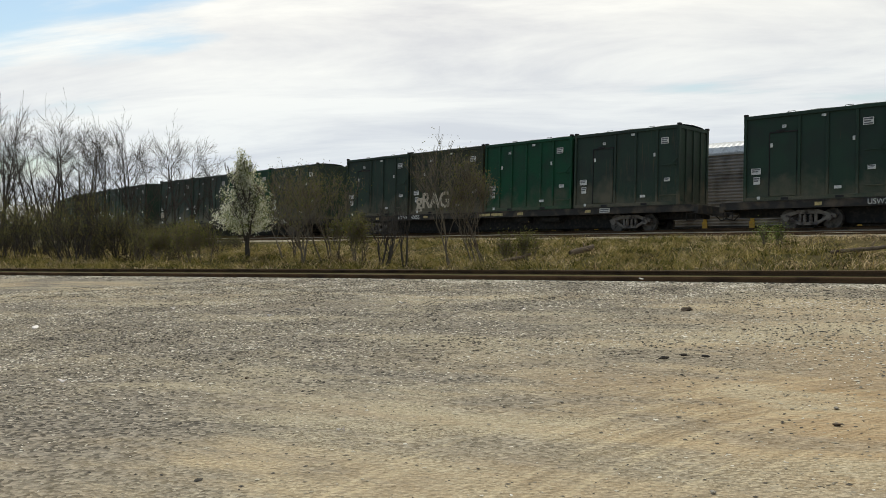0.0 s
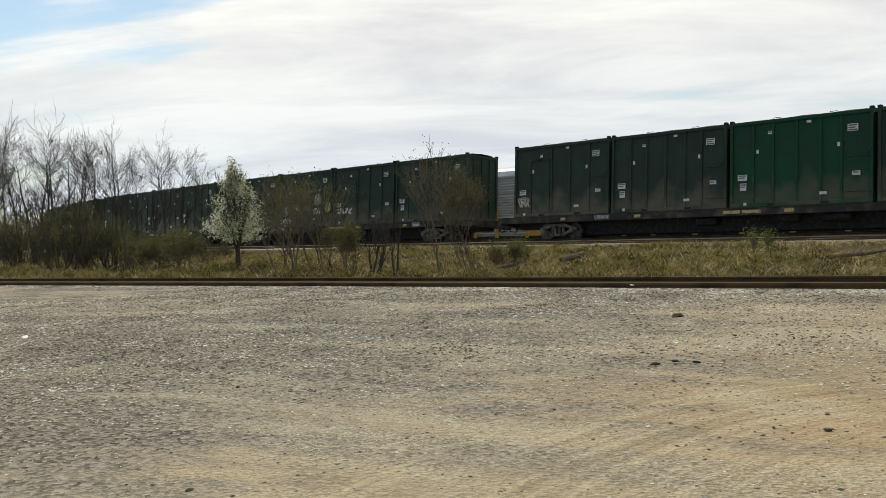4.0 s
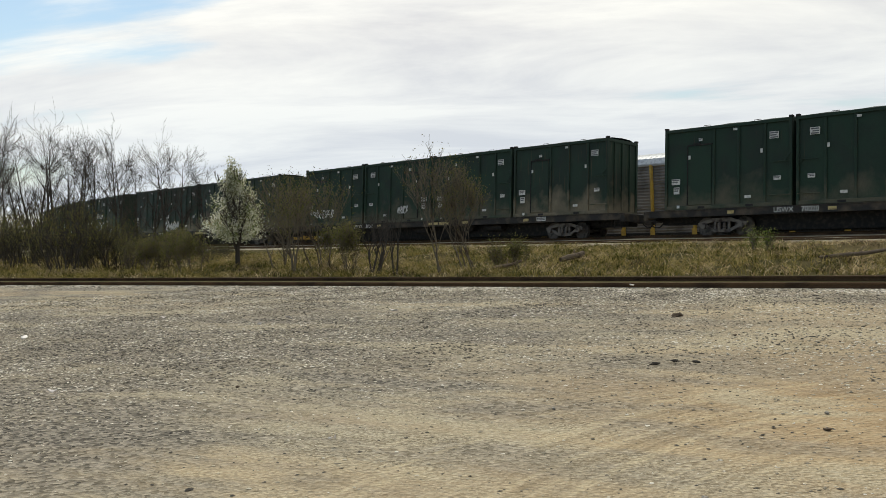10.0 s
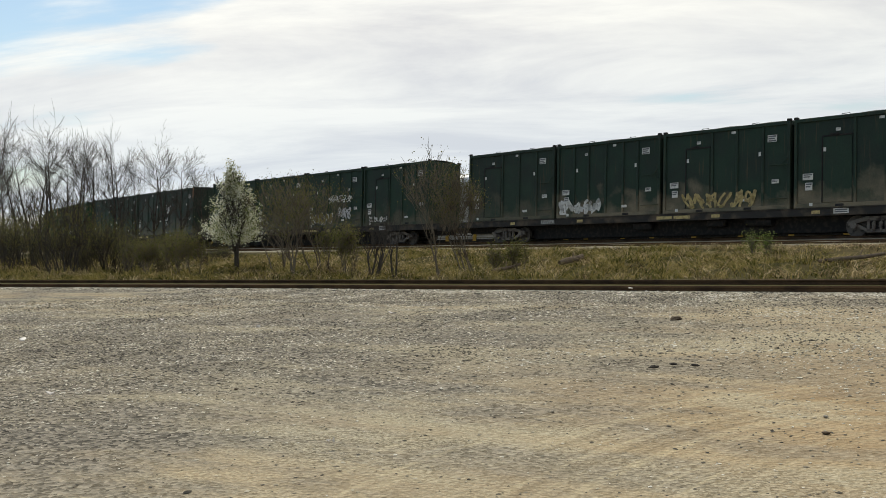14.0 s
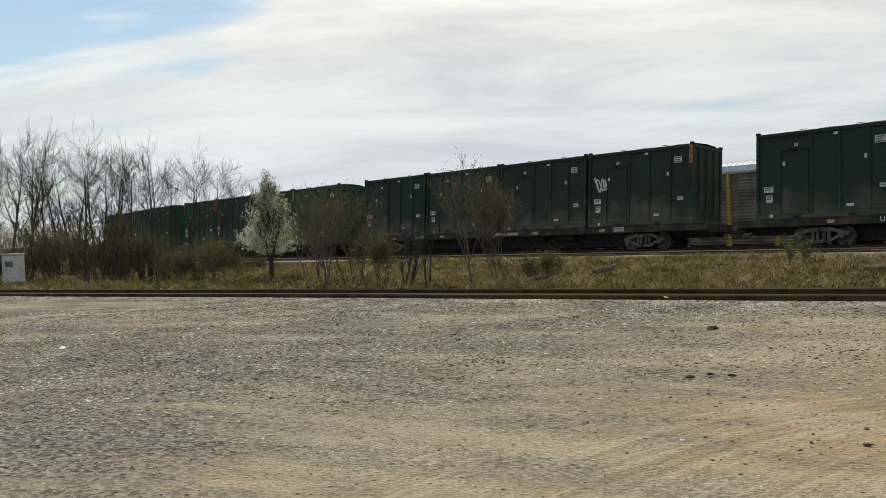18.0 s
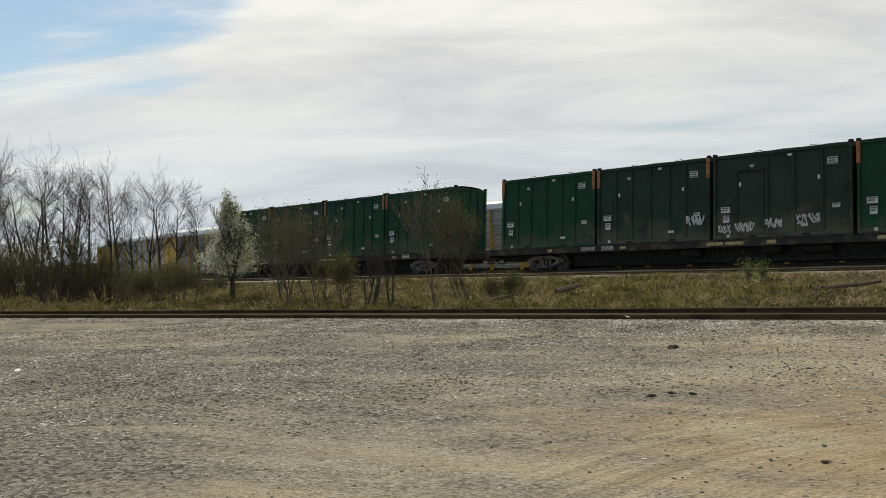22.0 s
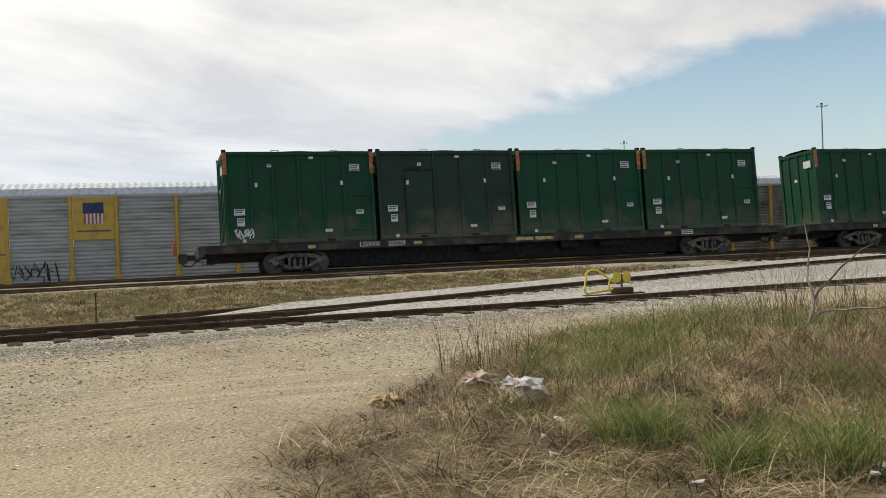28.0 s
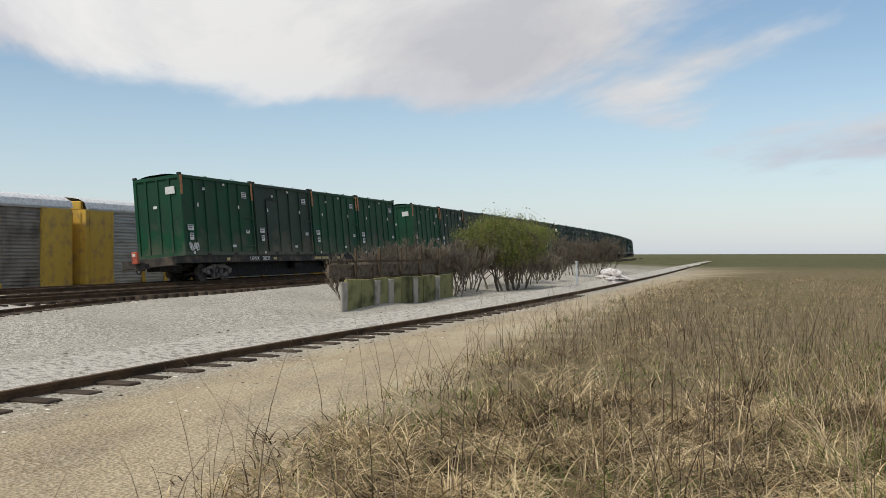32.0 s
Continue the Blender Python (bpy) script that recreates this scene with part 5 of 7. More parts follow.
def weeds():
    def inside(n, r0, r1, b0, b1, power, margin=0.2):
        x, y = sector(n, r0, r1, b0, b1, power)
        k = (weedy(x, y) > margin) & (side_of(x, y, SIDING) < -2.2)
        return x[k], y[k]
    # low mat of dry and green blades between tussocks
    x, y = inside(46000, 4.2, 30, -135, -38, 0.35, 0.1)
    r = np.hypot(x, y)
    k = (x > 5.6 + 0.3 * np.sin(y * 2.1)) | (y > 0.7) | (RN.uniform(0, 1, len(x)) < 0.45)
    x, y, r = x[k], y[k], r[k]
    n = len(x)
    g = RN.uniform(-1, 1, n) < np.sin(x * 0.8 + 2 * np.sin(y * 0.5)) * np.sin(y * 0.9 + x * 0.3) - 0.62
    small = RN.uniform(0.08, 0.30, n)
    wide = RN.uniform(0.004, 0.009, n) + 0.0004 * r
    dry = [ribbons(on_ground(x[~g], y[~g]), small[~g] * 0.7, wide[~g], RN.uniform(1.0, 3.2, (~g).sum()), 3, 0.2)]
    chunks = [ribbons(on_ground(x[g], y[g]), small[g] * 0.9, wide[g], RN.uniform(0.4, 1.4, g.sum()), 3)]
    tx, ty = inside(2000, 5.4, 26, -135, -38, 0.45, 0.25)
    k = ((tx > 6.0) | (ty > 0.9)) & (weedy(tx, ty) > 0.9)
    tx, ty = tx[k], ty[k]
    for cx, cy in zip(tx, ty):
        m, rr = RN.randint(25, 60), RN.uniform(0.12, 0.4)
        a, q = RN.uniform(0, 6.283, m), rr * np.sqrt(RN.uniform(0, 1, m))
        bx, by = cx + q * np.cos(a), cy + q * np.sin(a)
        tall, d = RN.uniform(0.5, 1.2), math.hypot(cx, cy)
        pl = ribbons(on_ground(bx, by), RN.uniform(0.10, 0.42, m) * tall, RN.uniform(0.004, 0.009, m) + 0.0004 * d, RN.uniform(0.4, 2.2, m), 4, 0.9)
        (chunks if RN.uniform(0, 1) < 0.24 + 0.2 * math.sin(cx * 0.8 + cy * 0.5) else dry).append(pl)
    # low dead mat along the edge of the lot
    x, y = inside(46000, 4.6, 12, -75, -38, 0.3, -0.5)
    w = weedy(x, y) + 0.35 * np.sin(x * 3.1 + 2 * np.sin(y * 2.3)) * np.sin(y * 3.7)
    k = (w < 1.7) & (RN.uniform(0, 1, len(x)) < ramp(w, -0.5, 0.9) * 0.8)
    x, y = x[k], y[k]
    lying = [ribbons(on_ground(x, y, -0.01), RN.uniform(0.03, 0.16, len(x)), RN.uniform(0.004, 0.008, len(x)), RN.uniform(1.2, 4.5, len(x)), 3, 0.2)]
    # stems of dead grass lying in every direction
    x, y = inside(9000, 4.8, 22, -135, -38, 0.45, 0.15)
    dry.append(ribbons(on_ground(x, y, -0.03), RN.uniform(0.06, 0.2, len(x)), RN.uniform(0.004, 0.008, len(x)), RN.uniform(2.0, 5.0, len(x)), 3, 0.1, True))
    # matted clumps of old grass, fallen over every way
    tx, ty = inside(5200, 4.8, 24, -135, -38, 0.55, 0.1)
    k = (tx > 5.2) | (ty > 0.9)
    tx, ty = tx[k], ty[k]
    each = 34
    cl = np.repeat(RN.uniform(0.10, 0.34, len(tx)), each)
    bx = np.repeat(tx, each) + RN.normal(0, 0.6, len(cl)) * cl
    by = np.repeat(ty, each) + RN.normal(0, 0.6, len(cl)) * cl
    far = np.hypot(bx, by)
    dry.append(ribbons(on_ground(bx, by), RN.uniform(0.10, 0.34, len(bx)) * np.repeat(RN.uniform(0.5, 1.2, len(tx)), each), RN.uniform(0.005, 0.010, len(bx)) + 0.0004 * far, RN.uniform(0.8, 3.2, len(bx)), 4, 0.8))
    stuff("dry_grass", dry, "straw", "matted dry straw grass in tussocks", "grass")
    # bright tufts
    for cx, cy, r, m in ((6.5, 2.0, 0.33, 420), (5.95, 1.15, 0.26, 260), (6.1, 0.65, 0.25, 260), (6.85, -0.4, 0.36, 420), (13.0, 3.8, 1.2, 520), (13.7, 1.9, 1.1, 420), (6.05, -2.1, 0.12, 110), (16, -1.2, 1.3, 260), (18, -5, 1.6, 260), (24, -9, 2, 260), (9.0, 0.9, 0.6, 160), (11.2, 3.6, 1.5, 700), (9.3, 3.2, 0.9, 360), (9.4, -1.6, 0.7, 420), (10.2, -2.4, 0.8, 300), (15.5, 3.4, 1.2, 420), (6.9, 0.2, 0.9, 260), (12.5, -5.5, 1.2, 300)):
        m = int(m * 1.7)
        a, q = RN.uniform(0, 6.283, m), r * RN.uniform(0, 1, m) ** 0.75
        tx, ty = cx + q * np.cos(a), cy + q * np.sin(a)
        chunks.append(ribbons(on_ground(tx, ty), RN.uniform(0.16, 0.46, m), RN.uniform(0.008, 0.016, m), RN.uniform(0.3, 1.1, m), 4, 0.9))
    stuff("green_grass", chunks, "lush", "fresh green grass in tufts among weeds", "grass")
    # brown stalks, thick along the edge of the lot and round the fallen branch
    chunks = lying
    x, y = inside(5200, 5.5, 28, -130, -40, 0.5, 0.2)
    k = (RN.uniform(0, 1, len(x)) < 0.15 + 0.6 * (np.sin(x * 0.7 - y * 0.6) * 0.5 + 0.5) ** 2) & ((x > 9) | (y < 1.5))
    x, y = x[k], y[k]
    chunks.append(ribbons(on_ground(x, y), RN.uniform(0.25, 0.75, len(x)), RN.uniform(0.006, 0.012, len(x)), RN.uniform(0.1, 0.9, len(x)), 4, 0.6, True))
    for cx, cy, rx, ry, m, h0, h1 in ((9.9, 4.9, 0.9, 0.45, 80, 0.35, 0.95), (13.3, 1.7, 1.0, 1.4, 80, 0.5, 1.3), (11.4, -0.2, 1.0, 1.8, 260, 0.2, 0.55), (15.5, -1.5, 2.4, 2.4, 230, 0.5, 1.35), (13.8, -4.2, 1.4, 1.6, 170, 0.4, 1.2), (20, -5.5, 3.5, 3, 300, 0.5, 1.3), (8.6, 2.8, 0.8, 0.8, 160, 0.2, 0.5), (17.5, 2.2, 2.0, 1.0, 120, 0.5, 1.2), (28, -9, 4, 3, 300, 0.6, 1.3), (6.6, 3.7, 0.8, 0.5, 200, 0.08, 0.22), (7.6, 4.4, 0.5, 0.4, 120, 0.1, 0.25)):
        a, q = RN.uniform(0, 6.283, m), np.sqrt(RN.uniform(0, 1, m))
        tx, ty = cx + rx * q * np.cos(a), cy + ry * q * np.sin(a)
        chunks.append(ribbons(on_ground(tx, ty), RN.uniform(h0, h1, m), RN.uniform(0.006, 0.012, m), RN.uniform(0.05, 0.8, m), 5, 0.9, True))
    x, y = RN.uniform(9.5, 17, 900), RN.uniform(-7, 4.2, 900)
    k = weedy(x, y) > 0.1
    x, y = x[k], y[k]
    k = RN.uniform(0, 1, len(x)) < 0.3 + 0.7 * (np.sin(x * 1.3 + y * 0.9) > 0.1)
    x, y = x[k], y[k]
    chunks.append(ribbons(on_ground(x, y), RN.uniform(0.5, 1.15, len(x)), RN.uniform(0.006, 0.010, len(x)), RN.uniform(0.1, 0.6, len(x)), 5, 0.9, True))
    # thin arching twigs tangled through the mat
    x, y = inside(7000, 5.2, 24, -132, -40, 0.5, 0.2)
    k = RN.uniform(0, 1, len(x)) < 0.25 + 0.75 * (np.sin(x * 1.1 + 1.4 * np.sin(y * 0.8)) * np.sin(y * 1.3 - x * 0.4) * 0.5 + 0.5)
    x, y = x[k], y[k]
    chunks.append(ribbons(on_ground(x, y), RN.uniform(0.15, 0.5, len(x)), RN.uniform(0.006, 0.011, len(x)), RN.uniform(0.5, 2.6, len(x)), 6, 1.3, True))
    stuff("weed_stalks", chunks, "stalk", "brown dried weed stalks standing in the grass", "weeds")
    # reddish dead brush
    x = 9.7 + RN.normal(0, 1.0, 6400)
    y = -0.35 + RN.normal(0, 0.95, 6400)
    M["brush"] = island("red_brown_brush", [(0.11, 0.068, 0.042), (0.22, 0.14, 0.085), (0.37, 0.26, 0.16)])
    stuff("dead_brush", [ribbons(on_ground(x, y), RN.uniform(0.12, 0.5, len(x)), RN.uniform(0.005, 0.009, len(x)), RN.uniform(0.4, 1.6, len(x)), 3, 0.4, True)], "brush", "tangle of reddish dead brush", "brush")
    # the strip of weeds goes on beside the siding
    m = 60000
    x = 15 + 45 * RN.uniform(0, 1, m) ** 1.3
    y = np.interp(x, WEED_EDGE[2:, 0], WEED_EDGE[2:, 1]) - 0.2 - 24 * RN.uniform(0, 1, m) ** 1.5
    k = (weedy(x, y) > 0.1) & (RN.uniform(0, 1, m) < 0.35 + 0.65 * (np.sin(x * 0.9 + 1.5 * np.sin(y * 0.7)) * 0.5 + 0.5))
    x, y = x[k], y[k]
    tall, wide = RN.uniform(0.08, 0.4, len(x)) * (0.7 + 0.5 * np.sin(x * 1.9 + 2 * np.sin(y * 1.4))), RN.uniform(0.006, 0.013, len(x))
    lean = RN.uniform(0.4, 2.4, len(x))
    fresh = RN.uniform(0, 1, len(x)) < 0.12 + 0.3 * np.sin(x * 0.6 + y * 0.8)
    stuff("strip_grass", [ribbons(on_ground(x[~fresh], y[~fresh]), tall[~fresh], wide[~fresh], lean[~fresh], 3, 0.8)], "straw", "dry grass along the strip beside the siding", "grass")
    stuff("strip_green", [ribbons(on_ground(x[fresh], y[fresh]), tall[fresh] * 0.8, wide[fresh], lean[fresh] * 0.6, 3, 0.8)], "lush", "green grass along the strip beside the siding", "grass")
    x, y = RN.uniform(20.5, 34, 1500), RN.uniform(-16, 1, 1500)
    k = (weedy(x, y) > 0.0) & (RN.uniform(0, 1, 1500) < 0.25 + 0.75 * (np.sin(x * 1.2 - y) > 0.0))
    x, y = x[k], y[k]
    stuff("strip_stalks", [ribbons(on_ground(x, y), RN.uniform(0.5, 1.3, len(x)), RN.uniform(0.007, 0.011, len(x)), RN.uniform(0.1, 0.7, len(x)), 5, 0.9, True)], "stalk", "tall bare weed stalks beside the siding", "weeds")
    # tall straw towards the right
    x, y = inside(20000, 6.5, 26, -150, -104, 0.4, 0.3)
    k = RN.uniform(0, 1, len(x)) < np.clip((-(y) - 1.2) / 3.5, 0.06, 1) * (0.35 + 0.65 * (np.sin(x * 0.9 + y) * 0.5 + 0.5))
    x, y = x[k], y[k]
    stuff("tall_straw", [ribbons(on_ground(x, y), RN.uniform(0.25, 0.75, len(x)), RN.uniform(0.006, 0.012, len(x)), RN.uniform(0.15, 0.8, len(x)), 4, 0.8)], "straw", "tall pale straw grass", "grass")


weeds()


# ---------- trees ----------
def limbs(seed, height, spread=0.55, levels=4, trunks=1, base=0.09, fork=(2, 4), up=0.25, first=0.3, thin=0.0035):
    """Tapered branches as one mesh; also the twig ends. Grown from the foot at the origin."""
    rnd = random.Random(seed)
    vs, qs, tips = [], [], []

    def seg(a, b, ra, rb, sides):
        d = (b - a).normalized()
        o = d.orthogonal().normalized()
        c = d.cross(o)
        i0 = len(vs)
        for p, r in ((a, ra), (b, rb)):
            for k in range(sides):
                w = 6.2832 * k / sides
                vs.append(p + (o * math.cos(w) + c * math.sin(w)) * r)
        for k in range(sides):
            qs.append((i0 + k, i0 + (k + 1) % sides, i0 + sides + (k + 1) % sides, i0 + sides + k))

    def grow(p, d, length, r, level):
        n = 4 if level < 2 else 3
        marks = []
        for i in range(n):
            d = (d + Vector((rnd.uniform(-1, 1), rnd.uniform(-1, 1), rnd.uniform(-0.4, 0.9) * up * 2)) * (0.16 if level < 2 else 0.10)).normalized()
            q = p + d * length / n
            seg(p, q, r, max(r * 0.86, thin), 5 if level < 2 else 3)
            p, r = q, max(r * 0.86, thin)
            marks.append((p.copy(), r, d.copy()))
        if level >= levels:
            tips.append(p)
            return
        for i in range(rnd.randint(*fork) + (1 if level == 0 else 0)):
            q, rr, dd = marks[-1] if i == 0 else rnd.choice(marks[(0 if first < 0.2 else 1):])
            side = Vector((rnd.uniform(-1, 1), rnd.uniform(-1, 1), rnd.uniform(0.0, 0.5))).normalized()
            nd = (dd * (1 - spread) + side * spread + Vector((0, 0, up))).normalized()
            grow(q, nd, length * rnd.uniform(0.5, 0.78), rr * rnd.uniform(0.5, 0.7), level + 1)

    for k in range(trunks):
        a = rnd.uniform(0, 6.28)
        lean = 0.0 if trunks == 1 else 0.3
        grow(Vector((0.12 * k * math.cos(a), 0.12 * k * math.sin(a), -0.15)), Vector((lean * math.cos(a), lean * math.sin(a), 1)).normalized(), height * first * 1.35, base, 0)
    v = np.array([tuple(p) for p in vs])
    scale = height / max(1e-6, v[:, 2].max())
    return v * scale, np.array(qs), np.array([tuple(p) for p in tips]) * scale


def leaf_cloud(points, per, size, spread, seed):
    """Small leaves round the given points."""
    rs = np.random.RandomState(seed)
    c = np.repeat(points, per, 0) + rs.normal(0, spread, (len(points) * per, 3))
    n = len(c)
    a = rs.normal(0, 1, (n, 3)); a /= np.linalg.norm(a, axis=1)[:, None]
    b = np.cross(a, rs.normal(0, 1, (n, 3))); b /= np.linalg.norm(b, axis=1)[:, None]
    s = (size * rs.uniform(0.6, 1.3, n))[:, None]
    v = np.stack([c - a * s, c + b * s * 0.55, c + a * s, c - b * s * 0.55], 1).reshape(-1, 3)
    return v, np.arange(4 * n).reshape(-1, 4)


def gz(x, y):
    return float(ground_z(np.array([x]), np.array([y]))[0])


def tree(name, at, seed, label, height, leaf=None, per=0, size=0.03, fuzz=0.08, turn=0.0, bark="bark", sink=0.05, category="tree", group="", **kw):
    root = new(name)
    v, q, tips = limbs(seed, height, **kw)
    part("trunk", from_arrays("trunk", v, q, bark), None, root)
    if leaf:
        lv, lq = leaf_cloud(tips, per, size, fuzz, seed)
        part("crown", from_arrays("crown", lv, lq, leaf), None, root)
    x, y = at
    root.matrix_basis = pose(x, y, float(ground_z(np.array([x]), np.array([y]))[0]) - sink, 0, 0, turn)
    return tagged(root, label, category, group)


def standing_limbs(seed, height, base=0.11):
    """A straight-stemmed tree in winter: limbs that rise and fork, and a haze of fine twigs round the top."""
    rnd = random.Random(seed)
    vs, qs = [], []

    def reach(p, d, length, r0, r1, n, bend):
        marks, prev = [], None
        sides = 5 if r0 > 0.03 else 3
        for i in range(n + 1):
            o = d.orthogonal().normalized()
            c = d.cross(o)
            r = r0 + (r1 - r0) * i / n
            i0 = len(vs)
            vs.extend(p + (o * math.cos(6.2832 * k / sides) + c * math.sin(6.2832 * k / sides)) * r for k in range(sides))
            if prev is not None:
                qs.extend((prev + k, prev + (k + 1) % sides, i0 + (k + 1) % sides, i0 + k) for k in range(sides))
            prev = i0
            marks.append((p.copy(), d.copy(), r))
            d = (d + Vector((rnd.gauss(0, bend), rnd.gauss(0, bend), rnd.gauss(0.05, bend * 0.5)))).normalized()
            p = p + d * length / n
        return marks

    def aside(d, angle):
        o = d.orthogonal().normalized()
        o = Matrix.Rotation(rnd.uniform(0, 6.2832), 3, d) @ o
        return (d * math.cos(angle) + o * math.sin(angle)).normalized()

    stem = reach(Vector((0, 0, -0.2)), Vector((rnd.gauss(0, 0.04), rnd.gauss(0, 0.04), 1)).normalized(), height * 0.92, base, 0.012, 10, 0.05)
    for p, d, r in stem[3:]:
        for _ in range(rnd.randint(1, 3)):
            left = height - p.z
            limb = reach(p, aside(d, rnd.uniform(0.5, 0.95)), (0.34 + 0.5 * left / height) * rnd.uniform(0.36, 0.62) * height, r * rnd.uniform(0.4, 0.65), 0.008, 6, 0.10)
            for q, e, rr in limb[1:]:
                for _ in range(rnd.randint(1, 2)):
                    side = reach(q, aside(e, rnd.uniform(0.4, 0.8)), height * rnd.uniform(0.07, 0.17), max(rr * 0.6, 0.008), 0.006, 3, 0.11)
                    for u, f, _r in side[1:]:
                        reach(u, aside(f, rnd.uniform(0.35, 0.8)), height * rnd.uniform(0.03, 0.075), 0.0065, 0.005, 2, 0.1)
    return np.array([tuple(p) for p in vs]), np.array(qs)


def bare_tree(seed, height):
    root = new("bare_tree")
    v, q = standing_limbs(seed, height)
    part("trunk", from_arrays("trunk", v, q, "bark"), None, root)
    return tagged(root, "leafless grey tree with straight stem and fine twigs", "tree", "bare trees by the line")


M["twig"] = mat("brown_twig_bark", (0.16, 0.135, 0.10), 0.95, vary=0.3, second=(0.075, 0.055, 0.04), scale=3)
# bare trees beyond the siding, before the train's far end
bare = [bare_tree(30 + i, h) for i, h in enumerate((7.3, 6.9, 6.6, 7.5, 6.1))]
k = 0
rnd_t = random.Random(9)
for b, r, sc in ((33.5, 60, 1.0), (31, 62, 0.95), (29.2, 59, 1.0), (27.6, 63, 1.05), (26.0, 60, 1.0), (24.6, 64, 1.08), (23.4, 60, 0.98), (22.2, 62, 0.98), (21.0, 60, 0.95), (19.7, 63, 0.88), (18.2, 61, 0.93), (17.2, 63, 0.90), (15.9, 62, 0.80), (30.2, 57, 0.9), (26.8, 58, 0.9), (22.8, 58, 0.88), (25.3, 57, 0.95), (20.4, 58, 0.9), (28.4, 58, 0.98), (32.2, 59, 1.0), (24.0, 66, 1.1), (18.8, 60, 0.84), (29.8, 56, 0.92), (27.2, 61, 1.0), (25.0, 59, 1.0), (34.5, 60, 1.0), (31.6, 63, 1.05), (23.1, 64, 1.05)):
    x, y = -math.sin(radians(b)) * r, math.cos(radians(b)) * r
    z = float(ground_z(np.array([x]), np.array([y]))[0]) - 0.1
    copy_thing(bare[k % 5], pose(x, y, z, rnd_t.uniform(-3, 3), rnd_t.uniform(-3, 3), rnd_t.uniform(0, 360)) @ Matrix.Diagonal((sc, sc, sc, 1)))
    k += 1
for o in bare:
    for q in list(o.children_recursive) + [o]:
        bpy.data.objects.remove(q)
# thicket under them
rnd_t = random.Random(12)
thick = [tree("thicket_shrub", (0, 0), 60 + i, "brown thicket shrub with olive buds on fine twigs", 3.0, "hazel", 5, 0.03, 0.22, bark="bark", levels=3, trunks=6 + i, base=0.03, fork=(3, 4), up=0.34, spread=0.52, first=0.28, thin=0.006, category="shrub", group="thicket shrubs") for i in range(4)]
for i in range(64):
    u = (i + 0.5) / 64
    b = 36 - 22 * u + rnd_t.uniform(-0.8, 0.8)
    sx, sy = -math.sin(radians(b)), math.cos(radians(b))
    r = rnd_t.uniform(0, 1) * 12 + 20.9 / (sy + 0.58 * sx) + 5.0 + 3.0 * u
    sc = (0.20 + 0.46 * max(0.0, min(1.0, (b - 16) / 9))) * rnd_t.choice((0.55, 0.75, 0.95, 1.2, 1.55))
    x, y = sx * r, sy * r
    copy_thing(thick[i % 4], pose(x, y, gz(x, y) - 0.1, 0, 0, rnd_t.uniform(0, 360)) @ Matrix.Diagonal((sc, sc, sc, 1)))
for o in thick:
    for q in list(o.children_recursive) + [o]:
        bpy.data.objects.remove(q)

# the white-flowering tree
pear = tree("pear_tree", (-7.87, 31.4), 3, "young pear tree in full white blossom on the verge", 3.45, None, levels=4, trunks=1, base=0.075, fork=(4, 6), up=0.55, spread=0.5, first=0.2)


def pear_crown():
    """Clusters of blossom on rising shoots: a lumpy cone with a thin, ragged tip."""
    rs = np.random.RandomState(2)
    pts = []
    for _ in range(150):
        u = rs.uniform(0, 1) ** 1.15
        a = rs.uniform(0, 6.283)
        z0 = 0.85 + 2.1 * u
        reach = (1.28 * (1 - u) ** 0.85 + 0.14) * rs.uniform(0.55, 1.08)
        lift = rs.uniform(0.25, 0.6)
        for v in np.linspace(0.25, 1, 9):
            pts.append((reach * v * math.cos(a) + rs.normal(0, 0.035), reach * v * math.sin(a) + rs.normal(0, 0.035), z0 + lift * v * v + rs.normal(0, 0.03)))
    for _ in range(9):
        a, q = rs.uniform(0, 6.283), rs.uniform(0, 0.16)
        for v in np.linspace(0, 1, 8):
            pts.append((q * (1 + v) * math.cos(a), q * (1 + v) * math.sin(a), 2.75 + v * rs.uniform(0.75, 0.95)))
    lv, lq = leaf_cloud(np.array(pts), 9, 0.034, 0.055, 4)
    part("blossom", from_arrays("blossom", lv, lq, "blossom"), None, pear, "white blossom with yellow-green young leaves")


pear_crown()
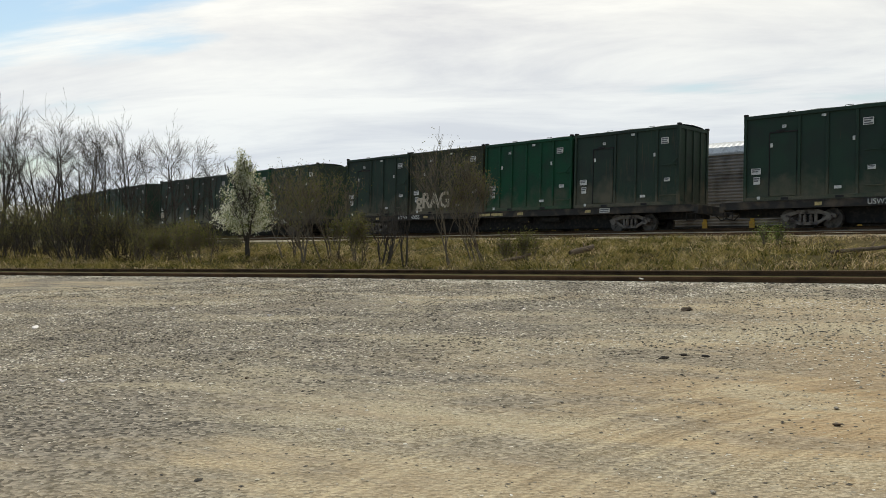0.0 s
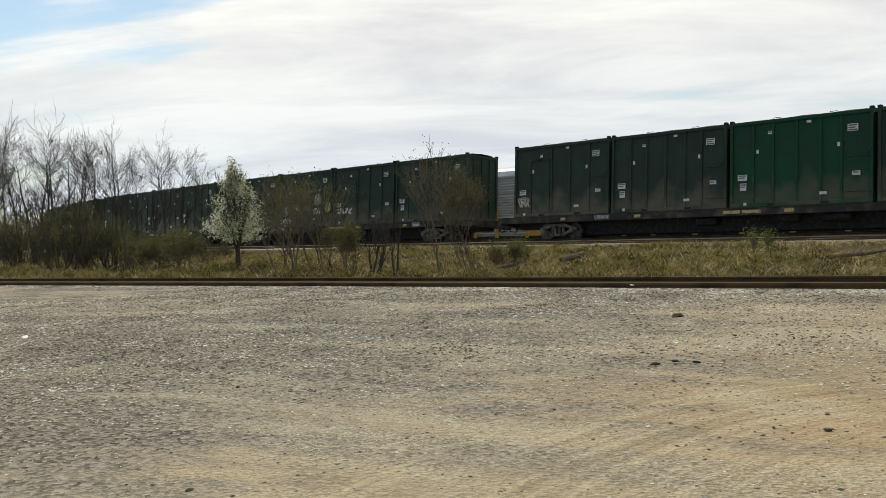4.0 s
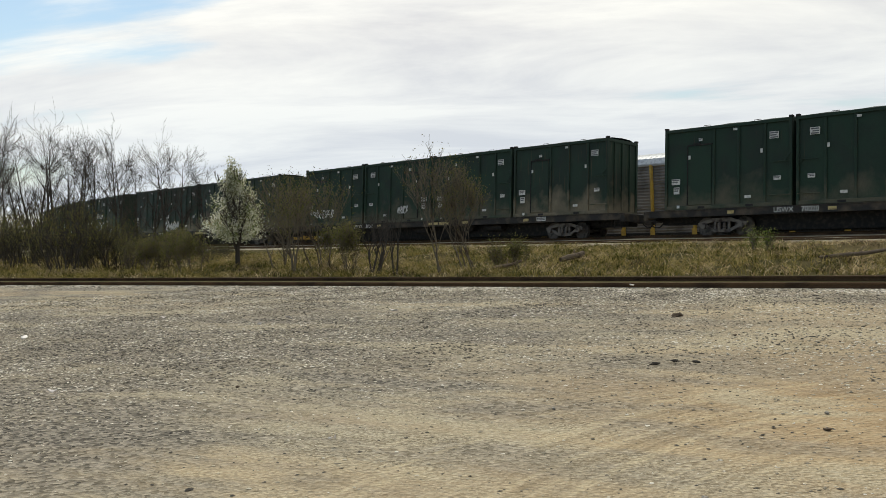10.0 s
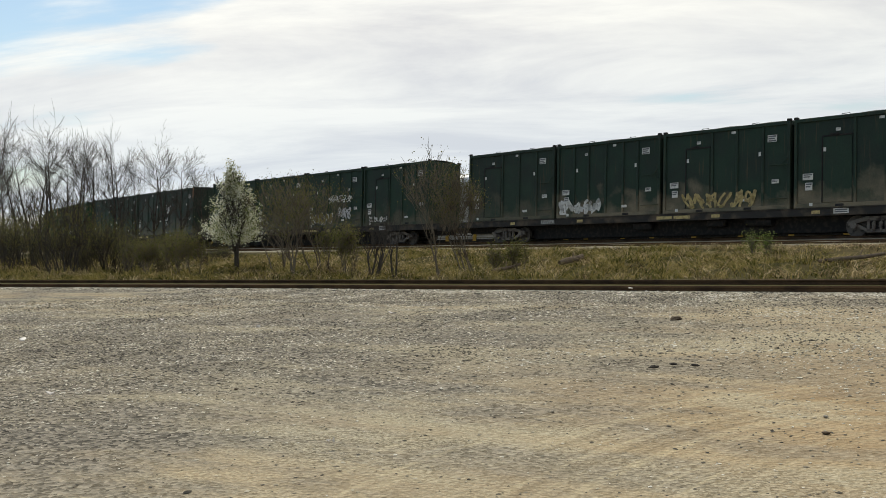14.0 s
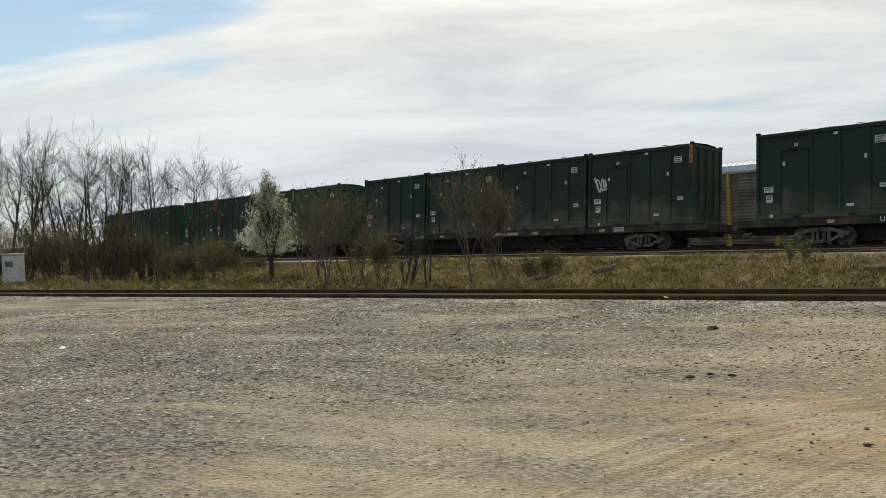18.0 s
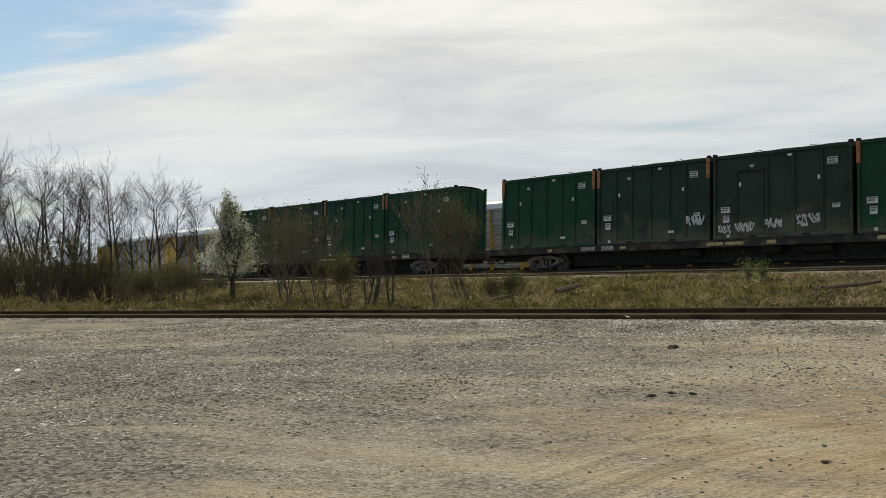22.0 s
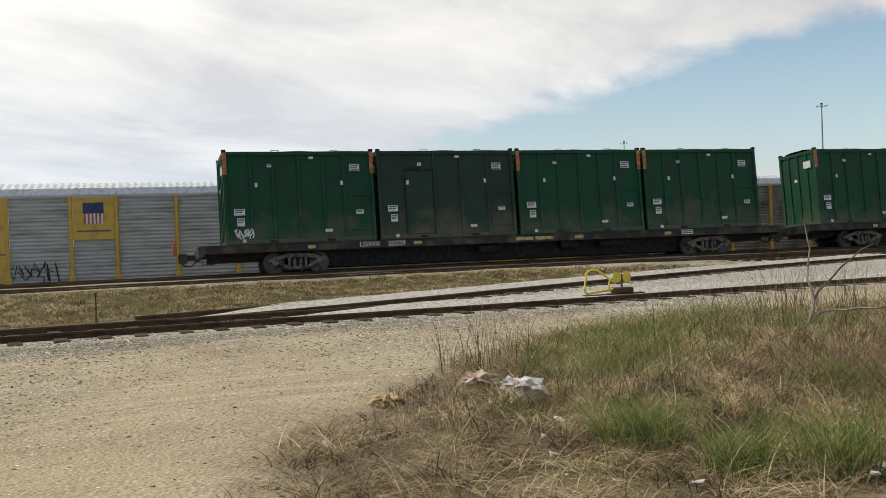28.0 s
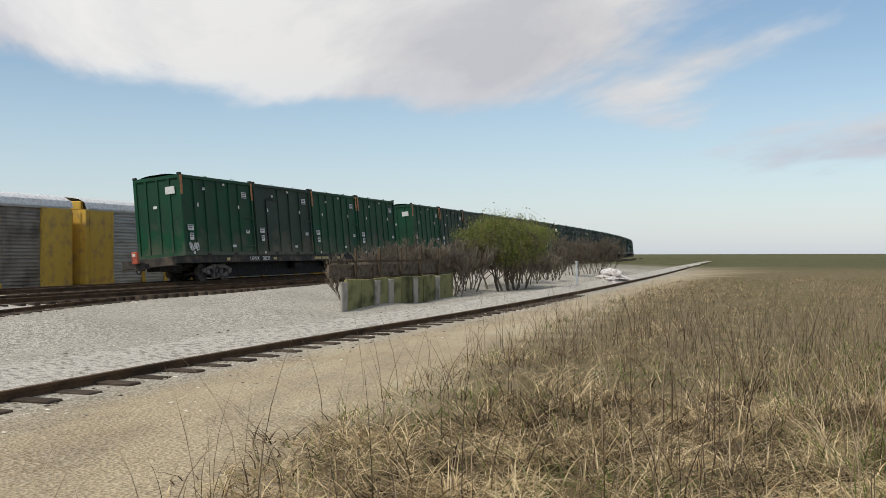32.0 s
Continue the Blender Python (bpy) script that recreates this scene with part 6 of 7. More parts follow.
# shrubs along the verge
LOW = dict(levels=3, trunks=5, base=0.018, fork=(4, 6), up=0.4, spread=0.5, first=0.3)
MIDDLE = dict(levels=3, trunks=4, base=0.03, fork=(3, 5), up=0.35, spread=0.52, first=0.3, thin=0.005)
for at, h, leaf, per, seed, kw in (
        ((-0.75, 24.6), 3.75, "hazel", 1, 11, dict(levels=4, trunks=2, base=0.04, fork=(3, 4), up=0.22, spread=0.42, first=0.36, thin=0.005)),
        ((0.15, 25.2), 3.3, "hazel", 2, 12, dict(levels=4, trunks=4, base=0.03, fork=(3, 4), up=0.3, spread=0.45, first=0.34, thin=0.005)),
        ((-5.2, 27.4), 3.1, "hazel", 5, 13, dict(levels=3, trunks=3, base=0.04, fork=(3, 5), up=0.35, spread=0.55, first=0.34, thin=0.005)),
        ((-4.4, 28.2), 3.0, "hazel", 6, 14, MIDDLE),
        ((-6.0, 29.6), 3.1, "hazel", 6, 18, MIDDLE),
        ((-2.75, 25.8), 1.9, None, 0, 15, dict(levels=3, trunks=4, base=0.05, fork=(3, 4), up=0.35, spread=0.45, first=0.4)),
        ((-2.1, 25.3), 2.3, None, 0, 24, dict(levels=3, trunks=2, base=0.05, fork=(2, 3), up=0.4, spread=0.35, first=0.42)),
        ((-3.6, 27.0), 1.5, "hazel", 5, 16, LOW),
        ((1.3, 26.2), 1.0, "hazel", 3, 17, LOW),
        ((-10.5, 33.5), 1.7, "hazel", 4, 16, LOW),
        ((-9.2, 30.6), 1.5, "hazel", 4, 17, LOW),
        ((-11.6, 32.6), 1.6, "hazel", 4, 23, LOW),
        ((8.9, 28.2), 0.7, "lush", 2, 19, dict(levels=3, trunks=6, base=0.012, fork=(3, 5), up=0.5, spread=0.35, first=0.35))):
    tree("verge_shrub", at, seed, "thin verge shrub with sparse young olive leaves" if leaf else "bare dark multi-stemmed verge shrub", h, leaf, per, 0.024, 0.13, bark="twig" if leaf else "bark", category="shrub", group="verge shrubs", **kw)
# bush and brush by the far end of the siding
tree("round_bush", (54.0, -17.4), 21, "tall feathery yellow-green bush beside the siding", 3.5, "tamarisk", 6, 0.04, 0.2, bark="twig", levels=5, trunks=11, base=0.05, fork=(3, 4), up=0.16, spread=0.62, first=0.24, thin=0.006, category="bush")
for i, (x, y, h) in enumerate(((47.5, -9.5, 2.3), (49.0, -11.2, 2.6), (50.5, -12.8, 2.5), (52.2, -14.2, 2.4), (60, -20.5, 2.0), (63.5, -23.5, 2.0), (67, -26, 2.4), (72, -30, 3.2), (45.8, -8.2, 1.9), (77, -34, 3.2), (58, -19, 1.8), (82, -38, 3.4))):
    tree("dry_shrub", (x, y), 70 + i % 3, "dry brown leafless shrub beside the siding", h * 0.95, None, bark="twig", turn=50 * i, levels=4, trunks=9, base=0.035, fork=(3, 5), up=0.26, spread=0.52, first=0.3, thin=0.011, category="shrub", group="dry shrubs")


# ---------- small things ----------
def at(root, x, y, turn=0.0, lift=0.0, rx=0.0, ry=0.0):
    root.matrix_basis = pose(x, y, gz(x, y) + lift, rx, ry, turn)
    return root


def cabinet():
    r = new("signal_cabinet")
    part("body", boxes((-0.42, 0.42, -0.3, 0.3, 0.08, 1.22), bevel=0.02), "box", r)
    part("plinth", boxes((-0.46, 0.46, -0.34, 0.34, -0.1, 0.08)), "concrete", r)
    d = part("door", boxes((-0.38, 0.38, -0.325, -0.302, 0.14, 1.14), bevel=0.006), "box", r)
    part("handle", boxes((0.24, 0.29, -0.36, -0.326, 0.55, 0.72), bevel=0.008), "mast", d)
    part("lid", boxes((-0.46, 0.46, -0.35, 0.34, 1.22, 1.27), bevel=0.01), "box", r)
    part("notice", boxes((-0.3, -0.02, -0.332, -0.327, 0.72, 0.95)), "ink", d, "dark faded notice")
    return tagged(at(r, -19.9, 36.9, 28), "white metal signal cabinet beside the siding", "cabinet")


cabinet()


def switch_stand():
    r = new("switch_stand")
    part("head_block", boxes((-1.0, 1.2, -0.14, 0.14, -0.05, 0.12), bevel=0.01), "tie", r, "dark timber head block")
    part("base", boxes((0.1, 0.75, -0.18, 0.18, 0.12, 0.30), bevel=0.03), "rail", r)
    bm = bmesh.new()
    tube(bm, [(0.1, 0, 0.26), (-0.85, 0, 0.16), (-0.95, 0, 0.25), (-0.85, 0, 0.82), (-0.68, 0, 0.9), (-0.45, 0, 0.86), (0.05, 0, 0.52), (0.2, 0, 0.45)], 0.035, 8)
    part("lever_guard", bm, "sign", r, "yellow bent pipe guard")
    bm = bmesh.new()
    tube(bm, [(-0.08, 0, 0.22), (-0.02, 0, 0.55)], 0.028, 8)
    part("brace", bm, "sign", r)
    bm = bmesh.new()
    tube(bm, [(0.42, 0, 0.3), (0.42, 0, 0.72)], 0.03, 8)
    part("spindle", bm, "rail", r)
    for x in (0.24, 0.62):
        bm = bmesh.new()
        disc(bm, x, 0.62, -0.02 + 0.03 * (x > 0.4), 0.165, 0.012, 24)
        part("target", bm, "sign", r, "round yellow target")
    at(r, 20.7, 6.95, -38)
    r.matrix_basis = r.matrix_basis @ Matrix.Diagonal((0.74, 0.74, 0.74, 1))
    return tagged(r, "yellow switch stand with round targets beside the siding", "switch stand")


switch_stand()


def plank_wall():
    """The low planked retaining wall with posts, beyond the siding."""
    r = new("plank_wall")
    n, w = 9, 0.92
    for i in range(n):
        o = part("plank", boxes((i * w + 0.02, i * w + w - 0.02, 0, 0.09, -0.2, 0.86), bevel=0.012), "moss", r)
        o.matrix_basis = pose(0, 0.01 * (i % 3), -0.02 * (i % 2))
    for x in (-0.35, 1.75, 2.72, 4.6, 6.5):
        part("pale_slab", boxes((x, x + 0.32, -0.05, 0.02, -0.2, 0.80), bevel=0.015), "concrete", r)
    for i in range(1, 6):
        x = i * 1.62 - 0.05
        part("post", boxes((x, x + 0.07, 0.5, 0.57, -0.2, 1.75)), "beam", r)
    part("rail_bar", boxes((0, 8.2, 0.52, 0.56, 1.32, 1.38)), "beam", r)
    part("back_board", boxes((0.1, 8.1, 0.6, 0.66, 0.9, 1.25)), "cut", r, "weathered tan boards")
    return tagged(at(r, 41.0, -6.2, -42), "mossy plank retaining wall with brown posts", "wall", kind="structure")


plank_wall()


def crumple(name, x, y, size, material, label, category, seed, flat=0.5, lift=0.05):
    rs = random.Random(seed)
    bm = bmesh.new()
    bmesh.ops.create_icosphere(bm, subdivisions=3, radius=1)
    for v in bm.verts:
        k = 0.62 + 0.75 * noise.noise(v.co * 2.1 + Vector((seed, 0, 0))) + 0.22 * noise.noise(v.co * 6 + Vector((0, seed, 0)))
        v.co = Vector((v.co.x * size[0], v.co.y * size[1], v.co.z * size[2])) * k
    me_ob = part(name, bm, material, None)
    return tagged(at(me_ob, x, y, rs.uniform(0, 360), lift), label, category)


crumple("plastic_bag", 7.85, 3.42, (0.25, 0.19, 0.15), "plastic", "crumpled dirty white plastic bag in the weeds", "bag", 3, lift=0.10)
crumple("plastic_bag", 7.95, 3.65, (0.17, 0.15, 0.11), "plastic", "torn end of white plastic sheet in the weeds", "bag", 8, lift=0.12)
crumple("plastic_bag", 61.3, -26.6, (1.0, 0.8, 0.55), "plastic", "large white bag dumped beside the siding", "bag", 5, lift=0.3)
crumple("plastic_bag", 59.6, -25.6, (0.6, 0.4, 0.25), "plastic", "small white bag dumped beside the siding", "bag", 6, lift=0.12)
crumple("cardboard", 8.3, 4.2, (0.24, 0.2, 0.10), "card", "torn piece of brown cardboard", "cardboard", 9, lift=0.12)
crumple("clay_lump", 7.35, 4.65, (0.26, 0.2, 0.10), "clayish", "lump of yellow-brown clay at the weeds' edge", "clay", 10, lift=0.05)


def scrap(x, y, w, h, seed, material="plastic"):
    """A flat torn piece of rubbish, slightly curled."""
    rs = random.Random(seed)
    bm = bmesh.new()
    ring = []
    for k in range(7):
        a = 6.2832 * k / 7
        ring.append(bm.verts.new((w * math.cos(a) * rs.uniform(0.5, 1), h * math.sin(a) * rs.uniform(0.5, 1), rs.uniform(0, 0.04))))
    low = [bm.verts.new(v.co - Vector((0, 0, 0.008))) for v in ring]
    bm.faces.new(ring), bm.faces.new(low[::-1])
    for k in range(7):
        bm.faces.new((ring[k], low[k], low[(k + 1) % 7], ring[(k + 1) % 7]))
    ob = part("paper_scrap", bm, material, None)
    return tagged(at(ob, x, y, rs.uniform(0, 360), 0.05, rs.uniform(-20, 20), rs.uniform(-20, 20)), "small torn scrap of white litter", "litter", "scraps of litter")


for i, (x, y, w, h) in enumerate(((6.88, 2.77, 0.08, 0.06), (5.78, 2.37, 0.09, 0.045), (6.3, 2.65, 0.04, 0.05), (5.42, 1.33, 0.09, 0.06), (9.6, 2.32, 0.06, 0.04), (10.3, 2.6, 0.08, 0.05), (5.89, 0.42, 0.05, 0.04), (5.3, -1.2, 0.06, 0.05), (4.6, 3.9, 0.06, 0.06), (8.9, 1.7, 0.08, 0.06), (7.7, 0.7, 0.07, 0.05), (6.1, 0.4, 0.08, 0.05), (11.8, 1.3, 0.16, 0.1), (9.2, -2.6, 0.07, 0.05), (6.9, -2.0, 0.06, 0.05), (5.6, 4.1, 0.07, 0.05))):
    scrap(x, y, w * 0.75, h * 0.75, i)
for i, (x, y, w, h) in enumerate(((-4.0, 8.65, 0.09, 0.05), (-6.5, 13.3, 0.10, 0.07), (3.06, 18.0, 0.12, 0.1), (-3.2, 13.9, 0.09, 0.06), (-1.0, 6.35, 0.05, 0.04), (-2.9, 14.6, 0.12, 0.06), (0.6, 13.5, 0.07, 0.05), (-1.3, 15.2, 0.14, 0.05), (-5.2, 15.5, 0.08, 0.06))):
    scrap(x, y, w * 0.8, h * 0.8, 40 + i)


def chunk(name, x, y, size, material, label, category, seed, turn=0, lift=0.0, group=""):
    bm = bmesh.new()
    bmesh.ops.create_icosphere(bm, subdivisions=2, radius=1)
    for v in bm.verts:
        k = 0.8 + 0.5 * noise.noise(v.co * 1.4 + Vector((seed, 3, 1)))
        v.co = Vector((v.co.x * size[0], v.co.y * size[1], v.co.z * size[2])) * k
    return tagged(at(part(name, bm, material, None), x, y, turn, lift), label, category, group)


for i, (x, y, sx, sy) in enumerate(((1.76, 9.15, 0.07, 0.02), (1.98, 9.3, 0.04, 0.02), (2.17, 9.2, 0.06, 0.01))):
    chunk("bark_scrap", x, y, (sx, sy, 0.018), "bark", "dark strip of bark lying on the gravel", "debris", i, 20 - 30 * i, 0.02, "bark scraps")
chunk("dirt_clod", 6.83, 14.9, (0.17, 0.1, 0.05), "cut", "dark clod of dirt on the gravel", "clod", 5, 10, 0.02)
chunk("dirt_clod", 2.87, 13.2, (0.13, 0.07, 0.04), "cut", "small dark clod on the gravel", "clod", 6, 40, 0.02)
for i, (x, y, s) in enumerate(((2.36, 6.34, 0.07), (3.4, 5.4, 0.05), (-0.15, 8.5, 0.04), (0.6, 7.3, 0.04), (3.05, 11, 0.06), (4.1, 7.5, 0.06), (2.55, 6.85, 0.05), (4.6, 3.75, 0.06), (-2.3, 8.9, 0.05), (1.2, 5.0, 0.05), (3.0, 4.7, 0.07))):
    chunk("lot_stone", x, y, (s * 0.5, s * 0.4, s * 0.25), "cut" if i % 4 == 0 else "concrete", "single stone lying on the lot", "stone", 20 + i, 50 * i, 0.01, "single stones")


def stump():
    r = new("dead_stump")
    bm = bmesh.new()
    tube(bm, [(0.0, 0, 0.0), (-0.1, 0.02, 0.28), (-0.42, 0.0, 0.42), (-0.8, 0.05, 0.34), (-1.2, 0.1, 0.16), (-1.9, 0.2, 0.05)], [0.30, 0.27, 0.2, 0.13, 0.08, 0.04], 9)
    part("root_bole", bm, "cut", r)
    for k, (a, b, c) in enumerate(((-1.6, 0.3, 0.35), (-2.2, -0.2, 0.12), (-1.9, 0.4, 0.02), (0.4, -0.2, 0.05))):
        bm = bmesh.new()
        tube(bm, [(-0.3, 0, 0.3), (a * 0.5, b * 0.6, c + 0.15), (a, b, c)], [0.1, 0.06, 0.025], 7)
        part("root", bm, "dead" if k % 2 else "cut", r)
    r_m = at(r, 12.1, 17.9, -30)
    r_m.matrix_basis = r_m.matrix_basis @ Matrix.Diagonal((0.62, 0.62, 0.72, 1))
    return tagged(r_m, "rotten grey stump with bleached roots on the verge", "stump")


stump()


def log(x, y, length, rad, turn, label, material="cut"):
    r = new("fallen_log")
    bm = bmesh.new()
    tube(bm, [(-length / 2, 0, 0.05), (-length / 6, 0.03, 0.1), (length / 6, -0.02, 0.13), (length / 2, 0.02, 0.2)], [rad * 0.8, rad, rad * 0.95, rad * 0.75], 9)
    part("stem", bm, material, r)
    bm = bmesh.new()
    tube(bm, [(length * 0.1, 0, 0.12), (length * 0.18, 0.1, 0.3)], [rad * 0.4, rad * 0.2], 6)
    part("stub", bm, material, r)
    return tagged(at(r, x, y, turn, 0.05), label, "log")


log(2.85, 26.3, 0.8, 0.09, 30, "short broken log lying on the grass verge")
log(8.6, 21.3, 1.4, 0.05, -20, "thin dark fallen log on the grass verge")
log(0.9, 25.6, 1.6, 0.05, 50, "thin dark fallen stem on the grass verge")


def stake(x, y, h, material, label, rad=0.02, cap=None, lean=0):
    r = new("stake")
    bm = bmesh.new()
    tube(bm, [(0, 0, -0.1), (0, 0, h * 0.5), (lean, 0, h)], [rad, rad, rad * 0.9], 7)
    part("stem", bm, material, r)
    part("tip", boxes((lean - rad * 1.1, lean + rad * 1.1, -rad * 1.1, rad * 1.1, h - 0.02, h + 0.03)), cap or material, r)
    return tagged(at(r, x, y), label, "stake")


stake(12.9, 14.9, 0.62, "beam", "thin rusty marker stake in the grass strip", 0.018)
stake(14.6, -4.33, 0.36, "blue", "short blue plastic marker stake in the weeds", 0.032)
stake(53.6, -20.2, 1.2, "box", "white marker post beside the siding", 0.05)


def branch(x, y, turn, label):
    """A fallen branch; its limbs take x to the right as seen from the lot, y away, z up."""
    return tagged(at(new("fallen_branch"), x, y, turn, 0.08), label, "branch")


def limb(r, ra, rb, *pts):
    """One crooked limb of a branch, its radius falling from ra to rb."""
    rnd = random.Random(len(r.children))
    fine = []
    for a, b in zip(pts, pts[1:]):
        for u in (0, 0.33, 0.66):
            fine.append(tuple(a[j] + (b[j] - a[j]) * u + rnd.uniform(-0.015, 0.015) for j in range(3)))
    fine.append(pts[-1])
    bm = tube(bmesh.new(), fine, list(np.linspace(ra, rb, len(fine)) * 0.9), 8 if ra > 0.03 else 5)
    part("limb" if ra > 0.03 else "twig", bm, "dead" if ra > 0.02 else "twig", r)


r = branch(10.78, -1.92, -99.0, "bleached fallen branch with bare forked limbs in the weeds")
limb(r, 0.012, 0.022, (-0.52, 0.1, 0.76), (-0.68, 0.15, 0.47), (-0.77, 0.2, 0.31), (-0.73, 0.25, 0.22), (-0.5, 0.3, 0.21), (-0.23, 0.35, 0.16))
limb(r, 0.036, 0.008, (-0.29, 0, 0.15), (-0.02, 0.05, 0.24), (0.23, 0.1, 0.36), (0.52, 0.15, 0.44), (0.8, 0.2, 0.47), (1.06, 0.25, 0.43), (1.47, 0.3, 0.37), (1.75, 0.35, 0.52), (2.08, 0.4, 0.72), (2.22, 0.45, 0.75))
limb(r, 0.040, 0.028, (-0.52, 0.25, 0.23), (-0.14, 0.3, 0.27), (0.43, 0.35, 0.39), (0.9, 0.4, 0.45), (1.18, 0.45, 0.41))
limb(r, 0.024, 0.007, (-0.02, 0.1, 0.24), (0.14, 0.15, 0.37), (0.38, 0.2, 0.6), (0.54, 0.25, 0.81), (0.71, 0.3, 1.12), (0.86, 0.35, 1.27), (0.99, 0.4, 1.34))
limb(r, 0.022, 0.006, (0.71, 0.15, 0.46), (1.04, 0.2, 0.62), (1.32, 0.25, 0.76), (1.61, 0.3, 0.93), (1.79, 0.35, 1.18))
limb(r, 0.016, 0.010, (1.06, -0.1, 0.44), (1.06, -0.05, 0.65), (1.08, 0, 0.83))
limb(r, 0.013, 0.006, (1.08, -0.1, 0.74), (1.18, -0.05, 0.95), (1.36, 0, 1.13))
limb(r, 0.026, 0.014, (-0.16, -0.1, 0.14), (-0.07, -0.05, -0.01), (-0.07, 0, -0.16), (0, 0.05, -0.31))
limb(r, 0.018, 0.006, (-0.14, 0.2, 0.27), (-0.07, 0.25, 0.5), (-0.12, 0.3, 0.65), (-0.21, 0.35, 0.78))
limb(r, 0.016, 0.008, (0.18, -0.2, 0.29), (0.29, -0.15, 0.2), (0.54, -0.1, 0.08))
limb(r, 0.016, 0.009, (0.02, -0.15, 0.2), (0.14, -0.1, 0.14), (0.21, -0.05, 0.08))
limb(r, 0.013, 0.005, (0.8, -0.25, 0.34), (0.99, -0.2, 0.17), (1.36, -0.15, 0.13))
limb(r, 0.012, 0.005, (1.18, 0.1, 0.41), (1.23, 0.15, 0.5), (1.45, 0.2, 0.65))
limb(r, 0.014, 0.005, (1.36, -0.3, 0.34), (1.65, -0.25, 0.17), (1.93, -0.2, 0.06), (2.27, -0.15, -0.05))
limb(r, 0.014, 0.006, (0.71, -0.4, -0.11), (1.18, -0.35, -0.07), (1.65, -0.3, -0.01), (2.08, -0.25, 0.06), (2.45, -0.2, -0.01))
limb(r, 0.016, 0.010, (0.77, -0.4, -0.16), (0.86, -0.35, -0.25), (0.95, -0.3, -0.37))
limb(r, 0.011, 0.005, (0.71, 0.1, 0.47), (0.77, 0.15, 0.6), (0.86, 0.2, 0.74))
limb(r, 0.010, 0.005, (0.54, 0.1, 0.52), (0.59, 0.15, 0.62), (0.57, 0.2, 0.76))
limb(r, 0.008, 0.004, (1.79, 0.1, 0.5), (1.99, 0.15, 0.65), (2.36, 0.2, 0.67))
r = branch(13.00, 1.62, -83.0, "dark bare forked sapling bent over in the weeds")
limb(r, 0.030, 0.008, (-0.1, 0, -0.15), (-0.05, 0, 0.12), (0.1, 0.05, 0.28), (0.55, 0.1, 0.3), (0.95, 0.15, 0.35), (1.35, 0.2, 0.55))
limb(r, 0.026, 0.006, (-0.05, 0, 0.12), (0.02, 0, 0.45), (-0.08, 0.05, 0.7), (-0.02, 0.1, 1.1), (-0.1, 0.1, 1.5))
limb(r, 0.018, 0.005, (0, 0, 0.45), (0.25, 0.05, 0.75), (0.55, 0.1, 1.05), (0.75, 0.1, 1.15))
limb(r, 0.020, 0.008, (-0.05, 0, 0.1), (-0.35, -0.05, 0), (-0.6, -0.05, -0.1))
limb(r, 0.025, 0.010, (-0.05, 0, 0.1), (0.1, -0.1, -0.1), (0.25, -0.15, -0.2))
limb(r, 0.012, 0.005, (0.5, 0.1, 0.3), (0.5, 0.15, 0.65))
r = branch(6.30, -2.30, -60.0, "small grey broken branch lying on the dirt")
limb(r, 0.035, 0.020, (-0.35, 0, 0.03), (0, 0.05, 0.09), (0.35, 0, 0.05))
limb(r, 0.020, 0.008, (0, 0.05, 0.09), (0.1, 0.2, 0.25), (0.02, 0.25, 0.35))
limb(r, 0.018, 0.008, (0.2, 0, 0.06), (0.5, -0.2, 0.05))


def mast(b, r, h, label, arms=4):
    x, y = -math.sin(radians(b)) * r, math.cos(radians(b)) * r
    root = new("light_mast")
    bm = bmesh.new()
    tube(bm, [(0, 0, -1.5), (0, 0, h * 0.5), (0, 0, h)], [0.20, 0.14, 0.08], 10)
    part("pole", bm, "mast", root)
    rg = part("ring", boxes((-0.6, 0.6, -0.025, 0.025, h - 0.23, h - 0.18), (-0.025, 0.025, -0.6, 0.6, h - 0.23, h - 0.18)), "mast", root)
    for k in range(arms):
        a = k * 6.2832 / arms + radians(b)
        lx, ly = 0.62 * math.cos(a), 0.62 * math.sin(a)
        o = part("lamp_head", boxes((-0.22, 0.22, -0.15, 0.15, -0.08, 0.05), bevel=0.04), "box", rg)
        o.matrix_basis = pose(lx, ly, h - 0.02, 0, 12, math.degrees(a))
    part("cap", boxes((-0.15, 0.15, -0.15, 0.15, h - 0.1, h + 0.35)), "black", root)
    root.matrix_basis = pose(x, y, -1.2)
    return tagged(root, label, "light mast", "yard light masts")


for b, r, el in ((-83.6, 150, 6.57), (-72.5, 200, 5.14), (-95.1, 280, 3.75), (-115.2, 420, 1.85)):
    mast(b, r, 1.6 + r * math.tan(radians(el)) + 1.2, "tall grey light mast with four lamp heads in the yard")


def bird():
    r = new("bird")
    bm = bmesh.new()
    tube(bm, [(-0.2, 0, 0), (-0.08, 0, 0.02), (0.08, 0, 0.01), (0.3, 0, -0.01)], [0.02, 0.07, 0.06, 0.015], 8)
    part("body", bm, "black", r)
    for s in (-1, 1):
        part("wing", (lambda b: (b.faces.new([b.verts.new(p) for p in ((-0.1, s * 0.04, 0.02), (0.1, s * 0.04, 0.02), (0.05, s * 0.55, 0.12), (-0.03, s * 0.6, 0.13))]), b)[1])(bmesh.new()), "black", r)
    return tagged(r, "small dark bird gliding high over the train", "bird")


BIRD = bird()


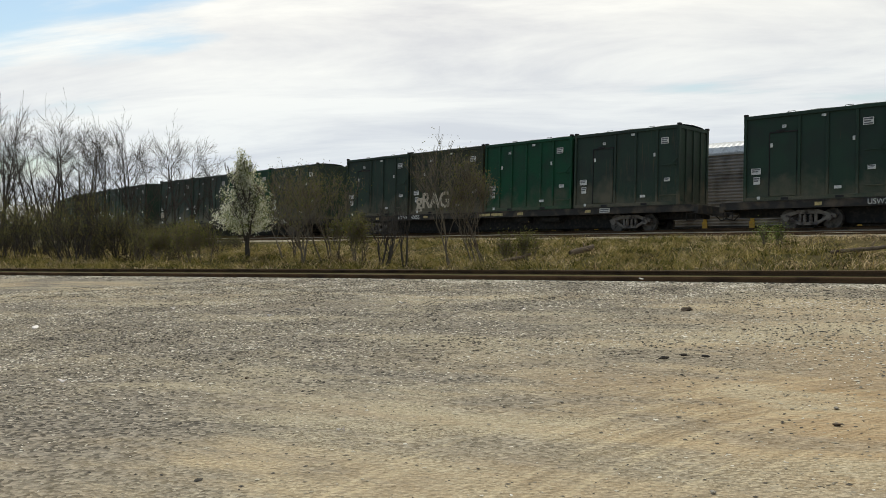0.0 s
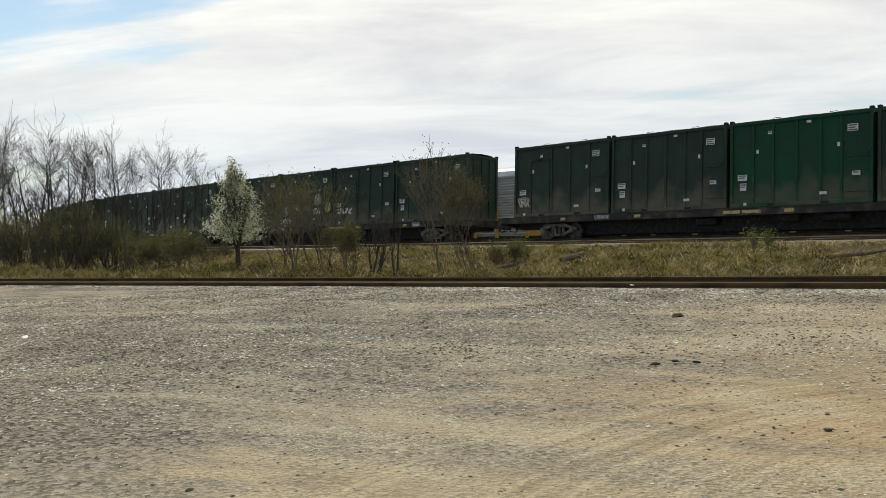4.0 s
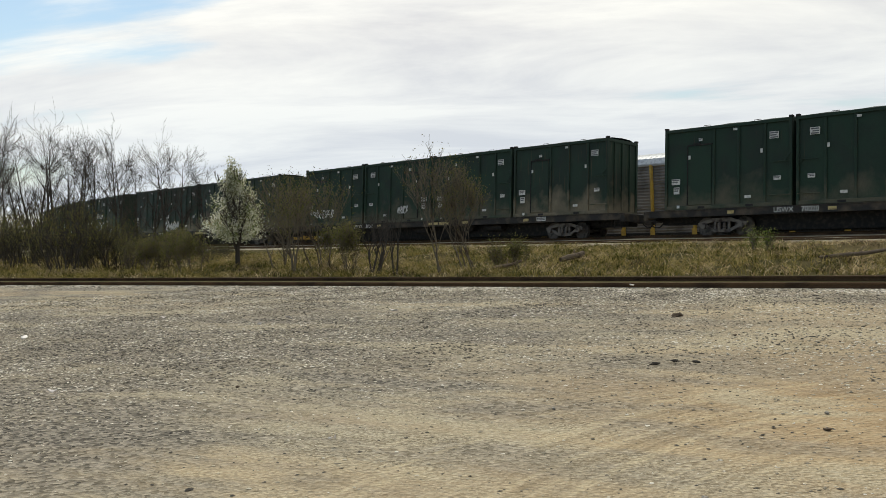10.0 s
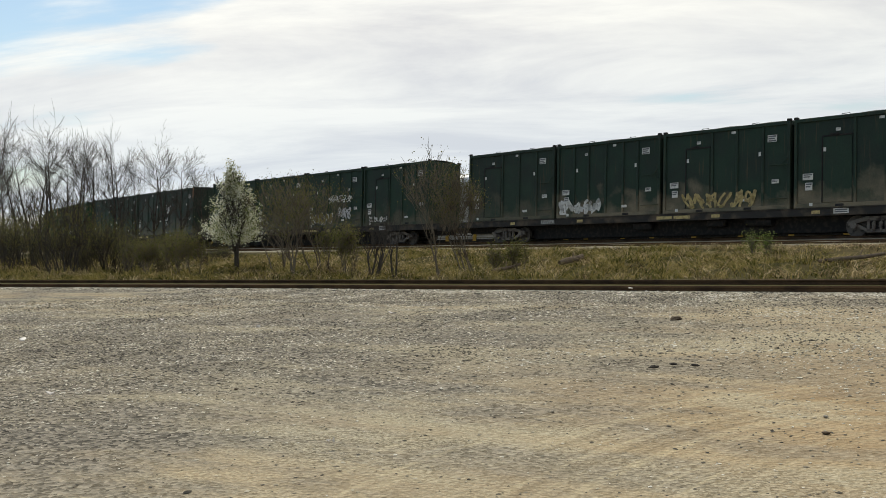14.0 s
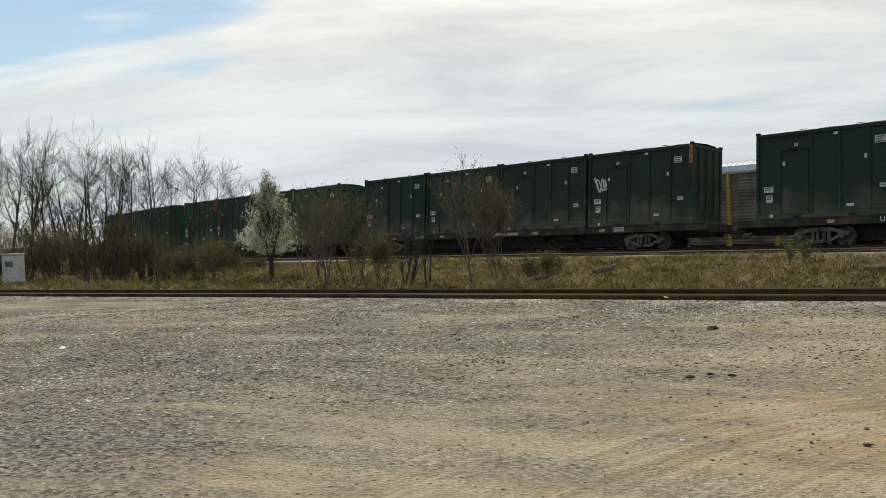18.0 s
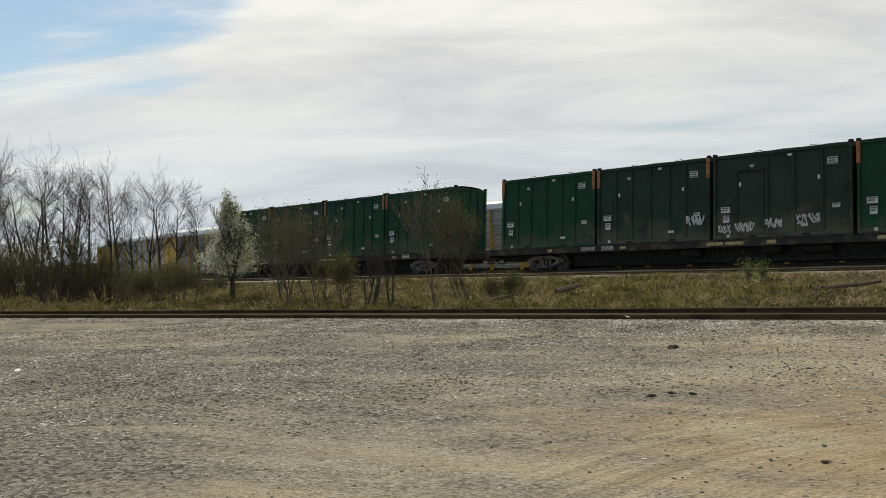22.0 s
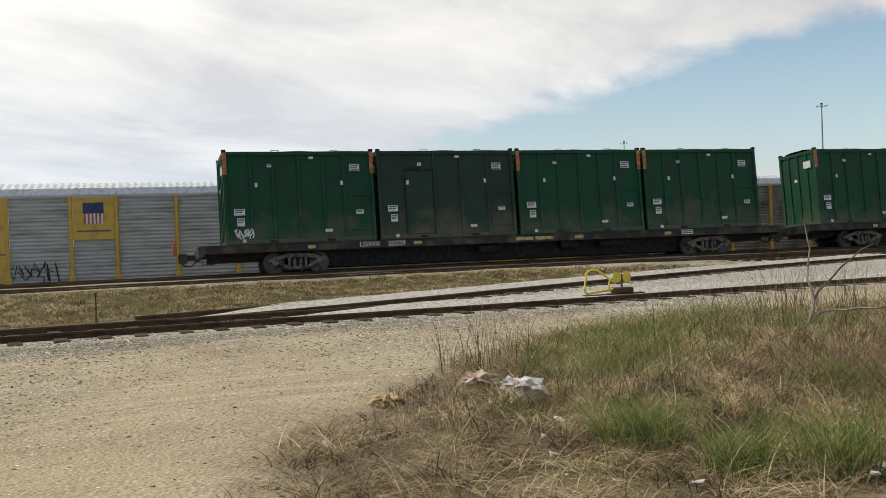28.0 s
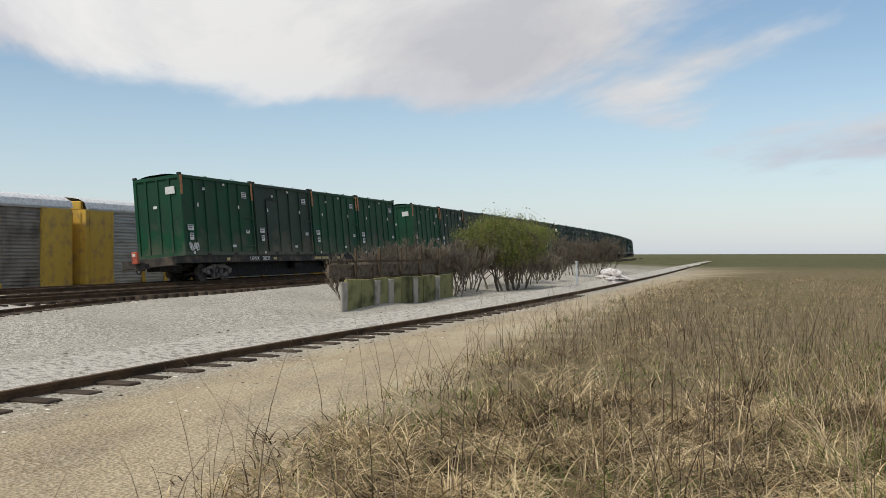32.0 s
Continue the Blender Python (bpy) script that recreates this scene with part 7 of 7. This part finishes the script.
# ---------- what moves ----------
def run(t):
    """Metres along the line of the last container's rear wall at t seconds."""
    u = (t - 16) / 16
    late = min(1.0, max(0.0, (t - 24.5) / 4.5))
    return -126.323 + 173.394 * u - 1.358 * u * u - 1.014 * u ** 3 + 0.42 * late * late * (3 - 2 * late)


def on_line(s, x0, x1, lift):
    """The pose of a thing whose foot, on the train's near side, spans s + x0 .. s + x1."""
    ax, ay, _, az = line(s + x0)
    bx, by, _, bz = line(s + x1)
    yaw = math.atan2(by - ay, bx - ax)
    f = Matrix.Translation((ax, ay, az)) @ Matrix.Rotation(yaw, 4, "Z") @ Matrix.Rotation(-math.atan2(bz - az, math.hypot(bx - ax, by - ay)), 4, "Y") @ Matrix.Rotation(-CANT, 4, "X")
    return f @ Matrix.Translation((-x0, 0, lift))


SLACK = {1: 0.3, 7: -0.33}  # where a car rides ahead of or behind its even place


def motions():
    times = [0, 2, 4, 6, 8, 10, 12, 14, 16, 18, 20, 22, 23, 24, 25, 26, 27, 28, 29, 30, 31, 32]
    for k, car in enumerate(CARS):
        walk(car, [(t, on_line(run(t) + k * PITCH + SLACK.get(k, 0.0), MID - 9.6, MID + 9.6, 0) @ Matrix.Translation((0, 1.25, 0))) for t in times])
    for c, k, j in BOXES:
        walk(c, [(t, on_line(run(t) + k * PITCH + SLACK.get(k, 0.0), MID - 9.6, MID + 9.6, DECK + 0.055) @ Matrix.Translation((j * STEP + (LC if c.scale.x < 0 else 0.0), 0, 0))) for t in times])

    def air(b, el, r):
        return -math.sin(radians(b)) * r, math.cos(radians(b)) * r, EYE + r * math.tan(radians(el))
    walk(BIRD, [(0, pose(*air(-60, 22, 135), 0, 0, 150)), (22, pose(*air(-24, 13.2, 135), 0, 0, 150)), (23, pose(*air(-20.6, 12.6, 135), 0, 0, 150)), (24.5, pose(*air(-16.5, 13.0, 135), 0, 0, 150)), (28, pose(*air(-2, 16, 135), 0, 0, 150)), (32, pose(*air(14, 20, 135), 0, 0, 150))])


motions()
